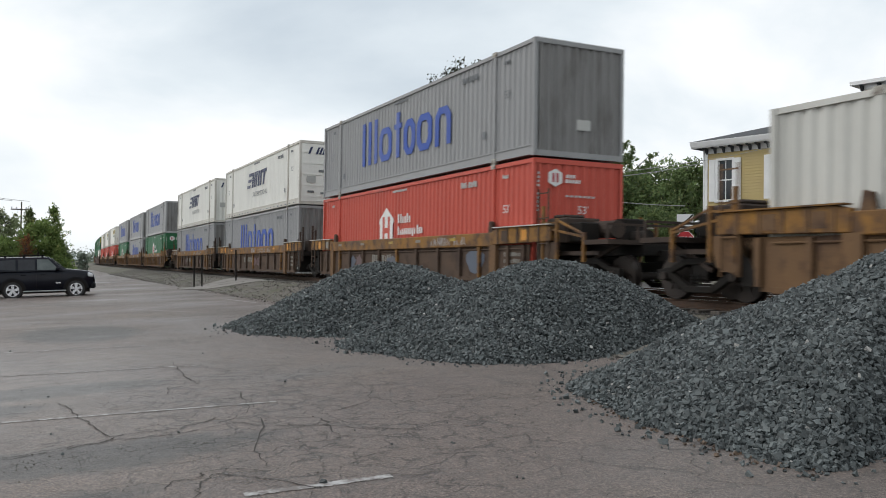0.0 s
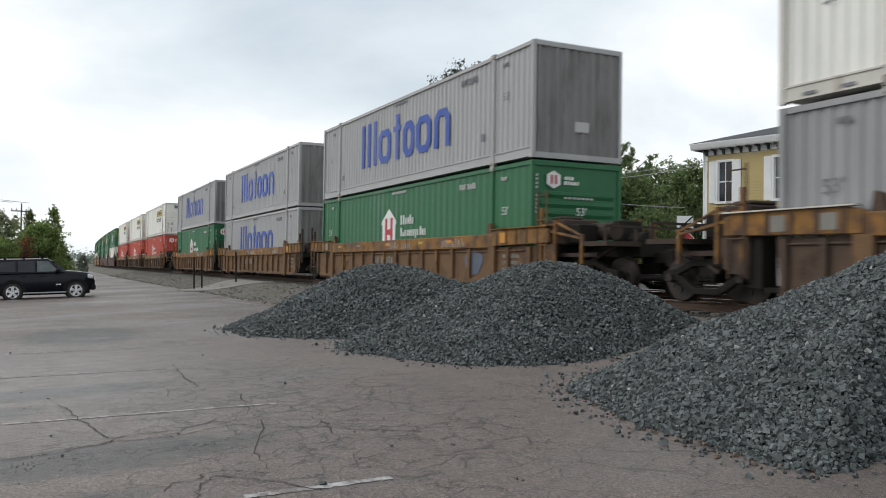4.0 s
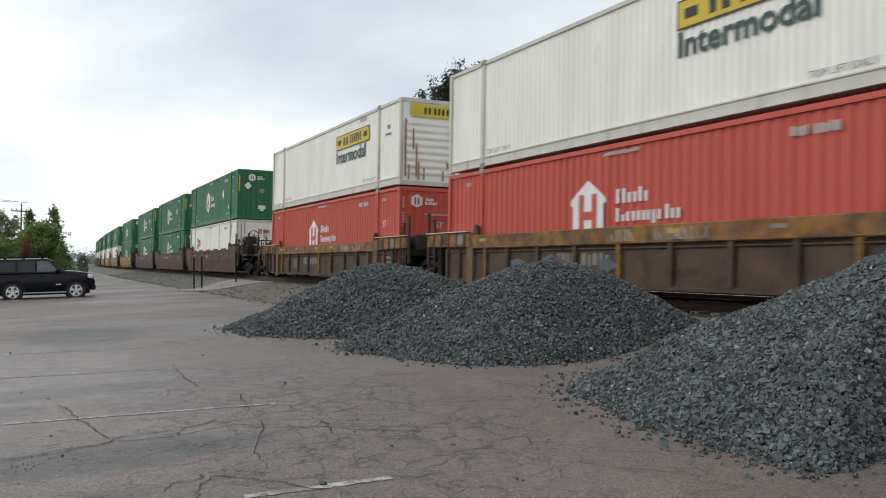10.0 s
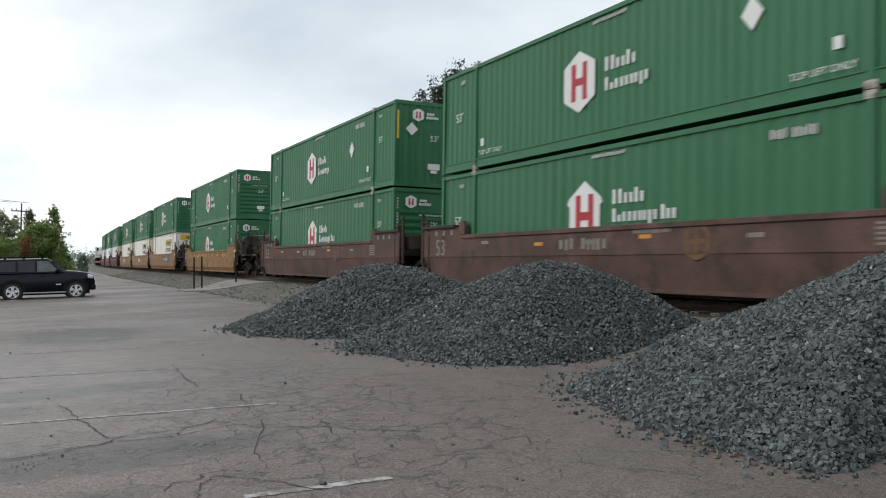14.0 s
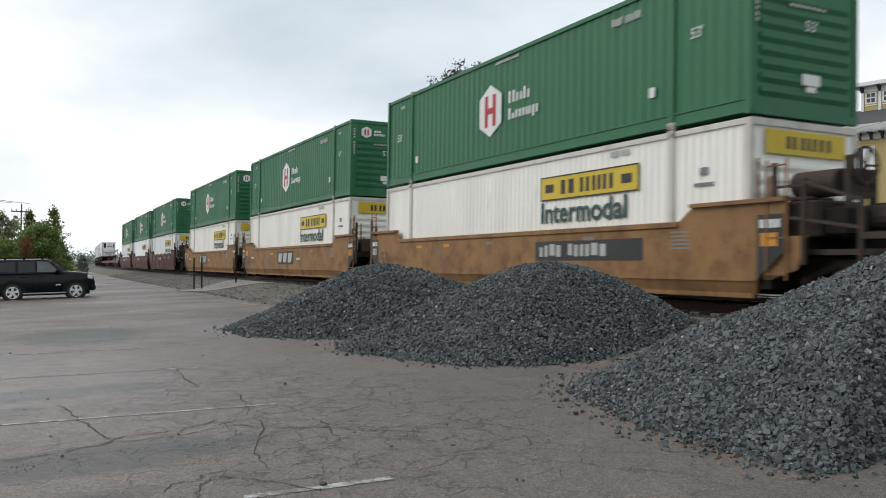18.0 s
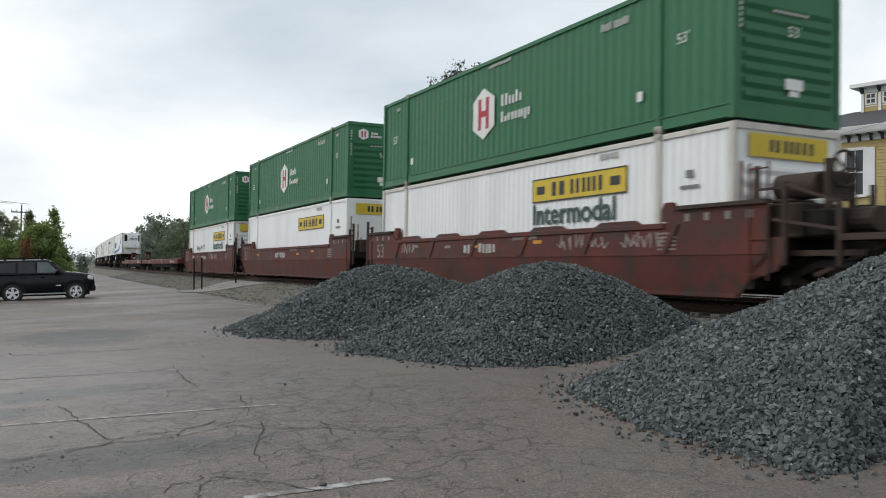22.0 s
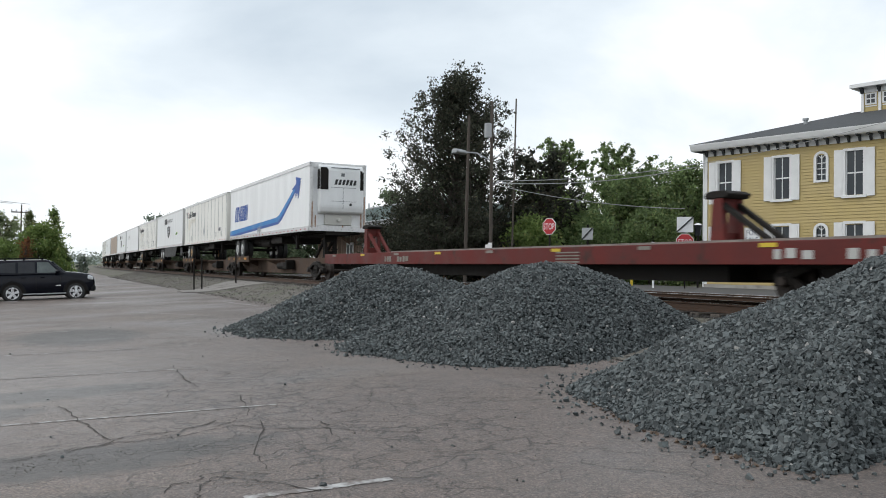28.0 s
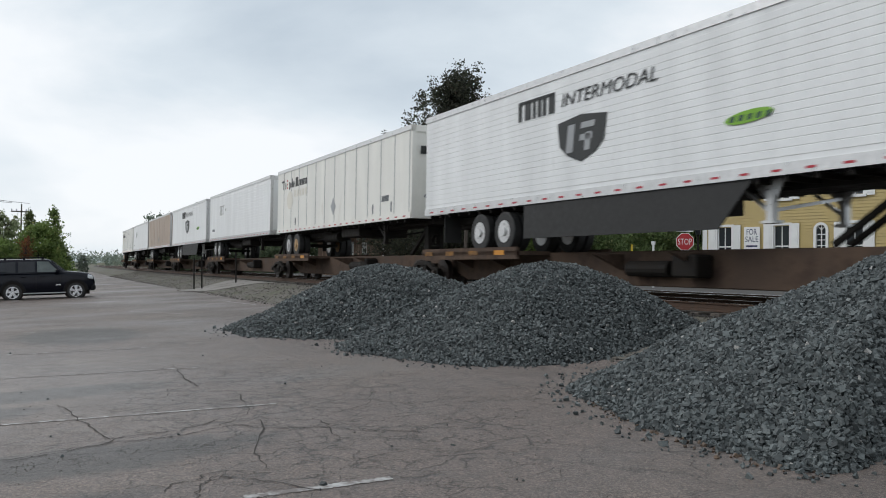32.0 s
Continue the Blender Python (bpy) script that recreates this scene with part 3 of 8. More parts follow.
pile(-17.2, 7.05, 3.5, 2.9, 1.29, 0.0, 23000, 3, tip=0.3, size=0.022, extra=((-1.0, -2.25, 0.86, 0.3),))
pile(-12.16, 7.8, 2.75, 2.75, 1.28, 0.0, 33000, 7, tip=0.32, size=0.0202, skew=0.13)
pile(-4.9, 8.2, 3.52, 3.46, 1.53, 0.0, 66000, 12, tip=0.26, size=0.0188, skew=0.05, face=-3.98)


# ---- the train: running gear ----
def wheelset(parent, x, z=0.42):
    """A pair of wheels on an axle, turning about y."""
    g = Geo()
    for y in (-0.755, 0.755):
        o = 1 if y < 0 else -1
        g.tube((0, 0), 0.42, y - 0.065, y + 0.065, "y", 28)
        g.tube((0, 0), 0.45, y + o * 0.065, y + o * 0.095, "y", 28)
        g.tube((0, 0), 0.35, y - o * 0.04 - 0.03, y - o * 0.04 + 0.03, "y", 20)
        for k in range(6):
            a = k * math.pi / 3
            g.box(0.22 * math.cos(a) - 0.04, 0.22 * math.cos(a) + 0.04, y - o * 0.075 - 0.012, y - o * 0.075 + 0.012, 0.22 * math.sin(a) - 0.04, 0.22 * math.sin(a) + 0.04)
        g.tube((0, 0), 0.12, y - o * 0.16 - 0.05, y - o * 0.16 + 0.05, "y", 14)
    g.tube((0, 0), 0.08, -0.75, 0.75, "y", 12)
    return part("wheelset", g, WHEEL_STEEL, parent, "worn steel wheels on an axle", pose(x, 0, z))


WHEELS = []


def truck(parent, x):
    """A two-axle truck: bolster with side frames, springs, bearing caps and wheelsets."""
    bo = part("truck", Geo().box(-0.2, 0.2, -1.05, 1.05, 0.42, 0.72).tube((0, 0), 0.2, 0.7, 0.86, "z", 16), STEEL_DARK, parent, "dark cast steel truck", pose(x, 0, 0))
    for y in (-1.02, 1.02):
        g = Geo()
        out = ((-1.12, 0.36), (-1.12, 0.56), (-0.72, 0.62), (-0.36, 0.78), (0.36, 0.78), (0.72, 0.62), (1.12, 0.56), (1.12, 0.36), (0.7, 0.38), (0.34, 0.2), (-0.34, 0.2), (-0.7, 0.38))
        g.prism([out[i] for i in (0, 1, 2, 11)], y - 0.07, y + 0.07)
        g.prism([out[i] for i in (5, 6, 7, 8)], y - 0.07, y + 0.07)
        g.prism(((-0.75, 0.5), (-0.72, 0.64), (-0.36, 0.78), (-0.36, 0.64)), y - 0.07, y + 0.07)
        g.prism(((0.36, 0.64), (0.36, 0.78), (0.72, 0.64), (0.75, 0.5)), y - 0.07, y + 0.07)
        g.box(-0.38, 0.38, y - 0.07, y + 0.07, 0.66, 0.79)
        g.prism(((-0.78, 0.38), (-0.7, 0.5), (-0.26, 0.26), (-0.34, 0.14)), y - 0.06, y + 0.06)
        g.prism(((0.34, 0.14), (0.26, 0.26), (0.7, 0.5), (0.78, 0.38)), y - 0.06, y + 0.06)
        g.box(-0.36, 0.36, y - 0.08, y + 0.08, 0.14, 0.26)
        part("side_frame", g, STEEL_DARK, bo, bevel=0.012)
        sp = Geo()
        for sx in (-0.17, 0, 0.17):
            for k in range(4):
                sp.tube((sx, y), 0.075, 0.27 + k * 0.06, 0.31 + k * 0.06, "z", 10)
        tagged(part("spring_nest", sp, STEEL_DARK, bo), kind="stuff")
        o = -0.14 if y < 0 else 0.14
        for bx in (-0.9, 0.9):
            part("bearing_cap", Geo().tube((bx, 0.44), 0.1, y, y + o, "y", 14, 0.075), WHEEL_STEEL, bo)
    for ax in (-0.9, 0.9):
        WHEELS.append(wheelset(bo, ax))
    return bo


# ---- containers ----
CASTING = surface("worn_bare_casting_paint", (0.22, 0.20, 0.17), (0.5, 0.48, 0.43), 7, 0.7, 0, 0.1, 40, (0.08, 0.05, 0.035), 6.0, 0.45, 0.6)
RUST_STREAK = surface("rust_streak", (0.2, 0.09, 0.04), (0.4, 0.25, 0.15), 4, 0.8, 0, 0.1, 30)
BOX_L, BOX_W, BOX_H = 16.154, 2.59, 2.896
POST = 6.096


def box_shell(ob, skin, pitch=0.27, depth=0.036, end="corr", rail=None, end_skin=None):
    """The parts that every 53-foot box has; end: how its leading end is made."""
    rail = rail or skin
    end_skin = end_skin or skin
    hl, hw = BOX_L / 2, BOX_W / 2
    part("body", Geo().box(-hl + 0.06, hl - 0.06, -hw + 0.05, hw - 0.05, 0.06, BOX_H - 0.03), skin, ob)
    for o, y in ((-1, -hw + 0.006), (1, hw - 0.006)):
        g = Geo()
        for a, b in ((-hl + 0.1, -POST - 0.08), (-POST + 0.08, POST - 0.08), (POST + 0.08, hl - 0.1)):
            g.wave(a, b, 0.29, BOX_H - 0.1, y, depth, pitch, o)
        part("side_panel", g, skin, ob)
        channel = [(y + a, z) for a, z in ((-0.04, 0.05), (0.04, 0.05), (0.04, 0.08), (0.022, 0.08), (0.022, 0.27), (0.042, 0.27), (0.042, 0.3), (-0.042, 0.3), (-0.042, 0.27), (-0.022, 0.27), (-0.022, 0.08), (-0.04, 0.08))]
        part("bottom_rail", Geo().prism(channel, -hl + 0.1, hl - 0.1, "x"), rail, ob)
        part("top_rail", Geo().box(-hl + 0.1, hl - 0.1, y - 0.03, y + 0.03, BOX_H - 0.1, BOX_H - 0.005), rail, ob)
        for x in (-hl + 0.06, hl - 0.06):
            part("corner_post", Geo().box(x - 0.06, x + 0.06, y - 0.05, y + 0.05, 0.02, BOX_H), rail, ob)
        for x in (-POST, POST):
            g = Geo().prism([(x + a, y + b) for a, b in ((-0.085, -0.042), (-0.05, -0.042), (-0.05, -0.054), (0.05, -0.054), (0.05, -0.042), (0.085, -0.042), (0.085, 0.042), (0.05, 0.042), (0.05, 0.054), (-0.05, 0.054), (-0.05, 0.042), (-0.085, 0.042))], 0.02, BOX_H, "z")
            part("lift_post", g, rail, ob)
            for z in (0.0, BOX_H - 0.1):
                part("corner_casting", Geo().box(x - 0.1, x + 0.1, y - 0.06, y + 0.06, z, z + 0.13), CASTING, ob, "worn bare casting")
    part("roof", Geo().box(-hl, hl, -hw, hw, BOX_H - 0.02, BOX_H + 0.006), skin, ob)
    # leading end
    g = Geo()
    x = hl
    part("end_sill", Geo().box(x - 0.05, x + 0.015, -hw + 0.02, hw - 0.02, 0.02, 0.16), rail, ob)
    part("end_header", Geo().box(x - 0.05, x + 0.015, -hw + 0.02, hw - 0.02, BOX_H - 0.12, BOX_H), rail, ob)
    g = Geo()
    if end == "corr":
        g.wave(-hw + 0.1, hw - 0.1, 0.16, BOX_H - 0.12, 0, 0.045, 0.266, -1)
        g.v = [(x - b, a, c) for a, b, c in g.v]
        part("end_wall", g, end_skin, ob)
    elif end == "rib":
        g.box(x - 0.06, x - 0.03, -hw + 0.06, hw - 0.06, 0.16, BOX_H - 0.12)
        part("end_wall", g, skin, ob)
        for k in range(8):
            z = 0.34 + k * 0.235
            part("end_rib", Geo().prism(((x - 0.03, z), (x - 0.03, z + 0.17), (x + 0.012, z + 0.16), (x + 0.012, z + 0.09)), -hw + 0.2, hw - 0.2), skin, ob)
    elif end == "plain":
        g.box(x - 0.06, x + 0.0, -hw + 0.06, hw - 0.06, 0.16, BOX_H - 0.12)
        part("end_wall", g, skin, ob)
    else:
        for y in (-hw + 0.06, 0.015):
            d = part("door", Geo().box(x - 0.06, x - 0.005, y, y + hw - 0.075, 0.17, BOX_H - 0.13), skin, ob, "white container door with lock rods")
            for k in range(5):
                z = 0.35 + k * 0.5
                part("door_rib", Geo().box(x - 0.005, x + 0.012, y + 0.08, y + hw - 0.16, z, z + 0.08), skin, d)
            for k in (0.28, 0.86):
                part("lock_rod", Geo().tube((y + k, 0), 0.016, 0.1, BOX_H - 0.08, "z", 8), ALU, d, at=pose(0, 0, 0))
    # trailing end
    part("rear_door", Geo().box(-hl - 0.01, -hl + 0.05, -hw + 0.06, hw - 0.06, 0.14, BOX_H - 0.12), skin, ob)
    return ob


def bars(name, runs, z, h, material, parent, y=-1.308, label="", slant=0.0, split=False):
    """Plain upright bars on the side that faces the lot: (x, width, lift, height share). split: each a part of its own."""
    g = Geo()
    ob = None
    for x, w, lift, k in runs:
        if split:
            g = Geo()
        g.prism(((x + slant * lift * h, z + lift * h), (x + w + slant * lift * h, z + lift * h), (x + w + slant * (lift + k) * h, z + (lift + k) * h), (x + slant * (lift + k) * h, z + (lift + k) * h)), y, y + 0.012)
        if split:
            ob = part(name.rstrip("s"), g, material, parent, label)
    return ob if split else tagged(part(name, g, material, parent, label), kind="stuff")


def plate(name, x, z, w, h, material, parent, y=-1.309, label=""):
    return part(name, Geo().box(x, x + w, y, y + 0.012, z, z + h), material, parent, label)


def end_plate(name, y, z, w, h, material, parent, x=8.09, label=""):
    return part(name, Geo().box(x - 0.004, x + 0.008, y, y + w, z, z + h), material, parent, label)


def glyph_row(name, x, z, h, count, ink, ob, y=-1.309, w=0.075, gap=0.04, skip=()):
    """A row of unreadable small figures: narrow upright bars of uneven width, grouped."""
    rnd = random.Random(round(100 * x + 10 * z) + count)
    runs = []
    for k in range(count):
        ww = w * rnd.uniform(0.45, 1.0)
        if k not in skip:
            runs.append((x, ww, rnd.choice((0, 0, 0.1)), rnd.choice((1, 1, 0.85))))
        x += ww + gap * rnd.uniform(0.6, 1.3)
    return bars(name, runs, z, h, ink, ob, y)


def small_marks(ob, ink, y=-1.309, faint=None, rear=True):
    """The stencilled numbers and plates that every box carries, as plain bars."""
    faint = faint or ink
    glyph_row("serial_mark", 4.2, 2.42, 0.16, 11, faint, ob, y, skip=(4,))
    glyph_row("serial_mark", -0.75, 2.66, 0.075, 18, faint, ob, y, 0.06, 0.022)
    glyph_row("serial_mark", 6.55, 2.5, 0.1, 4, faint, ob, y, 0.06, 0.03)
    glyph_row("serial_mark", -7.0, 2.5, 0.1, 4, faint, ob, y, 0.06, 0.03)
    words("size_mark", "53'", 0.21, ink, ob, pose(6.6, y - 0.002, 1.62, 90))
    plate("data_plate", 5.42, 0.72, 0.17, 0.2, ink, ob, y)
    if rear:
        words("size_mark", "53'", 0.25, ink, ob, pose(-7.25, y - 0.002, 1.45, 90))
    plate("data_plate", -5.8, 0.62, 0.16, 0.2, ink, ob, y)


def sea_marks(ob, z):
    """The big blue name, as plain blocks: uprights and hollow rounded frames, one part a sign."""
    y = -1.309
    lab = "large blue block of the name"
    t = 0.27
    for k in range(3):
        x = -3.7 + k * (1.45 - t) / 2
        part("name_block", Geo().box(x, x + t, y, y + 0.012, z, z + 1.55), BLUE_INK, ob, lab)
    m = -0.41
    stem = ((m - t / 2, z), (m + t / 2, z), (m + t / 2, z + 0.95), (m + 0.31, z + 0.95), (m + 0.31, z + 1.12), (m + t / 2, z + 1.12), (m + t / 2, z + 1.5), (m - t / 2, z + 1.5), (m - t / 2, z + 1.12), (m - 0.31, z + 1.12), (m - 0.31, z + 0.95), (m - t / 2, z + 0.95))
    part("name_block", Geo().prism(stem, y, y + 0.012), BLUE_INK, ob, lab)
    h, c, d = 1.14, 0.25, 0.12
    for x0, x1 in ((-2.05, -0.95), (0.08, 0.98), (1.12, 2.22)):
        out = [(x0 + c, z), (x1 - c, z), (x1, z + c), (x1, z + h - c), (x1 - c, z + h), (x0 + c, z + h), (x0, z + h - c), (x0, z + c)]
        inn = [(x0 + t + d, z + t * 0.8), (x1 - t - d, z + t * 0.8), (x1 - t, z + t + d), (x1 - t, z + h - t - d), (x1 - t - d, z + h - t * 0.8), (x0 + t + d, z + h - t * 0.8), (x0 + t, z + h - t - d), (x0 + t, z + t + d)]
        g = Geo()
        g.v = [(p, y, q) for p, q in out + inn] + [(p, y + 0.012, q) for p, q in out + inn]
        for k in range(8):
            j = (k + 1) % 8
            g.f += [(k, j, j + 8, k + 8), (k + 16, k + 24, j + 24, j + 16), (k, k + 16, j + 16, j), (k + 8, j + 8, j + 24, k + 24)]
        part("name_block", g, BLUE_INK, ob, lab)
    x0, x1 = 2.45, 3.5
    gate = ((x0, z), (x0 + t, z), (x0 + t, z + h - t - d), (x0 + t + d, z + h - t * 0.8), (x1 - t - d, z + h - t * 0.8), (x1 - t, z + h - t - d), (x1 - t, z), (x1, z), (x1, z + h - c), (x1 - c, z + h), (x0 + c, z + h), (x0, z + h - c))
    part("name_block", Geo().prism(gate, y, y + 0.012), BLUE_INK, ob, lab)


def hex_sign(ob, x, z, r, material, inner, tall=1.35, y=-1.309, house=False):
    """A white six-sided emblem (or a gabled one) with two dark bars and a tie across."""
    if house:
        pts = [(x - 0.74 * r, z - r), (x + 0.74 * r, z - r), (x + 0.74 * r, z + 0.3 * r), (x + 0.86 * r, z + 0.36 * r), (x + 0.78 * r, z + 0.52 * r), (x, z + 1.02 * r), (x - 0.78 * r, z + 0.52 * r), (x - 0.86 * r, z + 0.36 * r), (x - 0.74 * r, z + 0.3 * r)]
    else:
        pts = [(x + 0.86 * r * a, z + tall * r * b) for a, b in ((-1, -0.55), (0, -1), (1, -0.55), (1, 0.55), (0, 1), (-1, 0.55))]
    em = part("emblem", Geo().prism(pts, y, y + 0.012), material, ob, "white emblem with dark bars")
    g = Geo()
    for a in (-0.42, 0.2):
        g.box(x + a * r, x + (a + 0.24) * r, y - 0.006, y + 0.004, z - 0.62 * r, z + 0.62 * r)
    g.box(x - 0.2 * r, x + 0.22 * r, y - 0.006, y + 0.004, z - 0.12 * r, z + 0.12 * r)
    part("emblem_mark", g, inner, em)


def hub_marks(ob, house, inner, x=0.0):
    if house:
        hex_sign(ob, -1.3 + x, 1.42, 0.76, WHITE_INK, inner, house=True)
        zz = (1.6, 1.22)
    else:
        hex_sign(ob, -0.87 + x, 1.5, 0.68, WHITE_INK, inner, 1.02)
        zz = (1.52, 1.1)
    x0 = (-0.3 if house else 0.08) + x
    runs = [(x0 + a, w, 0, k) for a, w, k in ((0, 0.09, 1), (0.2, 0.09, 1), (0.38, 0.08, 0.7), (0.56, 0.08, 0.7), (0.72, 0.09, 1), (0.9, 0.08, 0.7))]
    bars("name_bars", runs, zz[0] + 0.03, 0.3, WHITE_INK, ob, label="white bar of the name", split=True)
    runs = [(x0 + a, w, l, k) for a, w, l, k in ((0, 0.09, 0, 1), (0.18, 0.08, 0, 0.5), (0.34, 0.08, 0, 0.7), (0.52, 0.08, 0, 0.7), (0.68, 0.08, 0, 0.7), (0.84, 0.08, 0, 0.7), (0.98, 0.08, 0, 0.7), (1.14, 0.08, -0.25, 0.95), (1.3, 0.08, 0, 0.7)) + (((1.52, 0.09, 0, 1), (1.68, 0.08, 0, 0.7), (1.84, 0.08, 0, 0.7)) if house else ())]
    bars("name_bars", runs, zz[1] + 0.03, 0.28, WHITE_INK, ob, split=True)


def end_hub_marks(ob, rib, corr=False):
    """Emblem, name bars, plate and figures on the leading end."""
    x = 8.095
    cy = -0.5 if corr else -0.72
    g = Geo().prism([(cy + 0.2 * a, 2.44 + 0.22 * b) for a, b in ((-1, -0.55), (0, -1), (1, -0.55), (1, 0.55), (0, 1), (-1, 0.55))], x, x + 0.01, "x")
    em = part("emblem", g, WHITE_INK, ob, "white emblem with dark bars")
    part("emblem_mark", Geo().box(x + 0.008, x + 0.014, cy - 0.09, cy - 0.03, 2.33, 2.55).box(x + 0.008, x + 0.014, cy + 0.03, cy + 0.09, 2.33, 2.55), RED_INK, em)
    g = Geo()
    for k, w, z in ((0.32, 0.07, 2.45), (0.42, 0.06, 2.45), (0.51, 0.07, 2.45), (0.3, 0.08, 2.33), (0.41, 0.06, 2.33), (0.5, 0.06, 2.33), (0.59, 0.07, 2.33), (0.69, 0.05, 2.33)):
        g.box(x, x + 0.008, cy + k, cy + k + w, z, z + 0.085)
    tagged(part("name_mark", g, WHITE_INK, ob), kind="stuff")
    end_plate("data_plate", -0.12, 0.62, 0.44, 0.2, WHITE_INK, ob, 8.098)
    end_plate("data_plate", -0.02, 0.5, 0.24, 0.1, WHITE_INK, ob, 8.098)
    words("size_mark", "53'", 0.2, WHITE_INK, ob, end_text(-0.05, 1.58, 8.108))
    if corr:
        part("placard", Geo().prism(((-0.95, 1.95), (-0.73, 1.73), (-0.51, 1.95), (-0.73, 2.17)), x, x + 0.01, "x"), WHITE_INK, ob, "white diamond placard")
        for y in (-1.27, 1.2):
            end_plate("reflector", y, 1.6, 0.07, 0.95, YELLOW_INK, ob, 8.10, "yellow corner stripe")
        g = Geo()
        for k in range(9):
            g.box(x, x + 0.008, 0.86, 0.95, 2.4 - k * 0.13, 2.49 - k * 0.13)
        tagged(part("serial_mark", g, DULL_INK, ob), kind="stuff")
    else:
        g = Geo()
        for k in range(9):
            g.box(x + 0.01, x + 0.016, -1.24, -1.18, 2.5 - k * 0.1 - (0.1 if k > 3 else 0), 2.56 - k * 0.1 - (0.1 if k > 3 else 0))
        tagged(part("serial_mark", g, DULL_INK, ob), kind="stuff")
        g = Geo()
        for k in range(7):
            g.box(x + 0.006, x + 0.012, -0.42 + k * 0.13, -0.33 + k * 0.13, 1.98, 2.03)
        tagged(part("notice_mark", g, DULL_INK, ob), kind="stuff")


def jb_marks(ob, word=True, end=True):
    y = -1.309
    x0, x1, z0, z1 = 1.52, 5.13, 1.86, 2.42
    p = plate("sign_panel", x0, z0, x1 - x0, z1 - z0, YELLOW_INK, ob, y, "yellow sign panel with dark bars")
    for n_, (a, b, c, d) in enumerate(((x0, x1, z0, z0 + 0.03), (x0, x1, z1 - 0.03, z1), (x0, x0 + 0.03, z0 + 0.03, z1 - 0.03), (x1 - 0.03, x1, z0 + 0.03, z1 - 0.03))):
        part("border", Geo().box(a, b, y - 0.006, y, c, d), BLACK_INK, p)
    bars("name_bars", [(x0 + a, w, l, k) for a, w, l, k in ((0.2, 0.34, 0.2, 0.6), (0.85, 0.16, 0, 1), (1.15, 0.2, 0, 1), (1.6, 0.11, 0, 1), (1.82, 0.11, 0, 1), (2.05, 0.11, 0, 1), (2.24, 0.11, 0, 1), (2.43, 0.11, 0, 1), (2.65, 0.12, 0, 1), (3.05, 0.34, 0.2, 0.6))], 1.98, 0.32, BLACK_INK, p, y - 0.008, split=True)
    words("lift_notice", "TOP LIFT ONLY", 0.12, GREY_INK, ob, pose(4.55, y - 0.003, 0.36, 90), 1.25)
    words("lift_notice", "TOP LIFT ONLY", 0.12, GREY_INK, ob, pose(-5.9, y - 0.003, 0.36, 90), 1.25)
    if word:
        words("generic_word", "Intermodal", 0.5, TEAL_INK, ob, pose(1.55, y - 0.004, 1.32, 90), 3.2, bold=0.022)
    bars("serial_mark", [(x, 0.08, 0, 1) for x in (4.2, 4.3, 4.4, 4.55, 4.65, 4.75)], 2.62, 0.12, DULL_INK, ob, y)
    plate("data_plate", 6.7, 1.8, 0.5, 0.06, GREY_INK, ob, y)
    plate("data_plate", 6.85, 2.0, 0.2, 0.14, GREY_INK, ob, y)
    if end:
        e = end_plate("sign_panel", -0.98, 2.3, 1.96, 0.42, YELLOW_INK, ob, 8.094, "yellow sign panel with dark bars")
        for k in (-0.5, -0.35, -0.15, 0.0, 0.15, 0.32, 0.5):
            part("name_bar", Geo().box(8.1, 8.106, k, k + 0.09, 2.4, 2.62), BLACK_INK, e)
        end_plate("data_plate", 0.35, 0.62, 0.16, 0.2, GREY_INK, ob, 8.094)
        for ry, rz, rl in ((-0.78, 0.3, 1.1), (-0.7, 0.2, 0.6), (0.62, 0.25, 0.8), (0.9, 0.2, 1.2), (-1.05, 0.2, 0.5), (-1.18, 0.3, 1.9), (-0.5, 0.2, 0.4), (0.2, 0.2, 0.35), (1.1, 0.3, 2.0), (-0.9, 1.2, 0.7)):
            end_plate("rust_stain", ry, rz, 0.05, rl, RUST_STREAK, ob, 8.088, "rust streak")


def swift_marks(ob):
    y = -1.309
    runs = [(-2.35 + a, w, l, k) for a, w, l, k in ((0, 0.75, 0.0, 0.2), (0.12, 0.75, 0.4, 0.2), (0.22, 0.8, 0.8, 0.2), (1.1, 0.26, 0, 1), (1.5, 0.26, 0, 1), (1.9, 0.26, 0, 1), (2.4, 0.28, 0, 1), (2.85, 0.28, 0, 1), (2.95, 0.5, 0.8, 0.2), (3.5, 0.28, 0, 0.8), (3.3, 0.8, 0.8, 0.2))]
    bars("name_bars", runs, 1.45, 0.8, NAVY_INK, ob, y - 0.003, "navy slanted bar of the name", 0.3, split=True)
    words("generic_word", "INTERMODAL", 0.25, GREY_INK, ob, pose(-0.9, y - 0.003, 0.93, 90), 3.1)
    g = Geo()
    for i in range(22):
        g.box(-7.6 + i * 0.7, -7.35 + i * 0.7, -1.345, -1.338, 0.1, 0.15)
    tagged(part("reflector_strip", g, GREY_INK, ob), kind="stuff")


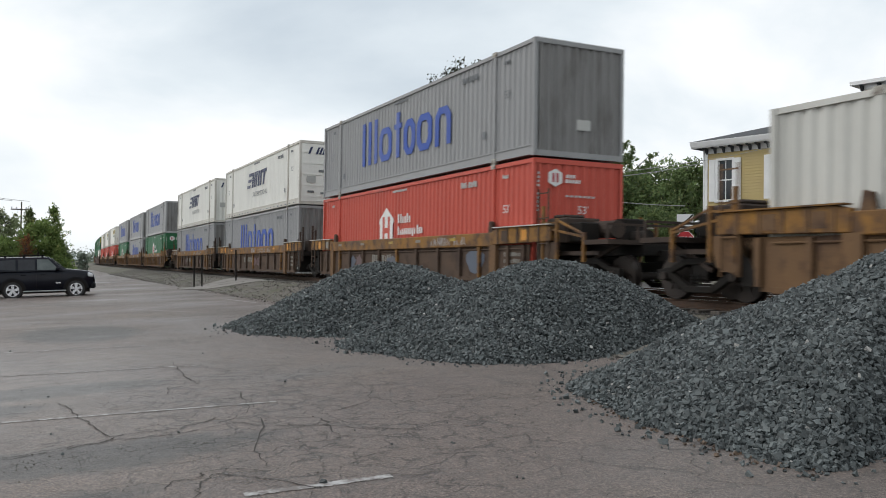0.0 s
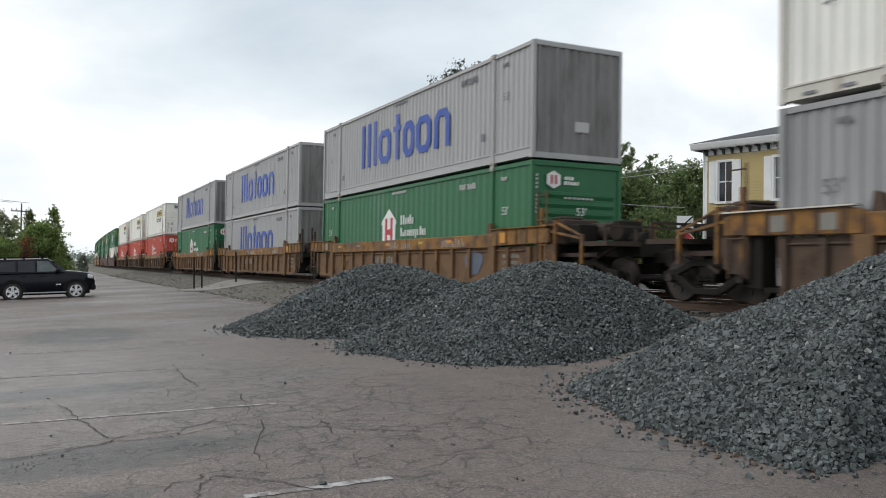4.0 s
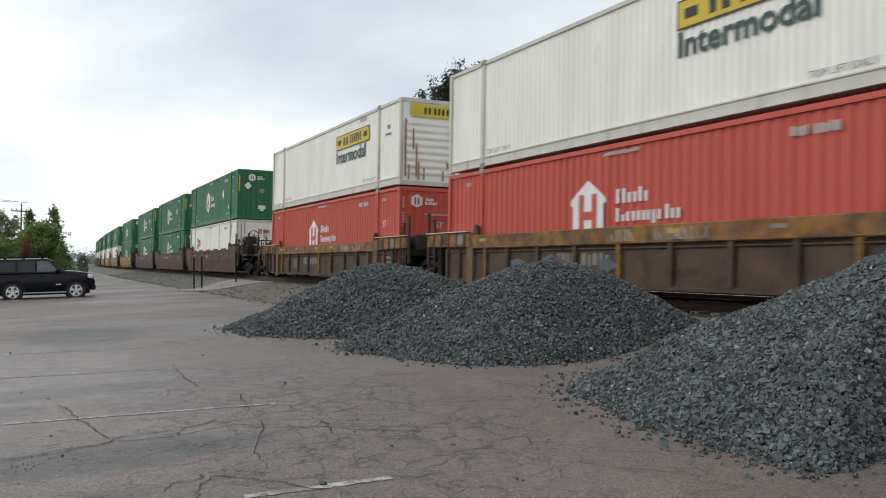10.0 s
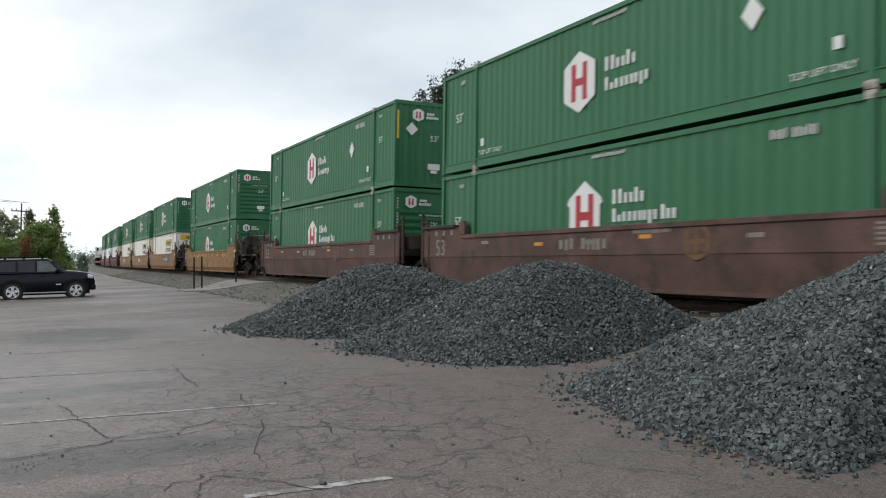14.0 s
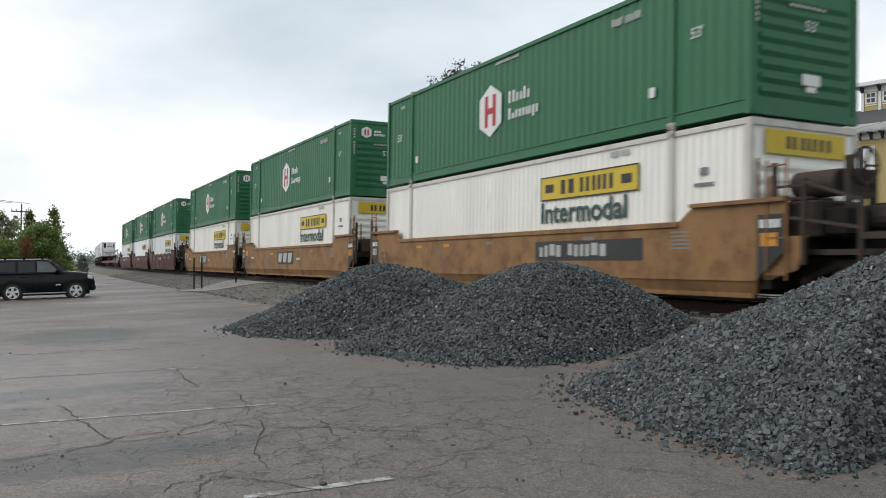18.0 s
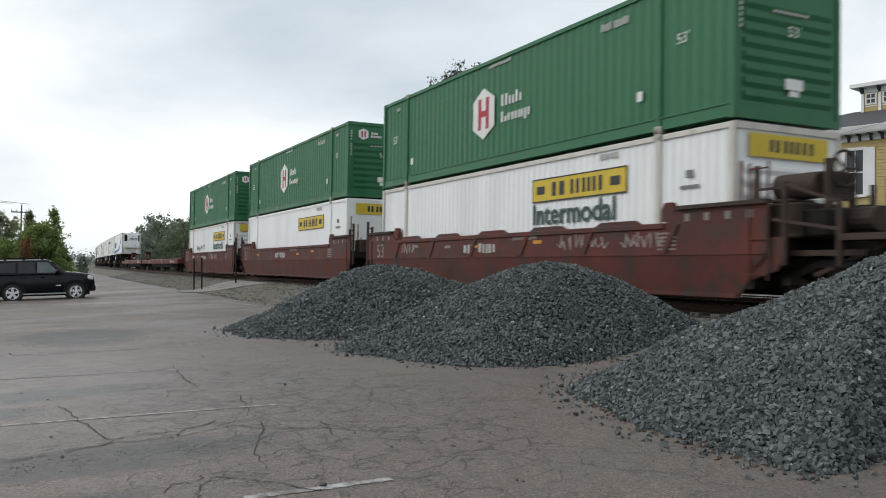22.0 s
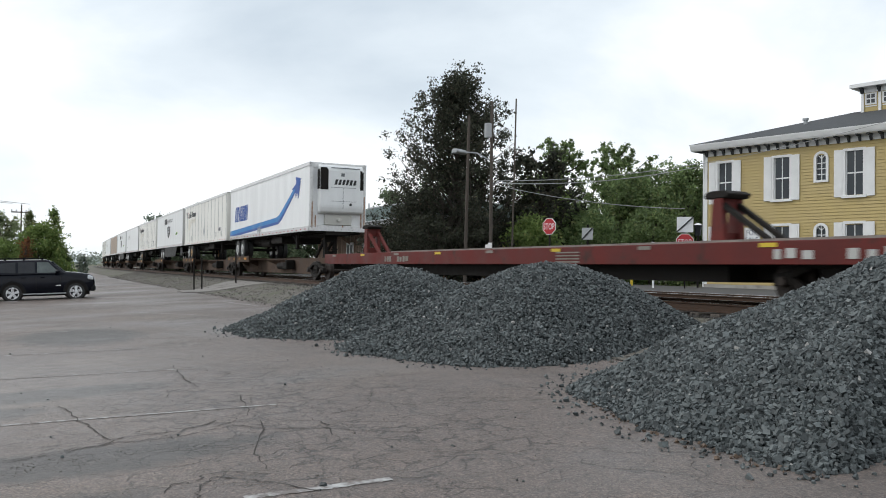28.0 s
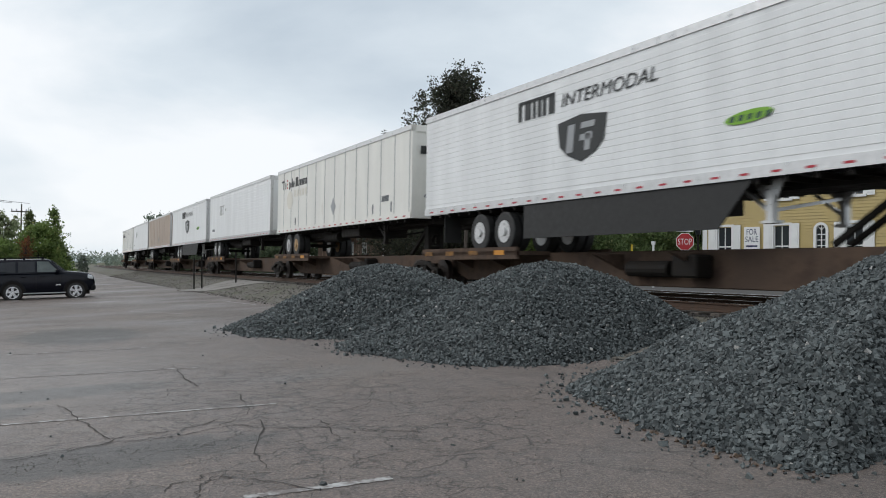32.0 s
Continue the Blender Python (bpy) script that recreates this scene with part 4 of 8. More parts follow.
KINDS = {
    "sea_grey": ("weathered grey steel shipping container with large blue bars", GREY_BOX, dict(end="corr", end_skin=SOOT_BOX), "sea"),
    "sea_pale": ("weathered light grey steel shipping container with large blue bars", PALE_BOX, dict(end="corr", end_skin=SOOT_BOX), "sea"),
    "red": ("faded red steel shipping container with white gabled emblem", RED_BOX, dict(end="corr"), "hub_red"),
    "green_old": ("green steel shipping container with white gabled emblem", GREEN2_BOX, dict(end="rib", pitch=0.4, depth=0.02), "hub_house"),
    "green": ("dark green steel shipping container with white hexagon emblem", GREEN_BOX, dict(end="rib", pitch=0.3, depth=0.024), "hub"),
    "green_corr": ("dark green steel shipping container with white emblem and corrugated end", GREEN_BOX, dict(end="corr", pitch=0.3, depth=0.024), "hub"),
    "swift": ("cream-white steel shipping container with navy slanted bars", CREAM_BOX, dict(end="door", rail=WORN_RAIL), "swift"),
    "swift_corr": ("cream-white steel shipping container with navy slanted bars and corrugated end", CREAM_BOX, dict(end="corr", rail=WORN_RAIL), "swift"),
    "jb": ("off-white shipping container with yellow sign panel and ribbed end", WHITE_BOX, dict(end="rib", pitch=0.2, depth=0.02, rail=WORN_RAIL), "jb"),
    "jb_grey": ("off-white shipping container with yellow side panel and grey end plate", WHITE_BOX, dict(end="rib", pitch=0.2, depth=0.02, rail=WORN_RAIL), "jb_grey"),
    "jb_cool": ("white shipping container with yellow sign panel and ribbed end", WHITE2_BOX, dict(end="rib", pitch=0.24, depth=0.02, rail=WORN_RAIL), "jb"),
    "jb_smooth": ("smooth white shipping container with yellow sign panel only", WHITE2_BOX, dict(end="plain", pitch=2.4, depth=0.006), "jb_plain"),
    "jb_tag": ("white shipping container with yellow panel and hand-sprayed words", WHITE2_BOX, dict(end="rib", pitch=0.24, depth=0.02, rail=WORN_RAIL), "jb_tag"),
    "white_tag": ("dirty white corrugated shipping container with faded red emblem", WHITE_BOX, dict(end="corr", pitch=0.36, rail=WORN_RAIL), "faded"),
    "white": ("plain off-white corrugated shipping container", DULL_BOX, dict(end="corr", pitch=0.3), "none"),
}
MADE = {}


def container(kind, m):
    """A 53-foot box of that kind; its base middle at the pose m."""
    if kind in MADE:
        return copy_thing(MADE[kind], m)
    label, skin, how, marks = KINDS[kind]
    ob = thing("shipping_container", label, "shipping container", "containers on the train", m)
    box_shell(ob, skin, **how)
    if marks == "sea":
        sea_marks(ob, 0.88)
        small_marks(ob, GREY_INK)
        end_plate("data_plate", -0.1, 0.72, 0.42, 0.26, DULL_INK, ob, 8.084)
    elif marks == "hub_red":
        hub_marks(ob, True, RED_BOX)
        small_marks(ob, WHITE_INK, faint=DULL_INK, rear=False)
        end_hub_marks(ob, False)
    elif marks == "hub_house":
        hub_marks(ob, True, RED_INK, 0.3)
        small_marks(ob, WHITE_INK, faint=DULL_INK)
        end_hub_marks(ob, True)
    elif marks == "hub":
        hub_marks(ob, False, RED_INK, -0.38 if kind == "green_corr" else -0.14)
        small_marks(ob, WHITE_INK, faint=DULL_INK)
        end_hub_marks(ob, True, kind == "green_corr")
        if kind == "green_corr":
            for tx in (4.6, -5.9):
                words("lift_notice", "TOP LIFT ONLY", 0.12, WHITE_INK, ob, pose(tx, -1.312, 0.38, 90), 1.25)
            part("placard", Geo().prism(((3.55, 1.72), (3.8, 1.42), (4.05, 1.72), (3.8, 2.02)), -1.312, -1.3), WHITE_INK, ob, "white diamond placard")
    elif marks == "swift":
        swift_marks(ob)
        small_marks(ob, GREY_INK)
        g = Geo()
        for k in (-0.95, -0.6, -0.45, -0.3, 0.1, 0.25, 0.55, 0.75):
            g.prism(((k, 2.3), (k + 0.1, 2.3), (k + 0.22, 2.62), (k + 0.12, 2.62)), 8.09, 8.096, "x")
        tagged(part("name_mark", g, NAVY_INK, ob), kind="stuff")
        end_plate("placard", -1.0, 1.0, 0.42, 0.3, DULL_INK, ob, 8.094)
        if kind == "swift":
            end_plate("placard", 0.3, 0.6, 0.35, 0.28, YELLOW_INK, ob, 8.094)
            for ry, rz in ((-0.95, 0.55), (-0.45, 1.5), (0.25, 1.55), (0.75, 1.0), (-0.35, 0.5), (0.3, 2.0)):
                end_plate("notice_mark", ry, rz, 0.3, 0.09, GREY_INK, ob, 8.094)
        else:
            words("size_mark", "53", 0.2, GREY_INK, ob, end_text(-0.1, 1.3, 8.1))
    elif marks == "jb":
        jb_marks(ob)
    elif marks == "jb_grey":
        jb_marks(ob, end=False)
        end_plate("grey_plate", -0.55, 2.42, 1.1, 0.26, GREY_INK, ob, 8.094, "grey painted-out plate")
        for ry, rl in ((-1.1, 0.9), (-0.8, 0.4), (0.7, 0.5), (1.1, 1.0)):
            end_plate("rust_stain", ry, 0.25, 0.05, rl, RUST_STREAK, ob, 8.088, "rust streak")
        end_plate("placard", 0.55, 0.5, 0.16, 0.2, GREY_INK, ob, 8.094)
        end_plate("placard", -0.85, 0.9, 0.22, 0.2, DULL_INK, ob, 8.094)
    elif marks == "jb_plain":
        jb_marks(ob, False)
    elif marks == "jb_tag":
        jb_marks(ob)
        words("sprayed_words", "Big ArT", 0.42, BLACK_INK, ob, pose(-4.55, -1.313, 1.26, 90), 3.0)
    elif marks == "faded":
        hex_sign(ob, -5.05, 1.75, 0.36, FADED_RED, WHITE_BOX, 1.2, -1.315)
        for ry, rl in ((-7.9, 1.9), (-6.3, 0.7), (-1.2, 0.5), (2.7, 1.5), (5.9, 1.2), (6.3, 0.8), (7.95, 2.2)):
            plate("rust_stain", ry, 2.75 - rl, 0.06, rl, RUST_STREAK, ob, -1.312, "rust streak")
        for ry, rl in ((-1.1, 1.2), (-0.9, 0.6), (0.8, 0.9), (1.05, 1.8)):
            end_plate("rust_stain", ry, 2.7 - rl, 0.05, rl, RUST_STREAK, ob, 8.08, "rust streak")
        end_plate("faded_emblem", -0.1, 2.1, 0.24, 0.28, FADED_RED, ob, 8.09)
        end_plate("faded_name", 0.2, 2.16, 0.4, 0.16, FADED_RED, ob, 8.09)
        bars("name_mark", [(-4.6, 0.12, 0, 1), (-4.4, 0.12, 0, 1), (-4.2, 0.14, 0, 1), (-4.6, 0.2, -0.8, 0.6), (-4.3, 0.3, -0.8, 0.6)], 1.75, 0.25, FADED_RED, ob, -1.316)
        small_marks(ob, DULL_INK)
    MADE[kind] = ob
    return ob


# ---- cars ----
def coupler(parent, x, o):
    g = Geo().box(min(x, x - o * 1.0), max(x, x - o * 1.0), -0.12, 0.12, 0.72, 0.98).box(x - 0.12, x + 0.12, -0.2, 0.2, 0.66, 1.02)
    part("coupler", g, STEEL_DARK, parent, bevel=0.02)


def grab_iron(parent, x, y, z0, z1, material):
    g = Geo()
    for k in range(4):
        z = z0 + (z1 - z0) * k / 3
        g.box(x - 0.2, x + 0.2, y - 0.015, y + 0.015, z - 0.012, z + 0.012)
    for dx in (-0.2, 0.2):
        g.box(x + dx - 0.015, x + dx + 0.015, y - 0.015, y + 0.015, z0 - 0.1, z1 + 0.1)
    part("ladder", g, material, parent)


def well_car(style, front, rear, m, seed=0):
    """One unit of a double-stack well car. front, rear: "link" (shares a truck) or "coupler"."""
    rnd = random.Random(seed)
    side_m = {"rib": BROWN_CAR, "rib_tan": TAN_CAR, "orange": ORANGE_CAR, "maroon": MAROON_CAR, "brown": OLD_MAROON, "scallop": OLD_MAROON if seed < 14 else MAROON_CAR}[style]
    top_m = {"rib": CHORD_CAR, "rib_tan": CHORD_CAR}.get(style, side_m)
    word = {"rib": "rusty brown ribbed double-stack well car with yellow-orange top chord", "rib_tan": "weathered tan-orange ribbed double-stack well car",
            "orange": "weathered orange smooth-sided double-stack well car", "brown": "dusty brown-maroon double-stack well car with round emblem", "maroon": "oxide maroon double-stack well car",
            "scallop": "dirty maroon double-stack well car with scalloped sides"}[style]
    ob = thing("well_car", word, "well car", "well cars of the train", m)
    ribbed = style in ("rib", "rib_tan")
    ends = {1: 9.75 if front == "link" else 11.2, -1: 9.75 if rear == "link" else 11.2}
    for y in (-1.46, 1.46):
        i = 1 if y < 0 else -1
        if ribbed:
            if style == "rib":
                pts = ((-7.95, 0.22), (7.95, 0.22), (8.05, 1.12), (-8.05, 1.12))
            else:
                arch = ((8.2, 0.22), (8.28, 0.52), (8.45, 0.76), (8.7, 0.93), (9.05, 1.02))
                pts = [(-8.2, 0.22), *arch, (9.05, 1.12), (-9.05, 1.12), (-9.05, 1.02), (-8.7, 0.93), (-8.45, 0.76), (-8.28, 0.52)]
            body = part("side_wall", Geo().prism(pts, y + i * 0.06, y + i * 0.1), side_m, ob)
            part("pipe", Geo().tube((y - 0.02 + i * 0.06, 1.02), 0.022, -7.9, 7.9, "x", 8), side_m, body, "thin pipe below the chord")
            for o in (-1, 1):
                part("heavy_post", Geo().prism(((o * 6.4 - 0.15, 0.12), (o * 6.4 + 0.15, 0.12), (o * 6.4 + 0.17, 1.14), (o * 6.4 - 0.17, 1.14)), min(y - i * 0.045, y + i * 0.06), max(y - i * 0.045, y + i * 0.06)), TAN_CAR, body, "heavy tan side post")
            part("top_chord", Geo().box(-6.4, 6.4, y - 0.06 + i * 0.02, y + 0.06 + i * 0.02, 1.1, 1.46), top_m, ob, bevel=0.02)
            part("bottom_chord", Geo().box(-7.95, 7.95, y - 0.03 + i * 0.05, y + 0.03 + i * 0.05, 0.2, 0.3), side_m, ob)
            for k, x in enumerate((-7.85, -7.1, -5.6, -4.47, -3.08, -1.55, 0.0, 1.55, 3.08, 4.47, 5.6, 7.1, 7.85) if style == "rib" else [-8.2 + 1.025 * j for j in range(17) if j not in (2, 14)]):
                part("rib", Geo().prism(((x - 0.05, 0.3), (x + 0.05, 0.3), (x + 0.06, 1.1), (x - 0.06, 1.1)), y - 0.055 + i * 0.03, y + 0.055 + i * 0.03), top_m if k in (2, 6, 10) else side_m, body)
            for o in (-1, 1):
                part("cap_plate", Geo().box(min(o * 6.5, o * 9.12), max(o * 6.5, o * 9.12), min(y - i * 0.11, y + i * 0.1), max(y - i * 0.11, y + i * 0.1), 1.56, 1.585), WORN_RAIL if style == "rib" else CHORD_CAR, ob, "worn pale cap plate")
                g = Geo().prism(((o * 6.4, 1.14), (o * 6.4, 1.5), (o * 6.7, 1.56), (o * 8.9, 1.56), (o * 9.1, 1.5), (o * 9.1, 1.18)), y - 0.07 + i * 0.02, y + 0.05 + i * 0.02)
                part("end_chord", g, top_m, ob, bevel=0.015)
                if y < 0:
                    for k in range(5):
                        x = o * (6.7 + k * 0.48)
                        part("stiffener", Geo().box(x - 0.03, x + 0.03, y - 0.09 + i * 0.02, y + i * 0.02, 1.16, 1.54), side_m, ob)
                        if k % 2:
                            plate("marker", x - 0.3 if o > 0 else x + 0.06, 1.22, 0.3, 0.26, rnd.choice((ORANGE_INK, STENCIL, side_m, side_m)), ob, y - 0.06)
                part("guide", Geo().prism(((o * 6.2 - 0.1, 1.46), (o * 6.2 + 0.14, 1.46), (o * 6.2 + 0.1, 1.72), (o * 6.2 - 0.04, 1.76)), y - 0.05 + i * 0.04, y + 0.05 + i * 0.04), side_m, ob)
        else:
            hi = 1.48
            yo = y - i * 0.03
            fold, fx = (0.44, 8.38) if style == "orange" else (0.9, 8.95)
            pts = [(-fx, fold), (fx, fold), (8.95, 0.9), (8.95, 1.76), (6.9, 1.76), (6.5, hi)] if style == "orange" else [(-8.95, 0.9), (8.95, 0.9), (8.95, 1.76), (6.9, 1.76), (6.5, hi)]
            if style == "scallop":
                for k in range(5):
                    x = 5.6 - k * 2.6
                    pts += [(x + 0.25, hi), (x, hi + 0.1), (x - 1.1, hi + 0.1), (x - 1.35, hi)]
            pts += [(-6.5, hi), (-6.9, 1.76), (-8.95, 1.76)] + ([(-8.95, 0.9)] if style == "orange" else [])
            body = part("side_wall", Geo().prism(pts, yo, yo + i * 0.06), side_m, ob)
            g = Geo()
            for d in (0.0, 0.05):
                g.v += [(-fx, yo + i * d, fold), (fx, yo + i * d, fold), (8.3, yo + i * (0.1 + d), 0.2), (-8.3, yo + i * (0.1 + d), 0.2)]
            g.f = [(0, 1, 2, 3), (7, 6, 5, 4), (0, 4, 5, 1), (1, 5, 6, 2), (2, 6, 7, 3), (3, 7, 4, 0)]
            part("lower_wall", g, side_m, body, "lower side tucked inwards below the fold")
            part("fold_strip", Geo().box(-fx + 0.05, fx - 0.05, min(yo - i * 0.012, yo), max(yo - i * 0.012, yo), fold - 0.015, fold + 0.03), side_m, body)
            part("top_chord", Geo().box(-6.5, 6.5, min(yo - i * 0.035, yo + i * 0.08), max(yo - i * 0.035, yo + i * 0.08), hi - 0.1, hi + 0.012), side_m, body, bevel=0.015)
            part("bottom_chord", Geo().box(-8.25, 8.25, min(yo + i * 0.07, yo + i * 0.16), max(yo + i * 0.07, yo + i * 0.16), 0.14, 0.22), side_m, body)
            for o in (-1, 1):
                part("end_cap", Geo().box(min(o * 6.85, o * 9.0), max(o * 6.85, o * 9.0), min(yo - i * 0.07, yo + i * 0.1), max(yo - i * 0.07, yo + i * 0.1), 1.72, 1.79), side_m if style == "orange" else DARK_CAP, body, "grimy end cap")
                if style in ("maroon", "brown", "scallop"):
                    g = Geo().prism([(o * 6.55 + 0.17 * a, 1.7 + 0.2 * b) for a, b in ((-1, -0.9), (1, -0.9), (1, 0.2), (0.5, 0.9), (-0.5, 0.9), (-1, 0.2))], y - 0.07 + i * 0.06, y + 0.05 + i * 0.06)
                    part("guide", g, side_m, body)
                    g = Geo()
                    for k in range(4):
                        g.box(o * (7.1 + k * 0.5) - 0.06, o * (7.1 + k * 0.5) + 0.06, min(yo - i * 0.006, yo), max(yo - i * 0.006, yo), 1.5, 1.64)
                    tagged(part("light_patch", g, STENCIL, body), kind="stuff")
            if style == "scallop":
                for k in range(6):
                    x = -6.6 + k * 2.6
                    part("brace", Geo().prism(((x, 0.92), (x + 0.16, 0.92), (x + 0.5, 1.46), (x + 0.34, 1.46)), min(yo - i * 0.03, yo), max(yo - i * 0.03, yo)), side_m, body)
            if y < 0:
                yy = yo - 0.004
                for k in range(5):
                    if rnd.random() < 0.7:
                        x = -5.4 + k * 2.3 + rnd.uniform(-0.5, 0.5)
                        plate("marker", x, 1.16 + rnd.uniform(-0.06, 0.06), 0.36, 0.08, rnd.choice((ORANGE_INK, STENCIL, ORANGE_INK)), body, yy)
                if style != "orange":
                    glyph_row("stencil_mark", -1.7, 1.0, 0.24, 9, STENCIL if seed < 14 else DULL_INK, body, yy, 0.17, 0.08, (3,))
                    glyph_row("stencil_mark", 0.9, 1.3, 0.09, 14, STENCIL, body, yy, 0.07, 0.03)
                if style in ("scallop", "brown") and seed < 14:
                    ex = -3.26 if style == "scallop" else 2.7
                    em = part("round_emblem", Geo().tube((ex, 1.12), 0.35, yy - 0.004, yy + 0.004, "y", 24), TAN_CAR, body, "faded tan round emblem")
                    part("emblem_ring", Geo().tube((ex, 1.12), 0.25, yy - 0.008, yy - 0.003, "y", 20), side_m, em)
                    part("emblem_cross", Geo().box(ex - 0.24, ex + 0.24, yy - 0.012, yy - 0.006, 1.07, 1.15).box(ex - 0.06, ex + 0.06, yy - 0.013, yy - 0.006, 0.88, 1.36), TAN_CAR, em)
                if seed in (17, 19):
                    for sx0, many in ((3.0, 9), (5.3, 6), (-6.0, 5)) if seed == 17 else ((1.2, 14), (-5.4, 5)):
                        g = Geo()
                        for k in range(many):
                            xx, zz = sx0 + k * 0.2, 1.02 + rnd.uniform(0, 0.06)
                            for _ in range(2):
                                a2 = rnd.uniform(0.3, 2.8)
                                dx, dz = 0.16 * math.cos(a2), 0.3 * math.sin(a2)
                                g.prism(((xx, zz), (xx + 0.035, zz), (xx + dx + 0.035, zz + dz), (xx + dx, zz + dz)), yy - 0.002, yy + 0.004)
                        tagged(part("sprayed_scribble", g, SPRAY, body, "pale sprayed scribble"), kind="stuff")
                if seed == 13:
                    for sx0, w, h in ((-6.6, 0.3, 0.12), (-5.4, 0.2, 0.1), (-3.9, 0.5, 0.12), (-3.2, 0.3, 0.2), (-1.9, 0.5, 0.2), (-1.2, 0.4, 0.14), (-0.6, 0.25, 0.22), (1.8, 0.35, 0.14), (3.4, 0.2, 0.12), (5.2, 0.5, 0.2), (5.9, 0.3, 0.14)):
                        pts2 = [(sx0 + w / 2 * math.cos(q) * (1 + 0.3 * math.sin(3 * q + sx0)), 1.16 + h / 2 * math.sin(q) * (1 + 0.3 * math.cos(4 * q))) for q in [j * 0.42 for j in range(15)]]
                        part("sprayed_tag", Geo().prism(pts2, yy - 0.003, yy + 0.004), YELLOW_TAG, body, "faded yellow sprayed patch")
                words("size_mark", "53", 0.46, STENCIL if style != "orange" else BLACK_INK, body, pose(-8.1, yy - 0.002, 0.92 if style != "orange" else 0.63, 90))
                if seed == 14:
                    p = plate("black_panel", 1.6, 0.78, 3.9, 0.44, BLACK_INK, body, yy, "long black panel with pale figures")
                    glyph_row("stencil_mark", 1.8, 0.87, 0.26, 11, DULL_INK, p, yy - 0.008, 0.24, 0.08, (4,))
                elif style == "orange" and seed != 13:
                    x = -1.6 if seed % 2 else -2.7
                    p = plate("black_panel", x, 0.66, 2.75, 0.6, BLACK_INK, body, yy, "black sign panel with three pale blocks")
                    for k in range(3):
                        a = x + 0.2 + k * 0.82
                        part("pale_block", Geo().prism(((a, 0.75), (a + 0.5, 0.75), (a + 0.68, 1.17), (a + 0.06, 1.17)), yy - 0.008, yy + 0.002), DULL_INK, p)
                    plate("marker", x + 3.2, 0.85, 0.5, 0.1, DULL_INK, body, yy)
                    plate("marker", -6.9, 0.94, 0.5, 0.1, DULL_INK, body, yy)
                    plate("marker", -8.2, 1.12, 0.42, 0.24, ORANGE_INK, body, yy)
                g = Geo()
                for k in range(5):
                    g.box(6.3, 6.8, yy, yy + 0.01, 0.98 + k * 0.075, 1.015 + k * 0.075)
                tagged(part("stencil_block", g, STENCIL, body), kind="stuff")
    if ribbed:
        yy = -1.412
        glyph_row("stencil_mark", -2.3, 0.64, 0.3, 10, STENCIL, ob, yy, 0.17, 0.07, (4,))
        for k in range(5):
            plate("marker", -5.6 + k * 2.4 + rnd.uniform(-0.4, 0.4), 1.28, 0.34, 0.08, rnd.choice((YELLOW_TAG, TAN_CAR, ORANGE_INK, STENCIL)), ob, -1.508)
        g = Geo()
        for k in range(3 + seed % 3):
            xx = rnd.uniform(-1.0, 4.6)
            for j in range(6):
                a2 = rnd.uniform(0.4, 2.7)
                g.prism(((xx, 1.16), (xx + 0.04, 1.16), (xx + 0.04 + 0.1 * math.cos(a2), 1.16 + 0.24 * math.sin(a2)), (xx + 0.1 * math.cos(a2), 1.16 + 0.24 * math.sin(a2))), -1.507, -1.5)
                xx += 0.13
        tagged(part("sprayed_scribble", g, SPRAY, ob, "pale sprayed scribble"), kind="stuff")
        for k in range(rnd.randint(1, 4) if style == "rib" else 0):
            x, w, h = rnd.uniform(-5.5, 4.5), rnd.uniform(0.5, 0.95), rnd.uniform(0.25, 0.5)
            pts = [(x + w / 2 * math.cos(a) * (1 + 0.25 * math.sin(3 * a + k)), 0.68 + h / 2 * math.sin(a) * (1 + 0.2 * math.cos(5 * a))) for a in [j * 0.45 for j in range(14)]]
            part("sprayed_tag", Geo().prism(pts, yy - 0.003, yy + 0.004), rnd.choice((PINK_TAG, PINK_TAG, BLUE_TAG)), ob, "faded sprayed paint patch")
        for k in range(3):
            glyph_row("stencil_mark", 6.85, 0.5 + k * 0.17, 0.1, 8, STENCIL, ob, yy, 0.08, 0.035)
        if seed % 3 == 1:
            part("sprayed_tag", Geo().prism([(5.3 + 0.5 * math.cos(a) * (1 + 0.2 * math.sin(3 * a)), 0.72 + 0.34 * math.sin(a)) for a in [k * 0.52 for k in range(12)]], yy - 0.004, yy + 0.004), BLUE_TAG, ob, "sprayed paint patch")
    part("floor", Geo().box(-8.3, 8.3, -1.38, 1.38, 0.24, 0.32), STEEL_DARK, ob)
    for o, end in ((1, front), (-1, rear)):
        e = ends[o]
        part("bulkhead", Geo().box(min(o * 8.35, o * 8.6), max(o * 8.35, o * 8.6), -1.4, 1.4, 0.3, 1.2), STEEL_DARK, ob)
        part("centre_sill", Geo().box(min(o * 8.6, o * e), max(o * 8.6, o * e), -0.55, 0.55, 0.86, 1.2), STEEL_DARK, ob)
        part("end_platform", Geo().box(min(o * 8.6, o * 9.2), max(o * 8.6, o * 9.2), -1.4, 1.4, 0.95, 1.14), STEEL_DARK, ob)
        grab_iron(ob, o * 8.8, -1.5, 0.55, 2.3 if end == "coupler" or style == "orange" else 1.6, side_m)
        if style == "orange":
            a, b = sorted((o * 8.4, o * 8.94))
            bp = part("black_end_panel", Geo().prism(((a, 0.47), (b, 0.9), (b, 1.52), (a, 1.52)) if o > 0 else ((a, 0.9), (b, 0.47), (b, 1.52), (a, 1.52)), -1.499, -1.48), BLACK_INK, ob, "black painted end panel")
            plate("marker", a + 0.08, 1.0, 0.34, 0.22, ORANGE_INK if o > 0 else DULL_INK, bp, -1.505)
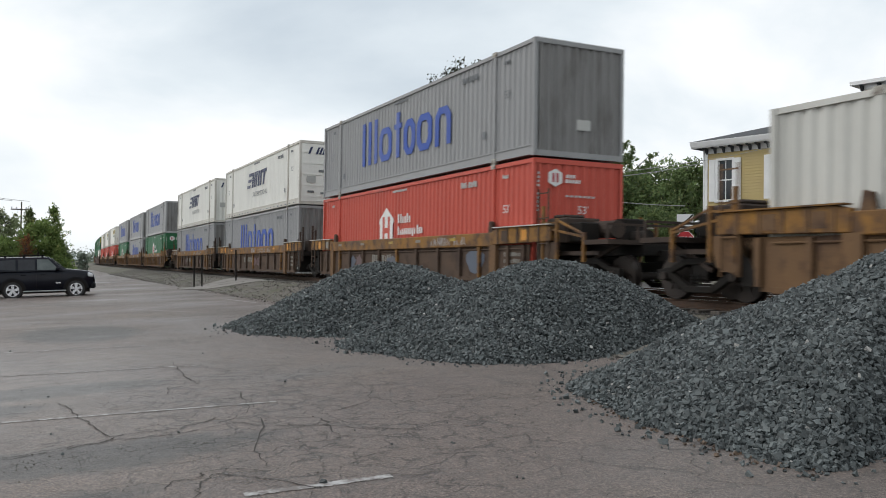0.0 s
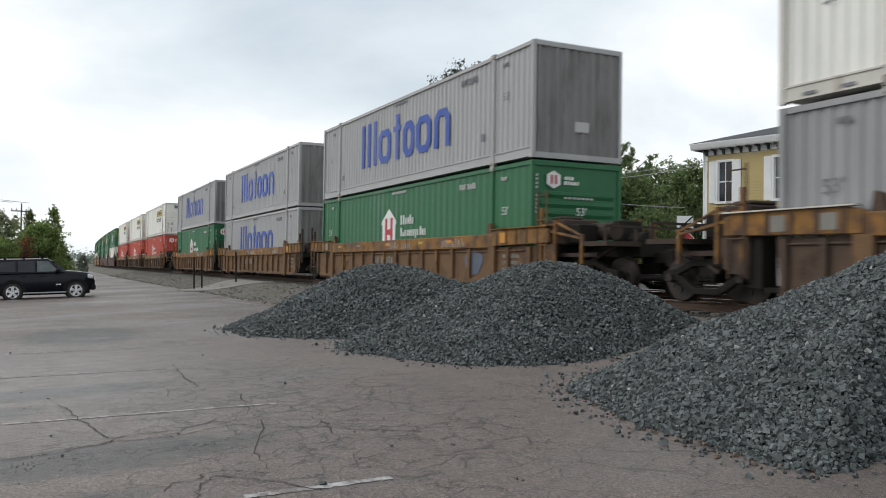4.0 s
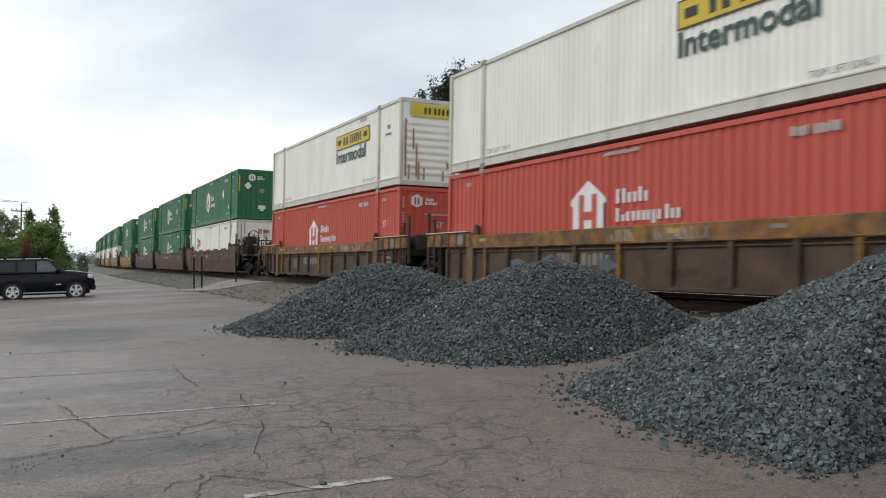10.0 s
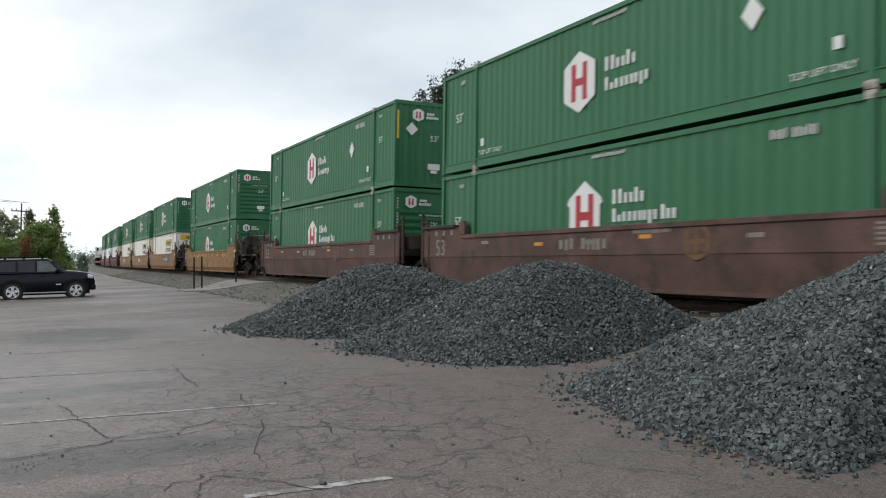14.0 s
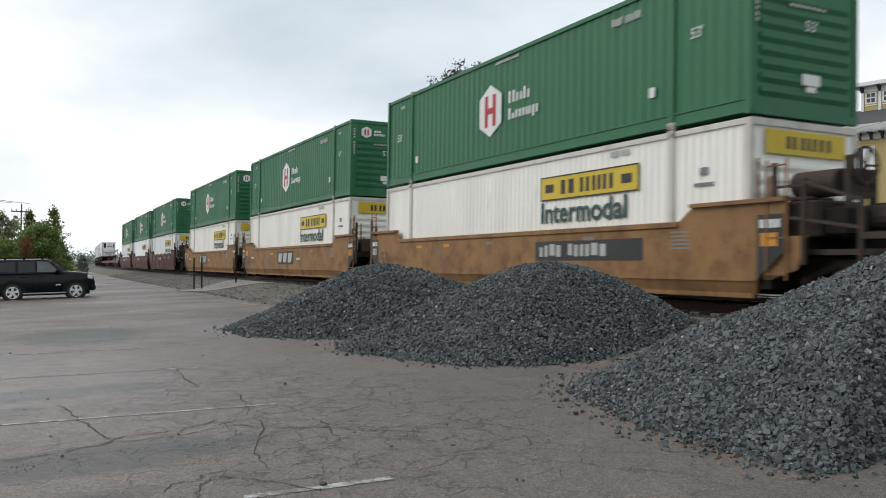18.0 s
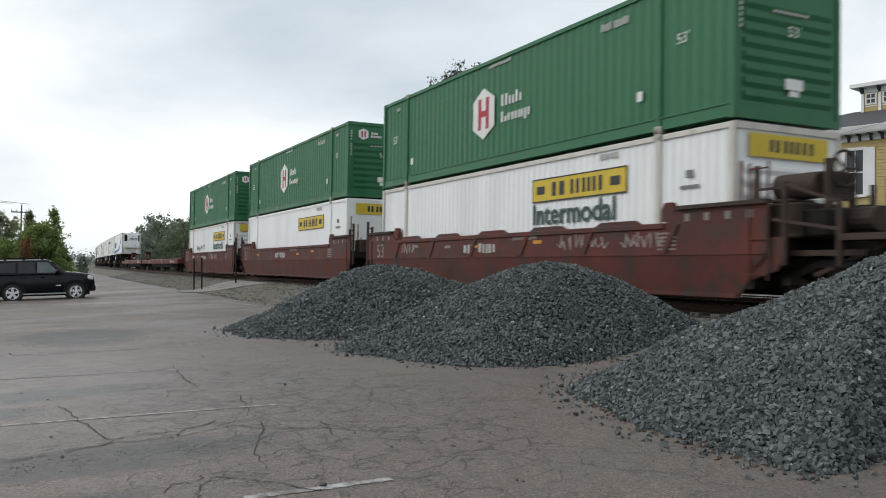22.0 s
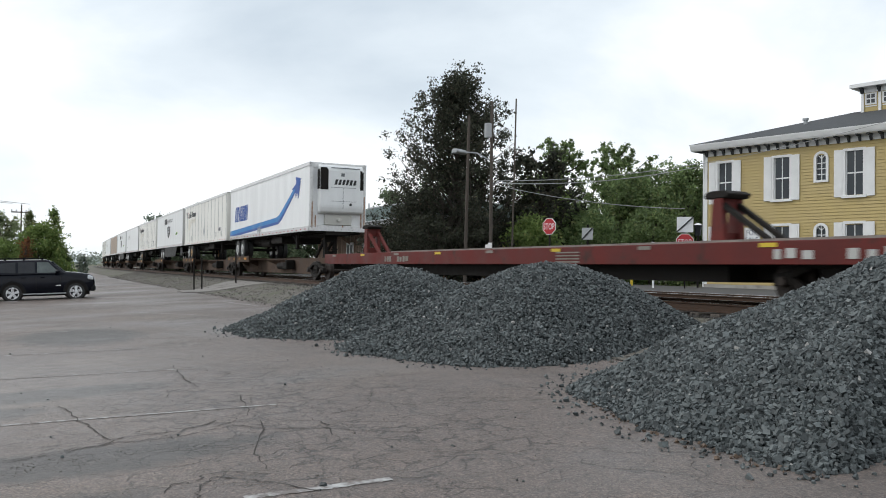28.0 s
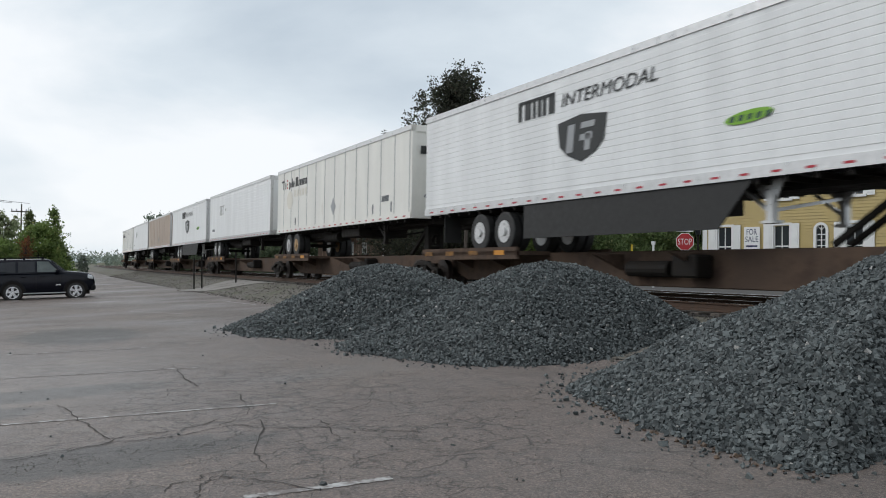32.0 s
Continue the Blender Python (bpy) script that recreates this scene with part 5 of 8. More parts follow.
            bars("stencil_mark", [(a + 0.06 + k * 0.11, 0.08, 0, 1) for k in range(4)], 1.3, 0.14, WHITE_INK, bp, -1.505)
        if end == "coupler":
            g = Geo().box(min(o * (e - 0.9), o * e), max(o * (e - 0.9), o * e), -1.45, 1.45, 1.08, 1.18)
            part("crossover_step", g, DARK_CAP, ob)
            tall = style not in ("rib", "rib_tan")
            top = 1.95 if tall else 1.5
            g = Geo().beam((o * (e - 0.1), -1.4, 1.15), (o * (e - 0.1), -1.4, top), 0.05).beam((o * (e - 0.1), 1.4, 1.15), (o * (e - 0.1), 1.4, top), 0.05)
            g.beam((o * (e - 0.1), -1.4, top), (o * (e - 0.1), 1.4, top), 0.05).beam((o * (e - 0.1), -0.6, 1.15), (o * (e - 0.1), -0.6, top), 0.05)
            part("handrail", g, DARK_CAP, ob)
            part("brake_reservoir", Geo().tube((-0.5, 1.45), 0.2, min(o * 9.1, o * 10.3), max(o * 9.1, o * 10.3), "x", 14), DARK_CAP, ob)
            bx = o * 9.75
            if tall and o > 0:
                stand = part("brake_stand", Geo().box(bx - 0.05, bx + 0.05, -1.05, -0.95, 1.14, 2.4).box(bx - 0.05, bx + 0.05, -0.5, -0.4, 1.14, 2.2).box(bx - 0.04, bx + 0.04, -1.05, -0.4, 1.75, 1.85).box(bx - 0.16, bx + 0.04, -0.95, -0.55, 1.85, 2.2), DARK_CAP, ob, "grimy brake stand", bevel=0.008)
                g = Geo()
                for k in range(20):
                    a, c = k * math.pi / 10, (k + 1) * math.pi / 10
                    g.prism([(-0.75 + r * math.cos(q), 2.25 + r * math.sin(q)) for r, q in ((0.3, a), (0.3, c), (0.26, c), (0.26, a))], bx + o * 0.08, bx + o * 0.12, "x")
                for k in range(5):
                    a = k * math.pi * 0.4
                    g.beam((bx + o * 0.1, -0.75, 2.25), (bx + o * 0.1, -0.75 + 0.27 * math.cos(a), 2.25 + 0.27 * math.sin(a)), 0.03)
                part("brake_wheel", g, DARK_CAP, stand, "dark spoked brake wheel")
            part("gear_case", Geo().box(min(o * 8.7, o * 9.45), max(o * 8.7, o * 9.45), -1.3, -0.35, 1.14, 1.72).box(min(o * 8.75, o * 9.2), max(o * 8.75, o * 9.2), -1.2, -0.6, 1.72, 1.8), DARK_CAP, ob, "grimy gear case on the end platform", bevel=0.03)
            if tall:
                part("air_cylinder", Geo().tube((-0.95, 2.0), 0.22, min(o * 8.75, o * 9.6), max(o * 8.75, o * 9.6), "x", 16), DARK_CAP, ob, "dark brown air cylinder", bevel=0.02)
            rail_m = DARK_CAP if tall else CHORD_CAR
            low = 0.0 if tall else 0.35
            railing = part("end_railing", Geo().beam((o * 8.72, -1.45, 1.95 - low), (o * 9.3, -1.45, 1.95 - low), 0.04), rail_m, ob, "bent steel end railing")
            part("brace", Geo().beam((o * 8.72, -1.45, 1.5), (o * 10.3, -1.42, 1.25), 0.05), rail_m, railing)
            part("brace", Geo().beam((o * 9.3, -1.45, 2.0 - low), (o * 10.3, -1.42, 1.65 - low), 0.045), rail_m, railing)
            for px0, py0, ht in ((8.72, -1.45, 2.35), (9.3, -1.45, 2.05), (10.3, -1.42, 1.7), (9.3, 1.4, 2.1), (8.72, 1.4, 2.2)):
                part("post", Geo().box(o * px0 - 0.035, o * px0 + 0.035, py0 - 0.035, py0 + 0.035, 0.7, ht - low), rail_m, railing)
            part("uncoupling_bar", Geo().beam((o * 9.6, -1.1, 0.55), (o * 10.9, -0.9, 1.1), 0.07), DARK_CAP, ob)
            part("draft_rod", Geo().beam((o * 9.0, -1.2, 0.9), (o * 10.6, -1.2, 0.9), 0.09), DARK_CAP, ob)
            part("side_ladder_plate", Geo().prism(((o * 8.6, 0.45), (o * 9.15, 0.62), (o * 9.35, 1.16), (o * 8.6, 1.16)), -1.44, -1.4), side_m, ob)
            part("brake_valve", Geo().box(o * 9.6 - 0.3, o * 9.6 + 0.3, -1.2, -0.7, 1.16, 1.6), STEEL_DARK, ob, bevel=0.03)
            part("brake_cylinder", Geo().box(o * 9.3 - 0.2, o * 9.3 + 0.2, 0.3, 0.9, 1.16, 1.75), STEEL_DARK, ob, bevel=0.03)
            part("air_tank", Geo().tube((0.6, 1.3), 0.17, min(o * 9.0, o * 10.0), max(o * 9.0, o * 10.0), "x", 14), STEEL_DARK, ob)
            coupler(ob, o * (e + 0.5), o)
            truck(ob, o * 9.98)
        else:
            railing = part("end_railing", Geo().beam((o * 8.75, -1.44, 1.95), (o * 9.15, -1.44, 1.95), 0.04), DARK_CAP, ob, "dark steel end railing")
            part("rung", Geo().beam((o * 8.75, -1.44, 1.5), (o * 9.15, -1.44, 1.5), 0.04), DARK_CAP, railing)
            for px0, py0, ht in ((8.75, -1.44, 2.0), (9.15, -1.44, 2.2), (9.15, 1.4, 2.0)):
                part("post", Geo().box(o * px0 - 0.035, o * px0 + 0.035, py0 - 0.035, py0 + 0.035, 0.7, ht), DARK_CAP, railing)
            part("gear_case", Geo().box(min(o * 8.65, o * 9.2), max(o * 8.65, o * 9.2), -1.2, -0.3, 1.14, 1.62), DARK_CAP, ob, "grimy gear case on the end platform", bevel=0.03)
        if end != "coupler" and o < 0:
            truck(ob, -9.85)
            part("hose_bundle", Geo().tube((-0.4, 1.0), 0.06, -10.6, -8.9, "x", 8).tube((0.4, 1.0), 0.06, -10.6, -8.9, "x", 8), STEEL_DARK, ob)
    return ob


def flat_car(m):
    """An 89-foot red flat car with hitches folded or standing."""
    ob = thing("flat_car", "long faded red flat car with an empty weathered deck", "flat car", "flat cars of the train", m)
    h = 13.6
    part("deck", Geo().box(-h + 0.3, h - 0.3, -1.3, 1.3, 1.0, 1.06), DECK, ob, "weathered grey deck")
    for y in (-1.37, 1.37):
        g = Geo().prism(((-h, 0.76), (-h + 0.6, 0.71), (h - 0.6, 0.71), (h, 0.76), (h, 1.1), (-h, 1.1)), y - 0.04, y + 0.04)
        s = part("side_sill", g, FLAT_RED, ob, bevel=0.01)
        for k in range(9):
            if y < 0:
                x = -12.6 + k * 3.1
                plate("marker", x, 1.0, 0.36, 0.07, YELLOW_INK if k % 2 else STENCIL, s, y - 0.052)
        if y < 0:
            glyph_row("stencil_mark", -7.2, 0.79, 0.18, 9, STENCIL, s, y - 0.052, 0.2, 0.09, (3, 4))
            glyph_row("stencil_mark", 9.4, 0.8, 0.16, 9, DULL_INK, s, y - 0.052, 0.2, 0.12, (3, 4))
            g = Geo()
            for k in range(4):
                g.box(3.1, 4.0, y - 0.052, y - 0.042, 0.75 + k * 0.07, 0.78 + k * 0.07)
            tagged(part("stencil_block", g, STENCIL, s), kind="stuff")
    part("centre_sill", Geo().box(-h + 0.3, h - 0.3, -0.35, 0.35, 0.45, 1.0).box(-8, 8, -1.0, 1.0, 0.4, 0.7), STEEL_DARK, ob)
    part("deck_riser", Geo().box(-7.2, h - 1.5, -1.2, 1.2, 1.06, 1.15), DECK, ob, "raised weathered deck boards")
    part("tank", Geo().tube((-0.7, 0.45), 0.2, -1.2, 0.4, "x", 14), STEEL_DARK, ob)
    for o in (-1, 1):
        part("end_sill", Geo().box(min(o * (h - 0.3), o * h), max(o * (h - 0.3), o * h), -1.33, 1.33, 0.72, 1.1), FLAT_RED, ob)
        coupler(ob, o * (h + 0.35), o)
        truck(ob, o * 10.2)
    return ob


def hitch(parent, x, o=1, high=1.15, material=None, z=1.06, strut=None):
    """A standing trailer hitch: stanchion with a round cut, head plate and a strut."""
    material = material or FLAT_RED
    g = Geo()
    for y in (-0.22, 0.22):
        g.prism(((x - 0.2, z), (x + 0.2, z), (x + 0.12, z + high), (x - 0.12, z + high)), y - 0.06, y + 0.06)
    g.box(x - 0.08, x + 0.08, -0.22, 0.22, z, z + high * 0.3).box(x - 0.1, x + 0.1, -0.24, 0.24, z + high * 0.72, z + high)
    st = part("hitch_stanchion", g, material, parent)
    part("hitch_head", Geo().prism(((x - 0.3, z + high), (x + 0.25, z + high), (x + 0.34, z + high + 0.08), (x + 0.2, z + high + 0.15), (x - 0.25, z + high + 0.15), (x - 0.36, z + high + 0.06)), -0.3, 0.3), STEEL_DARK, st, bevel=0.02)
    g = Geo().beam((x - o * 0.1, -0.2, z + high), (x + o * 1.35, -0.2, z + 0.05), 0.1).beam((x - o * 0.1, 0.2, z + high), (x + o * 1.35, 0.2, z + 0.05), 0.1)
    part("hitch_strut", g, strut or material, st)


def spine_car(m, front, rear):
    """One unit of a spine car: a narrow centre beam with a wheel platform and a hitch."""
    ob = thing("spine_car", "rusty brown spine car with wheel platform and hitch", "spine car", "spine cars of the train", m)
    part("spine", Geo().prism(((-8.4, 0.72), (-6.8, 0.25), (6.8, 0.25), (8.4, 0.72), (8.7, 0.72), (8.7, 1.0), (-8.7, 1.0), (-8.7, 0.72)), -0.48, 0.48), BROWN_CAR, ob, bevel=0.02)
    for y in (-0.95, 0.95):
        o = -1 if y < 0 else 1
        p = part("wheel_platform", Geo().box(-7.9, -2.4, y - 0.5, y + 0.5, 0.93, 1.03).box(-7.9, -2.4, y + o * 0.42, y + o * 0.5, 0.82, 1.13), BROWN_CAR, ob, "rusty brown wheel platform")
        for k in range(4):
            if y < 0:
                plate("marker", -7.7 + k * 1.4, 0.93, 0.5, 0.12, ORANGE_INK if k == 3 else CHORD_CAR, p, y - 0.512)
    for x in (-6.5, -4.4, 0.5, 3.0):
        part("cross_arm", Geo().prism(((-1.3, 0.93), (1.3, 0.93), (0.4, 0.55), (-0.4, 0.55)), x - 0.06, x + 0.06, "x"), BROWN_CAR, ob)
    part("tank", Geo().tube((-0.65, 0.62), 0.17, 1.0, 2.3, "x", 14), STEEL_DARK, ob)
    part("brake_gear", Geo().box(2.6, 3.3, -0.95, -0.5, 0.45, 0.9), STEEL_DARK, ob, bevel=0.04)
    hitch(ob, 7.1, -1, 1.0, STEEL_DARK, 1.0)
    if front == "coupler":
        truck(ob, 8.4)
        coupler(ob, 9.4, 1)
    truck(ob, -8.7)
    return ob


def road_wheel(parent, x, y, material, o):
    """A truck tyre with a dished rim."""
    t = part("tyre", Geo().tube((x, 0.51), 0.47, y - 0.12, y - 0.1 + 0.0, "y", 28, 0.51).tube((x, 0.51), 0.51, y - 0.1, y + 0.1, "y", 28).tube((x, 0.51), 0.51, y + 0.1, y + 0.12, "y", 28, 0.47), RUBBER, parent, "black truck tyre")
    g = Geo().tube((x, 0.51), 0.29, y - 0.124, y + 0.124, "y", 24).tube((x, 0.51), 0.12, y + o * 0.11, y + o * 0.17, "y", 12)
    for k in range(8):
        a = k * math.pi / 4
        g.tube((x + 0.19 * math.cos(a), 0.51 + 0.19 * math.sin(a)), 0.03, y + o * 0.12, y + o * 0.14, "y", 8)
    part("rim", g, material, t, "metal rim")


def trailer(style, m):
    """A 53-foot road trailer, its wheels on z = 0; the nose leads."""
    skin, word = {"stripe": (WHITE2_BOX, "white refrigerated trailer with blue rising stripe and cooling unit"), "panel": (CREAM_BOX, "cream plate-sided trailer with dark name bars"),
                  "slat": (WHITE2_BOX, "white fluted refrigerated trailer with dark shield emblem"), "plain": (WHITE2_BOX, "plain white trailer with faint marks"), "tan": (TAN_BOX, "tan plate-sided trailer with diamond placard")}[style]
    ob = thing("road_trailer", word, "trailer", "trailers on the train", m)
    hl, hw, z0, z1 = BOX_L / 2, 1.295, 1.13, 4.13
    part("body", Geo().box(-hl, hl, -hw, hw, z0 + 0.16, z1 - 0.12), skin, ob, bevel=0.03)
    for y in (-hw, hw):
        o = -1 if y < 0 else 1
        b = part("bottom_rail", Geo().box(-hl, hl, y - 0.02, y + 0.02, z0, z0 + 0.2), ALU if style != "panel" else skin, ob)
        part("top_rail", Geo().box(-hl, hl, y - 0.025, y + 0.025, z1 - 0.16, z1), ALU, ob)
        if y < 0:
            g = Geo()
            for i in range(23):
                g.box(-hl + 0.4 + i * 0.69, -hl + 0.6 + i * 0.69, y - 0.026, y - 0.018, z0 + 0.06, z0 + 0.1)
            tagged(part("reflector_strip", g, RED_INK, b), kind="stuff")
            if style in ("panel", "tan"):
                for i in range(13):
                    x = -hl + 1.24 * (i + 1) - 0.1
                    part("side_seam", Geo().box(x - 0.014, x + 0.014, y - 0.012, y + 0.005, z0 + 0.2, z1 - 0.16), SILVER_INK if style == "panel" else TAN_BOX, ob)
            if style in ("slat", "plain"):
                g = Geo()
                n = 17
                for i in range(n):
                    z = z0 + 0.3 + i * (z1 - z0 - 0.55) / n
                    g.prism(((y, z), (y - 0.008, z + 0.006), (y - 0.008, z + 0.128), (y, z + 0.135)), -hl + 0.1, hl - 0.5, "x")
                tagged(part("fluting", g, skin, ob), kind="stuff")
    part("roof", Geo().box(-hl, hl, -hw, hw, z1 - 0.13, z1 - 0.02), ALU, ob)
    part("nose_frame", Geo().box(hl - 0.02, hl + 0.05, -hw, hw, z1 - 0.22, z1 - 0.01).box(hl - 0.02, hl + 0.05, -hw, -hw + 0.14, z0, z1).box(hl - 0.02, hl + 0.05, hw - 0.14, hw, z0, z1).box(hl - 0.02, hl + 0.06, -hw, hw, z0, z0 + 0.25), ALU if style != "panel" else skin, ob)
    for ya, yb in ((-hw + 0.05, -0.01), (0.01, hw - 0.05)):
        part("rear_door", Geo().box(-hl - 0.04, -hl + 0.02, ya, yb, z0 + 0.1, z1 - 0.1), skin, ob)
    part("underframe", Geo().box(-hl, hl, -0.5, 0.5, z0 - 0.16, z0 + 0.02).box(-hl + 0.6, -hl + 5.4, -0.55, 0.55, 0.72, z0 - 0.1), STEEL_DARK, ob)
    g = Geo()
    for k in range(26):
        g.box(-hl + 0.3 + k * 0.61, -hl + 0.38 + k * 0.61, -hw + 0.04, hw - 0.04, z0 - 0.1, z0)
    for y in (-0.62, 0.62):
        g.box(-hl + 0.3, -1.6, y - 0.06, y + 0.06, z0 - 0.3, z0 - 0.1)
    tagged(part("cross_members", g, STEEL_DARK, ob), kind="stuff")
    part("spare_rack", Geo().box(0.6, 2.6, -1.0, 1.0, z0 - 0.42, z0 - 0.1).tube((-0.6, z0 - 0.35), 0.2, -2.4, -0.6, "x", 14), STEEL_DARK, ob, bevel=0.02)
    for x in ((-4.66, -3.36) if style == "slat" else (-6.15, -4.9)):
        part("axle", Geo().tube((x, 0.51), 0.07, -1.1, 1.1, "y", 10), STEEL_DARK, ob)
        for y, o in ((-1.13, -1), (-0.84, -1), (0.84, 1), (1.13, 1)):
            road_wheel(ob, x, y, ALU if x < -6 or style != "panel" else RUST_RIM, o)
    for y0 in (-1.2, 0.65):
        part("mud_flap", Geo().box(-hl + 1.15, -hl + 1.18, y0, y0 + 0.55, 0.3, z0), RUBBER, ob)
    x = hl - 3.0
    g = Geo()
    for y in (-0.9, 0.9):
        g.box(x - 0.07, x + 0.07, y - 0.07, y + 0.07, 0.42, z0).box(x - 0.14, x + 0.14, y - 0.12, y + 0.12, 0.38, 0.43)
        g.beam((x, y, 0.55), (x - 0.8, y, z0), 0.06)
        g.prism(((x - 0.45, z0), (x + 0.25, z0), (x + 0.06, 0.72), (x - 0.06, 0.72)), y - 0.02, y + 0.02)
    g.beam((x, -0.9, 0.6), (x, 0.9, 0.9), 0.06)
    part("landing_gear", g, ALU if style == "slat" else STEEL_DARK, ob)
    part("kingpin_plate", Geo().box(hl - 1.6, hl - 0.1, -0.9, 0.9, z0 - 0.06, z0), STEEL_DARK, ob)
    y = -hw - 0.014
    if style in ("stripe", "slat"):
        g = Geo().prism(((hl, 1.86), (hl + 0.34, 1.95), (hl + 0.42, 2.2), (hl + 0.42, 3.8), (hl + 0.3, 4.0), (hl, 4.04)), -0.95, 1.05)
        u = part("cooling_unit", g, WHITE2_BOX, ob, "white cooling unit on the nose", bevel=0.05)
        for s in (-0.955, 1.01):
            part("grille", Geo().box(hl + 0.06, hl + 0.38, s, s + 0.045, 2.95, 3.8), STEEL_DARK, u, "black side grille")
        if style == "stripe":
            g = Geo()
            for s in (-0.94,):
                g.prism([(s + a, b) for a, b in ((0.0, 2.92), (0.36, 2.92), (0.36, 3.78), (0.28, 3.88), (0.0, 3.88))], hl + 0.415, hl + 0.435, "x")
            part("grille", g, STEEL_DARK, u, "black front grille")
            g = Geo()
            for k in range(6):
                g.prism(((-0.3 + k * 0.17, 3.15), (-0.19 + k * 0.17, 3.15), (-0.13 + k * 0.17, 3.38), (-0.24 + k * 0.17, 3.38)), hl + 0.42, hl + 0.43, "x")
            tagged(part("name_mark", g, BLACK_INK, u), kind="stuff")
            part("emblem", Geo().box(hl + 0.42, hl + 0.43, 0.0, 0.16, 3.52, 3.66), GREY_INK, u)
            part("fuel_box", Geo().box(hl - 0.02, hl + 0.12, -0.62, 0.62, 1.4, 1.85).tube((0.0, 1.62), 0.09, hl + 0.1, hl + 0.3, "x", 12), DULL_BOX, ob, "grimy lower housing", bevel=0.03)
            part("grille", Geo().prism([(0.88 + a, b) for a, b in ((0.0, 2.95), (0.16, 2.95), (0.16, 3.7), (0.08, 3.8), (0.0, 3.8))], hl + 0.415, hl + 0.43, "x"), STEEL_DARK, u, "black front grille")
            for a, b, c, d in ((-0.46, 0.7, 3.02, 3.035), (-0.46, 0.7, 2.42, 2.435), (0.1, 0.115, 2.1, 3.0), (-0.46, 0.86, 3.86, 3.9)):
                part("panel_seam", Geo().box(hl + 0.415, hl + 0.426, a, b, c, d), GREY_INK, u)
            part("port", Geo().tube((0.45, 2.3), 0.06, hl + 0.41, hl + 0.44, "x", 14), BLACK_INK, u)
            for ry, rl in ((-1.2, 1.1), (-1.05, 0.5), (1.05, 0.9), (1.2, 1.4), (0.2, 0.3)):
                end_plate("rust_stain", ry, 1.3, 0.05, rl, RUST_STREAK, ob, hl + 0.055, "rust streak")
        else:
            part("grille", Geo().box(hl + 0.415, hl + 0.43, -0.7, 0.7, 3.2, 3.8), NAVY_INK, u, "blue-black front grille")
    if style == "stripe":
        bars("name_bars", [(-6.8 + k, w, 0, 1) for k, w in ((0, 0.2), (0.36, 0.14), (0.62, 0.2), (1.02, 0.16), (1.3, 0.2), (1.62, 0.14), (1.86, 0.14), (2.1, 0.14), (2.34, 0.3), (2.74, 0.14), (3.0, 0.14))], 2.12, 0.86, ROYAL_INK, ob, y, "blue slanted bar of the name", 0.22, True)
        g = Geo().prism(((-hl + 0.05, 1.25), (3.0, 1.62), (3.6, 1.8), (6.0, 3.0), (5.75, 3.16), (3.2, 2.05), (2.6, 1.95), (-hl + 0.05, 1.62)), y, y + 0.012)
        st = part("stripe", g, SKY_INK, ob, "blue rising stripe")
        part("stripe_shade", Geo().prism(((-hl + 0.05, 1.25), (3.0, 1.62), (3.6, 1.8), (6.0, 3.0), (5.93, 3.06), (3.5, 1.92), (2.9, 1.74), (-hl + 0.05, 1.38)), y - 0.004, y + 0.004), ROYAL_INK, st)
        part("arrow_head", Geo().prism(((5.3, 3.1), (5.9, 3.1), (6.0, 2.7), (6.25, 2.95), (6.4, 2.62), (6.75, 3.4), (6.1, 3.35)), y - 0.006, y + 0.006), ROYAL_INK, st)
        part("arrow_head", Geo().prism(((5.95, 3.66), (6.85, 3.5), (6.3, 3.3), (6.05, 3.3)), y - 0.005, y + 0.008), ROYAL_INK, st)
        for x in (-1.0, -0.65):
            part("placard", Geo().prism(((x - 0.17, 1.45), (x, 1.22), (x + 0.17, 1.45), (x, 1.68)), y - 0.008, y), SILVER_INK, ob)
    elif style in ("panel", "tan"):
        if style == "panel":
            bars("name_bars", [(-7.34, 0.42, 0.8, 0.2), (-7.05, 0.12, 0, 0.8), (-6.7, 0.1, 0, 0.7), (-6.05, 0.1, -0.2, 0.9), (-5.85, 0.16, 0, 0.6), (-5.6, 0.1, 0, 1), (-5.4, 0.2, 0, 0.65), (-5.0, 0.34, 0, 1), (-4.55, 0.12, 0, 0.65), (-4.35, 0.26, 0, 0.65), (-4.0, 0.32, 0, 0.65), (-3.6, 0.12, 0, 0.65), (-3.4, 0.12, 0, 0.65)], 3.18, 0.42, BLACK_INK, ob, y, "dark bar of the name", split=True)
            bars("name_dots", [(-6.4, 0.09, 0, 0.2), (-6.4, 0.09, 0.4, 0.2), (-6.4, 0.09, 0.8, 0.2)], 3.18, 0.42, RED_INK, ob, y)
            part("ghost_patch", Geo().prism([(-5.9 + 0.5 * math.cos(k * 0.4), 2.62 + 0.42 * math.sin(k * 0.4)) for k in range(16)], y - 0.002, y + 0.006), GHOST_INK, ob, "ghost of an old round emblem")
            bars("ghost_bars", [(-5.2 + k * 0.42, 0.26, 0, 1) for k in range(5)], 2.72, 0.3, GHOST_INK, ob, y)
            for x in (-5.0, 4.7, 6.4):
                plate("tag_bar", x, 1.42, 0.09, 0.34, GREY_INK, ob, y)
            g = Geo()
            for k, w in ((-1.0, 0.3), (-0.62, 0.12), (-0.4, 0.08), (-0.25, 0.2)):
                g.box(hl + 0.05, hl + 0.06, k, k + w, 3.2, 3.46)
            tagged(part("name_mark", g, BLACK_INK, ob), kind="stuff")
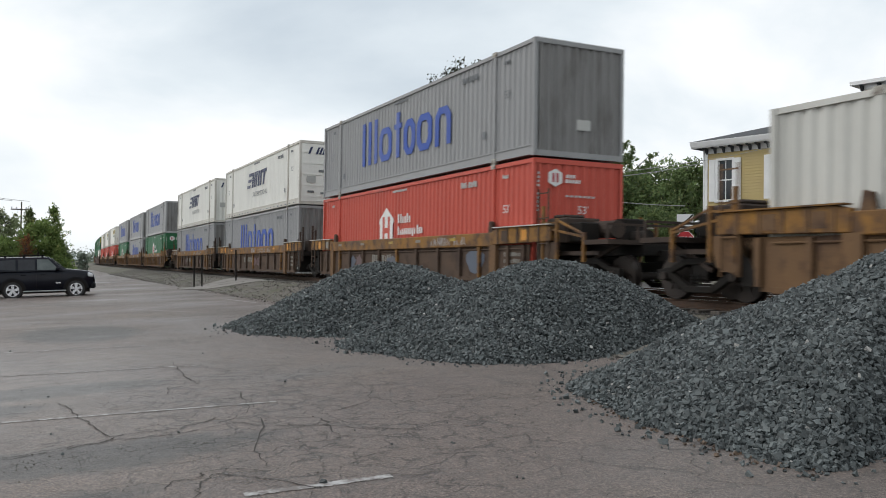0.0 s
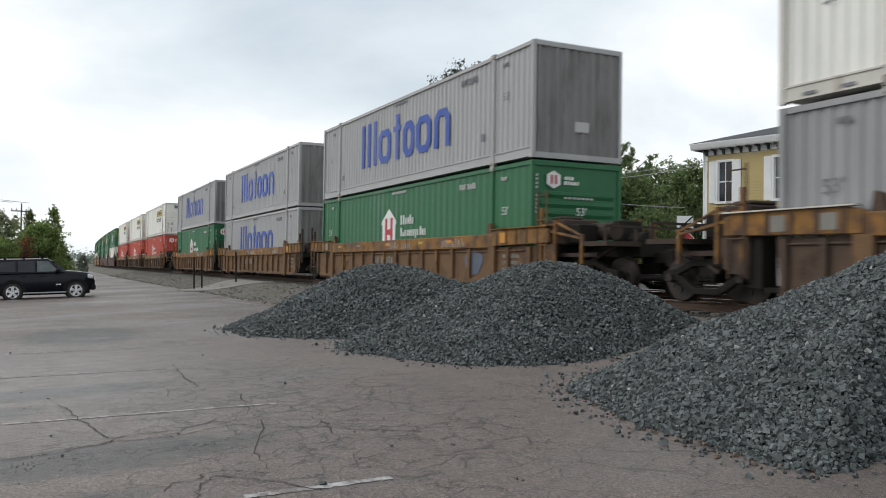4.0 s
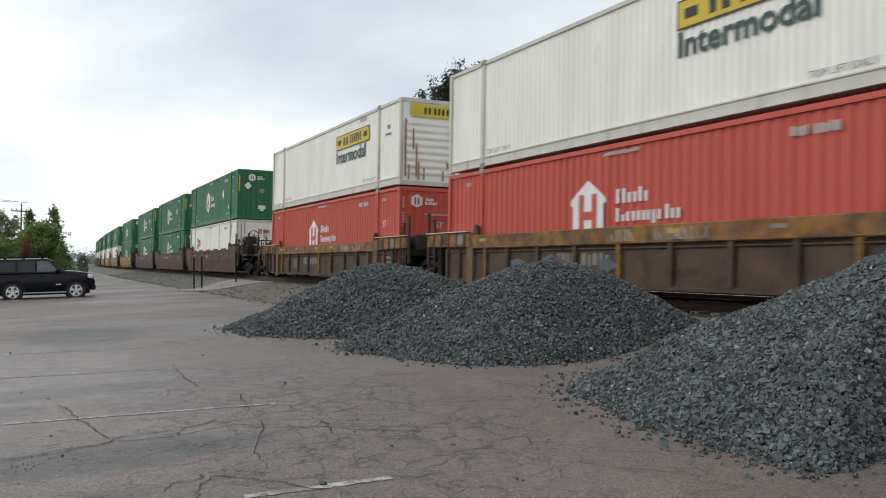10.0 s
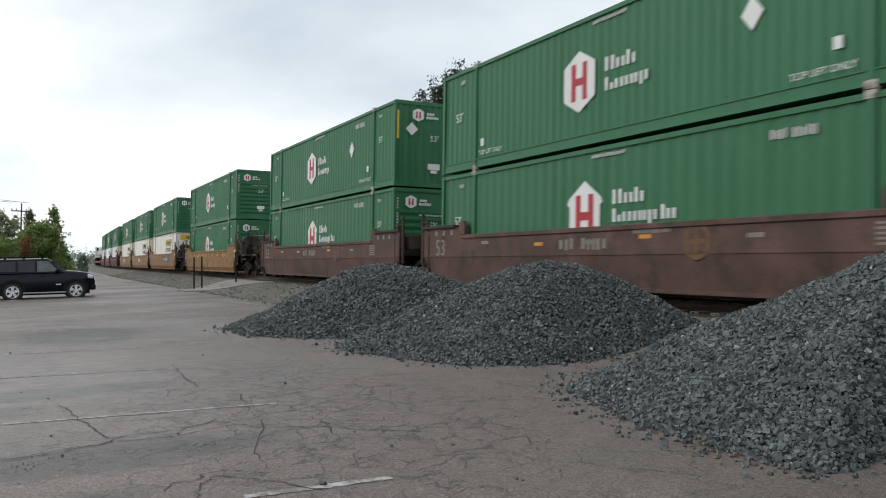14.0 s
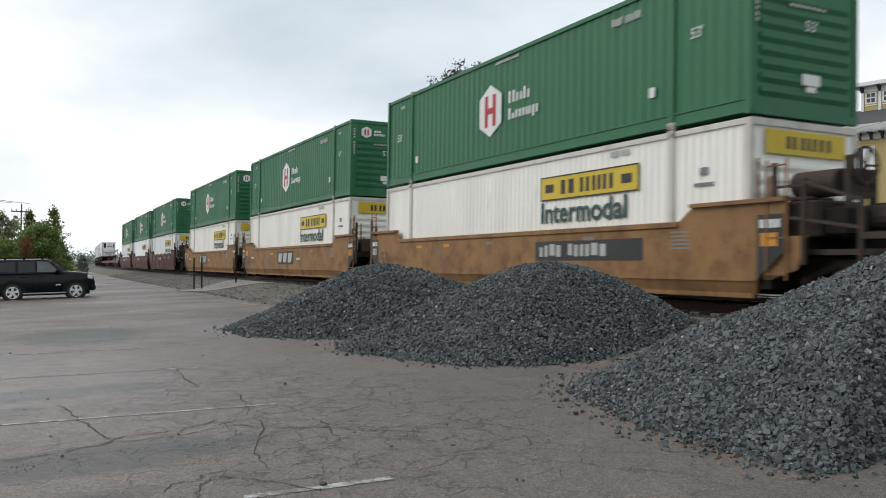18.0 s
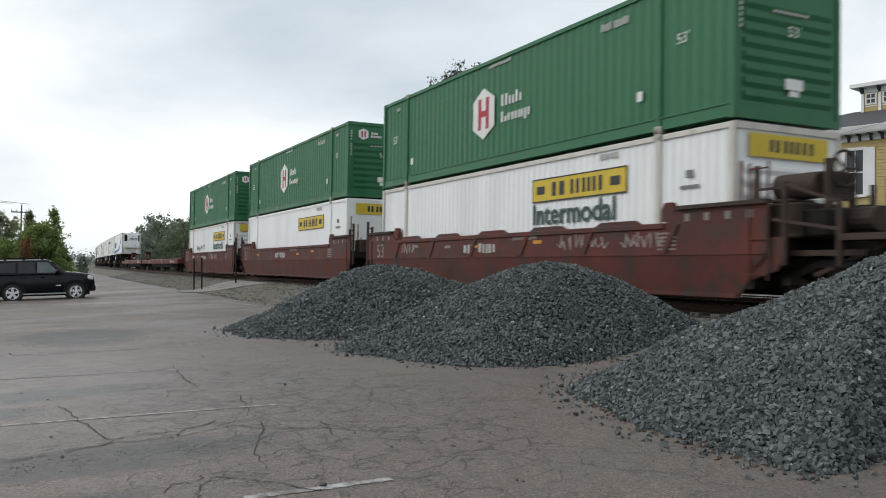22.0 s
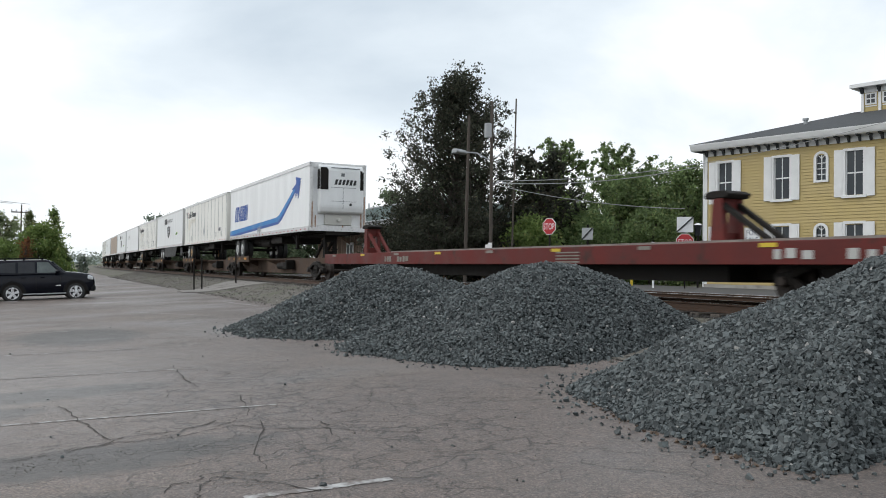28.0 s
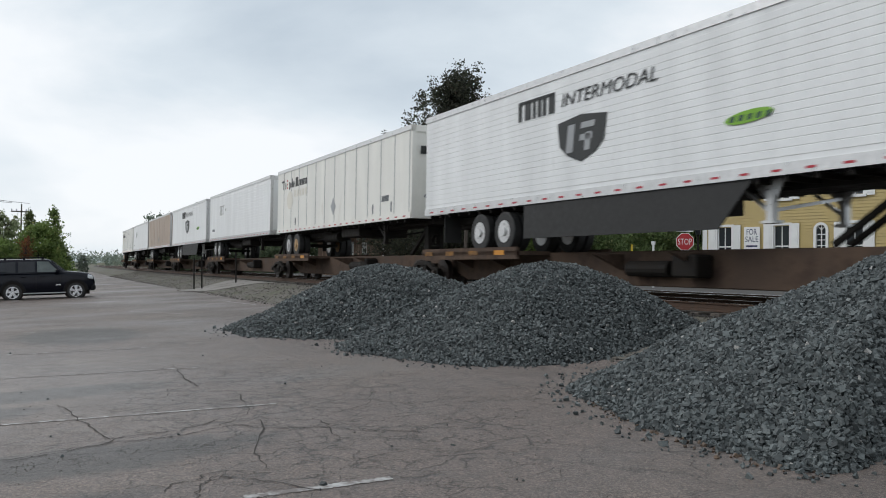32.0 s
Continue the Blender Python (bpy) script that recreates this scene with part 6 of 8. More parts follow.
            part("placard", Geo().prism(((-0.85, 1.85), (-0.55, 1.55), (-0.25, 1.85), (-0.55, 2.15)), hl + 0.0, hl + 0.012, "x"), GREY_INK, ob)
            bars("serial_mark", [(5.6 + k * 0.13, 0.09, 0, 1) for k in range(5)], 1.8, 0.2, GREY_INK, ob, y)
        part("placard", Geo().prism(((0.1, 1.95), (0.4, 1.6), (0.7, 1.95), (0.4, 2.3)), y - 0.002, y + 0.006), SILVER_INK if style == "panel" else GREY_INK, ob, "grey diamond placard")
    elif style == "slat":
        y2 = y - 0.012
        bars("name_bars", [(-2.6 + k, w, 0, 1) for k, w in ((0, 0.14), (0.3, 0.26), (0.66, 0.12), (0.88, 0.14), (1.1, 0.14), (1.36, 0.24))] + [(-2.6, 1.6, 0.85, 0.15)], 3.2, 0.48, BLACK_INK, ob, y2, "black bar of the name", split=True)
        words("generic_word", "INTERMODAL", 0.3, BLACK_INK, ob, pose(-0.7, y2 - 0.003, 3.27, 90), 3.3, shear=0.2)
        sh = part("shield", Geo().prism(((-0.85, 2.9), (0.08, 3.0), (1.0, 2.9), (0.9, 2.35), (0.6, 2.12), (0.08, 1.95), (-0.45, 2.12), (-0.75, 2.35)), y2 - 0.004, y2 + 0.008), BLACK_INK, ob, "black shield emblem with silver bars")
        bars("shield_mark", [(-0.5, 0.26, 0, 0.95), (0.0, 0.5, 0.75, 0.2), (0.0, 0.45, 0.35, 0.2), (0.2, 0.2, 0, 0.6)], 2.18, 0.66, SILVER_INK, sh, y2 - 0.01, slant=0.15)
        part("green_emblem", Geo().prism([(4.93 + 0.55 * math.cos(k * 0.45), 2.2 + 0.03 * math.cos(k * 0.45) + 0.11 * math.sin(k * 0.45)) for k in range(14)], y2 - 0.004, y2 + 0.008), LIME_INK, ob, "green oval emblem")
        bars("emblem_mark", [(4.5 + k * 0.2, 0.1, 0, 1) for k in range(5)], 2.14, 0.1, TEAL_INK, ob, y2 - 0.008, slant=0.4)
        part("side_skirt", Geo().prism(((-2.36, z0), (5.0, z0), (4.2, 0.3), (-2.36, 0.3)), -hw + 0.02, -hw + 0.05), RUBBER, ob, "black side skirt")
        part("corner_post", Geo().box(hl - 0.5, hl, -hw - 0.012, -hw + 0.01, z0 + 0.2, z1 - 0.15), WHITE2_BOX, ob)
    elif style == "plain":
        bars("serial_mark", [(-4.6, 0.12, 0, 1), (-4.2, 0.14, 0, 1), (-3.7, 0.1, 0, 1), (-4.6, 1.3, 0.9, 0.1), (-3.0, 0.3, 0.4, 0.2)], 2.7, 0.6, DULL_INK, ob, y - 0.012)
        plate("data_plate", -7.0, 1.75, 0.7, 0.14, GREY_INK, ob, y - 0.012)
    return ob


# ---- the train, from its leading visible unit back ----
UNITS = (  # where the leading end of the boxes is at the start, car, ends, lower box, upper box
    (6.2, "rib_tan", "link", "coupler", "white", None),
    (-17.2, "rib", "coupler", "link", "red", "sea_grey"), (-36.9, "rib", "link", "link", "sea_grey", "swift"), (-56.55, "rib", "link", "coupler", "sea_grey", "swift_corr"),
    (-80.2, "rib_tan", "coupler", "link", "green_old", "sea_pale"), (-99.9, "rib_tan", "link", "link", "sea_pale", "sea_pale"), (-119.5, "rib_tan", "link", "coupler", "green_old", "sea_pale"),
    (-143.4, "rib", "coupler", "link", "red", "jb_grey"), (-163.05, "rib", "link", "link", "red", "jb"), (-182.7, "rib", "link", "coupler", "red", "jb"),
    (-206.7, "scallop", "coupler", "link", "white_tag", "green_corr"), (-226.4, "brown", "link", "link", "green_old", "green_corr"), (-246.1, "brown", "link", "coupler", "green_old", "green_corr"),
    (-269.9, "orange", "coupler", "coupler", "green", "green"),
    (-293.6, "orange", "coupler", "link", "jb", "green"), (-313.3, "orange", "link", "link", "jb", "green"), (-333.0, "orange", "link", "coupler", "jb", "green"),
    (-356.9, "scallop", "coupler", "link", "jb_cool", "green"), (-376.55, "maroon", "link", "link", "jb_smooth", "green"), (-396.2, "maroon", "link", "coupler", "jb_tag", "green"))
FLATS = (-431.3, -459.7)
TRAILERS = ((-476.0, "stripe"), (-493.3, "panel"), (-510.75, "slat"), (-528.0, "panel"), (-545.6, "plain"), (-563.2, "slat"), (-580.8, "tan"), (-598.2, "plain"), (-615.6, "panel"))
RIDERS = []
SHIFT = -0.2


def ride(ob, s, z):
    """Notes a thing that runs with the train."""
    RIDERS.append((ob, s + SHIFT, z))
    ob.matrix_basis = on_track(s + SHIFT, 0, z)
    return ob


for i, (s, style, fr, re, low, up) in enumerate(UNITS):
    mid = s - BOX_L / 2
    ride(well_car(style, fr, re, pose(0, 0, 0), i), mid, 0.0)
    ride(container(low, pose(0, 0, 0)), mid, 0.33)
    if up:
        ride(container(up, pose(0, 0, 0)), mid, 3.27)
first = ride(flat_car(pose(0, 0, 0)), FLATS[0], 0.0)
second = ride(copy_thing(first, pose(0, 0, 0)), FLATS[1], 0.0)
hitch(first, 12.4)
hitch(second, 6.95, 1, 0.95, strut=STEEL_DARK)
hitch(second, -12.0, 1, 1.05)
for i, (s, style) in enumerate(TRAILERS):
    mid = s - BOX_L / 2
    ride(spine_car(pose(0, 0, 0), "coupler" if i in (0, 5) else "link", "link"), mid, 0.0)
    ride(trailer(style, pose(0, 0, 0)), mid, 1.03)


# ---- foliage ----
def leaf_material(name, a, b, c):
    m = bpy.data.materials.new(name)
    m.use_nodes = True
    n, l = m.node_tree.nodes, m.node_tree.links
    bs = n["Principled BSDF"]
    ge = n.new("ShaderNodeNewGeometry")
    rp = n.new("ShaderNodeValToRGB")
    e = rp.color_ramp.elements
    e[0].position, e[0].color = 0.0, (*a, 1)
    e[1].position, e[1].color = 0.9, (*b, 1)
    x = e.new(1.0)
    x.color = (*c, 1)
    l.new(ge.outputs["Random Per Island"], rp.inputs["Fac"])
    co = n.new("ShaderNodeTexCoord")
    t = n.new("ShaderNodeTexNoise")
    t.inputs["Scale"].default_value, t.inputs["Detail"].default_value = 0.7, 3
    l.new(co.outputs["Object"], t.inputs["Vector"])
    mr = n.new("ShaderNodeMapRange")
    mr.inputs["From Min"].default_value, mr.inputs["From Max"].default_value = 0.3, 0.7
    mr.inputs["To Min"].default_value, mr.inputs["To Max"].default_value = 0.65, 1.35
    l.new(t.outputs["Fac"], mr.inputs["Value"])
    vm = n.new("ShaderNodeVectorMath")
    vm.operation = "SCALE"
    l.new(rp.outputs["Color"], vm.inputs[0])
    l.new(mr.outputs["Result"], vm.inputs["Scale"])
    l.new(vm.outputs["Vector"], bs.inputs["Base Color"])
    bs.inputs["Roughness"].default_value = 0.6
    bs.inputs["Specular IOR Level"].default_value = 0.25
    tr = n.new("ShaderNodeBsdfTranslucent")
    l.new(vm.outputs["Vector"], tr.inputs["Color"])
    mxs = n.new("ShaderNodeMixShader")
    mxs.inputs["Fac"].default_value = 0.45
    l.new(bs.outputs["BSDF"], mxs.inputs[1])
    l.new(tr.outputs["BSDF"], mxs.inputs[2])
    l.new(mxs.outputs["Shader"], n["Material Output"].inputs["Surface"])
    return m


LEAF_DARK = leaf_material("dark_glossy_leaves", (0.030, 0.035, 0.026), (0.078, 0.083, 0.056), (0.115, 0.095, 0.068))
LEAF_MID = leaf_material("mid_green_leaves", (0.10, 0.142, 0.062), (0.22, 0.30, 0.122), (0.31, 0.325, 0.145))
LEAF_WOOD = leaf_material("dull_woodland_leaves", (0.072, 0.098, 0.060), (0.145, 0.185, 0.105), (0.19, 0.205, 0.12))
LEAF_PALE = leaf_material("pale_grey_green_leaves", (0.19, 0.23, 0.13), (0.31, 0.36, 0.20), (0.36, 0.36, 0.2))
LEAF_BRIGHT = leaf_material("bright_green_leaves", (0.100, 0.148, 0.046), (0.22, 0.30, 0.092), (0.33, 0.33, 0.115))
LEAF_PINE = leaf_material("pine_needles", (0.065, 0.105, 0.058), (0.13, 0.195, 0.098), (0.16, 0.2, 0.11))
LEAF_OLIVE = leaf_material("olive_leaves", (0.088, 0.115, 0.05), (0.185, 0.22, 0.09), (0.25, 0.24, 0.105))
LEAF_RUSSET = leaf_material("russet_leaves", (0.16, 0.07, 0.036), (0.30, 0.13, 0.055), (0.28, 0.2, 0.07))
# Distance haze is mixed into the next two leaf colours.
LEAF_FAR = leaf_material("haze_greyed_far_leaves", (0.11, 0.14, 0.085), (0.19, 0.235, 0.15), (0.24, 0.25, 0.16))
LEAF_HAZE = leaf_material("haze_tinted_distant_leaves", (0.144, 0.180, 0.144), (0.240, 0.282, 0.228), (0.288, 0.300, 0.240))
BARK = surface("grey_brown_bark", (0.03, 0.024, 0.02), (0.08, 0.065, 0.052), 9, 0.9, 0, 0.8, 40, stretch=(1, 1, 0.2))


def leaf_mesh(name, blobs, count, size, material, rng, long=1.6):
    """Many small bent leaf sprays on the outsides of the blobs (x, y, z, r)."""
    b = np.array(blobs)
    w = b[:, 3] ** 2
    i = rng.choice(len(b), count, p=w / w.sum())
    d = rng.normal(size=(count, 3))
    d /= np.linalg.norm(d, axis=1, keepdims=True)
    rad = b[i, 3] * np.abs(rng.normal(0.55, 0.32, count))
    p = b[i, :3] + d * rad[:, None] * np.array((1, 1, 0.85))
    p[:, 2] = np.maximum(p[:, 2], 0.02)
    a = rng.normal(size=(count, 3)) + d * 0.6
    a /= np.linalg.norm(a, axis=1, keepdims=True)
    c = np.cross(a, rng.normal(size=(count, 3)))
    c /= np.linalg.norm(c, axis=1, keepdims=True)
    s = size * rng.lognormal(0, 0.3, count)[:, None]
    nrm = np.cross(a, c)
    v = np.stack([p - a * s * long * 0.5, p + c * s * 0.5 + nrm * s * 0.12, p + a * s * long * 0.5, p - c * s * 0.5 + nrm * s * 0.12], 1)
    me = bpy.data.meshes.new(name)
    me.vertices.add(count * 4)
    me.vertices.foreach_set("co", v.reshape(-1).astype(np.float32))
    me.loops.add(count * 4)
    me.loops.foreach_set("vertex_index", np.arange(count * 4, dtype=np.int32))
    me.polygons.add(count)
    me.polygons.foreach_set("loop_start", (4 * np.arange(count)).astype(np.int32))
    me.update(calc_edges=True)
    me.shade_flat()
    me.materials.append(material)
    return new(name, me)


def limb_geo(p, q, r0, r1, rng, n=4):
    """A crooked tapering limb from p to q."""
    g = Geo()
    p, q = np.array(p, float), np.array(q, float)
    pts = [p + (q - p) * t + (rng.normal(size=3) * 0.05 * np.linalg.norm(q - p) if 0 < t < 1 else 0) for t in np.linspace(0, 1, n + 1)]
    m = 7
    for k, c in enumerate(pts):
        d = pts[min(k + 1, n)] - pts[max(k - 1, 0)]
        d /= np.linalg.norm(d)
        s = np.cross(d, (0.3, 0.9, 0.1))
        s /= np.linalg.norm(s)
        u = np.cross(s, d)
        r = r0 + (r1 - r0) * k / n
        g.v += [tuple(c + r * (s * math.cos(2 * math.pi * j / m) + u * math.sin(2 * math.pi * j / m))) for j in range(m)]
    for k in range(n):
        g.f += [(k * m + j, k * m + (j + 1) % m, (k + 1) * m + (j + 1) % m, (k + 1) * m + j) for j in range(m)]
    g.f += [tuple(range(m)), tuple(range(n * m + m - 1, n * m - 1, -1))]
    return g


def tree(x, y, high, wide, leaf, count, seed, shape="oval", size=0.2, base=0.12, label="", limbs=9, clump=0.30, branches=70):
    """A tree: tapered trunk, rising limbs, and a crown of many leaf sprays strung along them in uneven clumps."""
    rng = np.random.default_rng(seed)
    # Trees down the line take greyer leaves, with haze painted in.
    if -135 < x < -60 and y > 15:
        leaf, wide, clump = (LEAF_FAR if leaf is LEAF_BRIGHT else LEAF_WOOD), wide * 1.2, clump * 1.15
    if leaf is not LEAF_DARK:
        size, count = (size * 0.78, int(count * 1.6)) if x > -60 else (size * 0.75, int(count * 1.45))
    ob = thing("tree", label, "tree", "trees beyond the tracks" if y > 15 else "trees beside the lot", pose(x, y, land(x, y) - 0.1))
    r = wide / 2
    part("trunk", limb_geo((0, 0, 0), (rng.normal() * 0.03 * high, rng.normal() * 0.03 * high, high * 0.86), 0.018 * high + 0.06, 0.03, rng, 6), BARK, ob)
    blobs, twigs = [], Geo()
    if shape == "shrub":
        for k in range(90):
            t = (k + rng.uniform(0, 1)) / 90
            a = rng.uniform(0, 2 * math.pi)
            rr = r * math.sqrt(max(0.05, 1 - t * t)) * math.sqrt(rng.uniform(0.1, 1.0)) * 0.95
            blobs.append((rr * math.cos(a), rr * math.sin(a), high * (0.04 + 0.88 * t), r * clump * rng.uniform(0.4, 1.0)))
    else:
        for k in range(branches):
            t = (k + rng.uniform(0, 1)) / branches
            if shape == "oval":
                ext = math.sin(math.pi * min(1, max(0.06, (1 - t) ** 0.8 * 0.92 + 0.04))) ** 0.6
            elif shape == "dome":
                ext = (1 - t ** 2.5) ** 0.85 * 0.97 + 0.03
            elif shape == "cone":
                ext = (1 - t ** 1.5) ** 0.95 + 0.05
            else:
                ext = (1 - t) * 0.95 + 0.06
            a = rng.uniform(0, 2 * math.pi)
            rr = r * ext * rng.uniform(0.25, 1.0) ** 0.5
            tip = np.array((rr * math.cos(a), rr * math.sin(a), high * (base + (0.98 - base) * t)))
            rise = rr * (rng.uniform(0.5, 1.3) if shape != "pine" else rng.uniform(-0.1, 0.25))
            root = np.array((0, 0, min(high * 0.84, max(0.05 * high, tip[2] - rise))))
            if k % max(1, branches // max(1, limbs)) == 0:
                part("limb", limb_geo(root, tip, 0.010 * high, 0.012, rng), BARK, ob)
            else:
                g = limb_geo(root, tip, 0.005 * high, 0.008, rng, 3)
                o = len(twigs.v)
                twigs.v += g.v
                twigs.f += [tuple(o + i for i in q) for q in g.f]
            for f in (0.35, 0.5, 0.63, 0.76, 0.88, 1.0):
                c = root + (tip - root) * f + rng.normal(size=3) * 0.06 * r
                blobs.append((*c, r * clump * rng.uniform(0.35, 0.9) * (1.1 - 0.55 * f)))
        tagged(part("branchwork", twigs, BARK, ob), kind="stuff")
    cr = leaf_mesh("crown", blobs, count, size, leaf, rng)
    cr.parent = ob
    return ob


tree(-46.5, 23.9, 13.1, 13.2, LEAF_DARK, 82000, 5, "dome", 0.085, 0.04, "tall dark-leaved tree with a ragged broad crown", 16, 0.17, 230)
tree(-48.5, 22.6, 5.6, 8.5, LEAF_DARK, 22000, 62, "shrub", 0.085, 0.0, "dark spreading undergrowth below the tall tree", 4, 0.4)
tree(-43.5, 28.2, 8.2, 5.6, LEAF_DARK, 7500, 6, "oval", 0.15, 0.08, "dark bushy tree beside the tall one", 8)
tree(-51.5, 35.0, 10.6, 6.2, LEAF_MID, 10500, 8, "oval", 0.15, 0.2, "green tree with open upper branches", 16, 0.2)
tree(-48.8, 38.3, 10.2, 6.6, LEAF_MID, 10500, 9, "oval", 0.15, 0.2, "green tree with open upper branches", 16, 0.2)
tree(-45.8, 36.2, 7.6, 7.6, LEAF_MID, 14625, 10, "oval", 0.16, 0.05, "full green tree behind the street", 9, 0.40)
tree(-44.0, 39.8, 8.3, 7.0, LEAF_MID, 13500, 11, "oval", 0.16, 0.05, "full green tree behind the street", 9, 0.40)
tree(-43.2, 42.6, 7.9, 6.0, LEAF_OLIVE, 11250, 13, "oval", 0.16, 0.05, "olive-green tree beside the yellow building", 9, 0.40)
tree(-51.0, 41.5, 8.4, 9.0, LEAF_MID, 12000, 60, "oval", 0.16, 0.03, "full green tree behind the street", 9, 0.42)
tree(-48.0, 44.5, 8.0, 8.5, LEAF_OLIVE, 11000, 61, "oval", 0.16, 0.03, "full olive-green tree behind the street", 9, 0.42)
tree(-48.5, 32.0, 7.0, 6.4, LEAF_BRIGHT, 11700, 14, "oval", 0.16, 0.04, "bright green tree behind the street", 9, 0.40)
tree(-42.0, 30.6, 4.8, 5.2, LEAF_MID, 7500, 15, "shrub", 0.14, 0.0, "low spreading green shrub", 4, 0.4)
tree(-41.2, 26.2, 3.9, 4.2, LEAF_BRIGHT, 6000, 16, "shrub", 0.13, 0.0, "bright green rounded shrub", 4, 0.4)
tree(-39.6, 33.6, 4.6, 5.4, LEAF_MID, 7500, 17, "shrub", 0.14, 0.0, "low spreading green shrub", 4, 0.4)
tree(-95.6, 29.5, 12.6, 8.0, LEAF_PINE, 14000, 20, "pine", 0.24, 0.08, "tall green pine with a sparse top", 10, 0.13, 120)
tree(-96.0, 25.4, 10.4, 8.4, LEAF_MID, 7500, 21, "oval", 0.26, 0.06, "broad green tree by the railway")
tree(-99.5, 22.6, 9.4, 7.5, LEAF_OLIVE, 6300, 22, "oval", 0.26, 0.06, "yellowish green tree by the railway")
tree(-104, 22.2, 8.2, 7.2, LEAF_BRIGHT, 6000, 23, "oval", 0.26, 0.04, "light green tree by the railway")
tree(-112, 22.5, 8.0, 8.0, LEAF_MID, 5700, 24, "oval", 0.29, 0.04, "green tree by the railway")
tree(-89, 31.5, 8.4, 7.0, LEAF_OLIVE, 5700, 25, "oval", 0.24, 0.05, "olive-green tree behind the depot")
tree(-76, 32.5, 8.6, 6.5, LEAF_OLIVE, 5400, 26, "oval", 0.22, 0.05, "olive-green tree behind the depot")
tree(-70, 33.5, 9.0, 6.5, LEAF_MID, 5400, 27, "oval", 0.22, 0.05, "green tree behind the depot")
tree(-60, 31.5, 9.6, 6.0, LEAF_MID, 5400, 28, "oval", 0.21, 0.05, "green tree behind the depot")
tree(-88, 24.2, 3.6, 6.5, LEAF_MID, 5700, 29, "shrub", 0.21, 0.0, "green shrub at the depot end", 3, 0.4)
tree(-97, 20.6, 3.2, 6.0, LEAF_BRIGHT, 5400, 30, "shrub", 0.21, 0.0, "bright green shrub by the railway", 3, 0.4)
tree(-105, 20.0, 3.4, 6.5, LEAF_MID, 5100, 31, "shrub", 0.22, 0.0, "green shrub by the railway", 3, 0.4)
tree(-115, 20.5, 4.6, 8, LEAF_OLIVE, 4500, 32, "shrub", 0.27, 0.0, "olive shrub by the railway", 3, 0.4)
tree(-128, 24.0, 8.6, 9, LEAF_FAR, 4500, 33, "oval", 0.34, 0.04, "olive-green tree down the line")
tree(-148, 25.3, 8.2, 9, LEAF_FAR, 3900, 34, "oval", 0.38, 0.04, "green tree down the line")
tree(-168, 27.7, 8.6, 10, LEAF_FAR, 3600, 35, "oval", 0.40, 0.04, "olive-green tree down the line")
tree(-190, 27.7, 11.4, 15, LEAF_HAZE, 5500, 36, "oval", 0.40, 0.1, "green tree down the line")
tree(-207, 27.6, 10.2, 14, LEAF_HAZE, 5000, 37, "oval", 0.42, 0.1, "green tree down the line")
tree(-85.5, 2.75, 6.9, 3.8, LEAF_BRIGHT, 3400, 40, "cone", 0.13, 0.05, "slender olive-green tree with open branches", 12, 0.24, 90)
tree(-85.2, 0.75, 6.6, 3.4, LEAF_OLIVE, 2900, 41, "cone", 0.13, 0.05, "slender olive-green tree with open branches", 12, 0.24, 90)
tree(-83.5, 1.7, 5.2, 4.8, LEAF_BRIGHT, 8500, 42, "shrub", 0.16, 0.0, "yellowish green shrub beside the lot", 4, 0.4)
tree(-87.5, 3.3, 3.4, 2.6, LEAF_MID, 3900, 43, "shrub", 0.16, 0.0, "green shrub beside the lot", 4, 0.4)
tree(-80.5, 0.5, 4.0, 1.6, LEAF_RUSSET, 1100, 44, "oval", 0.11, 0.25, "small tree with russet leaves", 5)
tree(-90, -1.2, 6.6, 5.0, LEAF_PALE, 4000, 45, "oval", 0.19, 0.04, "green tree beside the lot")
tree(-86, -3.6, 6.6, 5.0, LEAF_PALE, 3800, 46, "oval", 0.19, 0.04, "green tree beside the lot")
tree(-82, -1.4, 3.8, 5.4, LEAF_BRIGHT, 5400, 47, "shrub", 0.16, 0.0, "olive shrub beside the lot", 3, 0.4)
tree(-84, -6.5, 5.0, 6, LEAF_PALE, 3800, 48, "shrub", 0.19, 0.0, "green shrub beside the lot", 3, 0.4)
tree(-122, 7.5, 2.6, 1.7, LEAF_HAZE, 1500, 49, "shrub", 0.16, 0.0, "green shrub down the road, greyed by haze in its colour", 3, 0.4)


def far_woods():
    """Wooded rise where the line runs out of sight; its haze is in the leaf colour."""
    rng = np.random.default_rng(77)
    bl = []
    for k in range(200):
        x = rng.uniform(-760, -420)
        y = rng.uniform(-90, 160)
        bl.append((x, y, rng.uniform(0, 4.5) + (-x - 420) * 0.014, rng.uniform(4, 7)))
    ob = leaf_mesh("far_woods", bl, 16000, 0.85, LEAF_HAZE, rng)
    tagged(ob, "far woods on a low rise, paled by haze in the leaf colour", "woods", kind="stuff")


far_woods()
# Aerial haze over the hills is put into this pale blue-grey colour.
HILL = surface("haze_painted_hillside", (0.42, 0.46, 0.49), (0.5, 0.54, 0.56), 0.004, 1.0, 0, 0, 0.05)
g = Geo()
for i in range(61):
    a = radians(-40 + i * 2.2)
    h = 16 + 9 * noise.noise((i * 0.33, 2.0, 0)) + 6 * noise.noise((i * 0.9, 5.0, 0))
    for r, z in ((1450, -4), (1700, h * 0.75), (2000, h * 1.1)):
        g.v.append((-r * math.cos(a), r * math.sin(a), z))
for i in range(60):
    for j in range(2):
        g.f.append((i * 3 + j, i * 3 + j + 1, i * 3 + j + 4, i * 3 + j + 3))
tagged(part("backdrop_hills", g, HILL, smooth=True), "hills on the horizon, paled by haze in their colour", "hills", kind="structure")


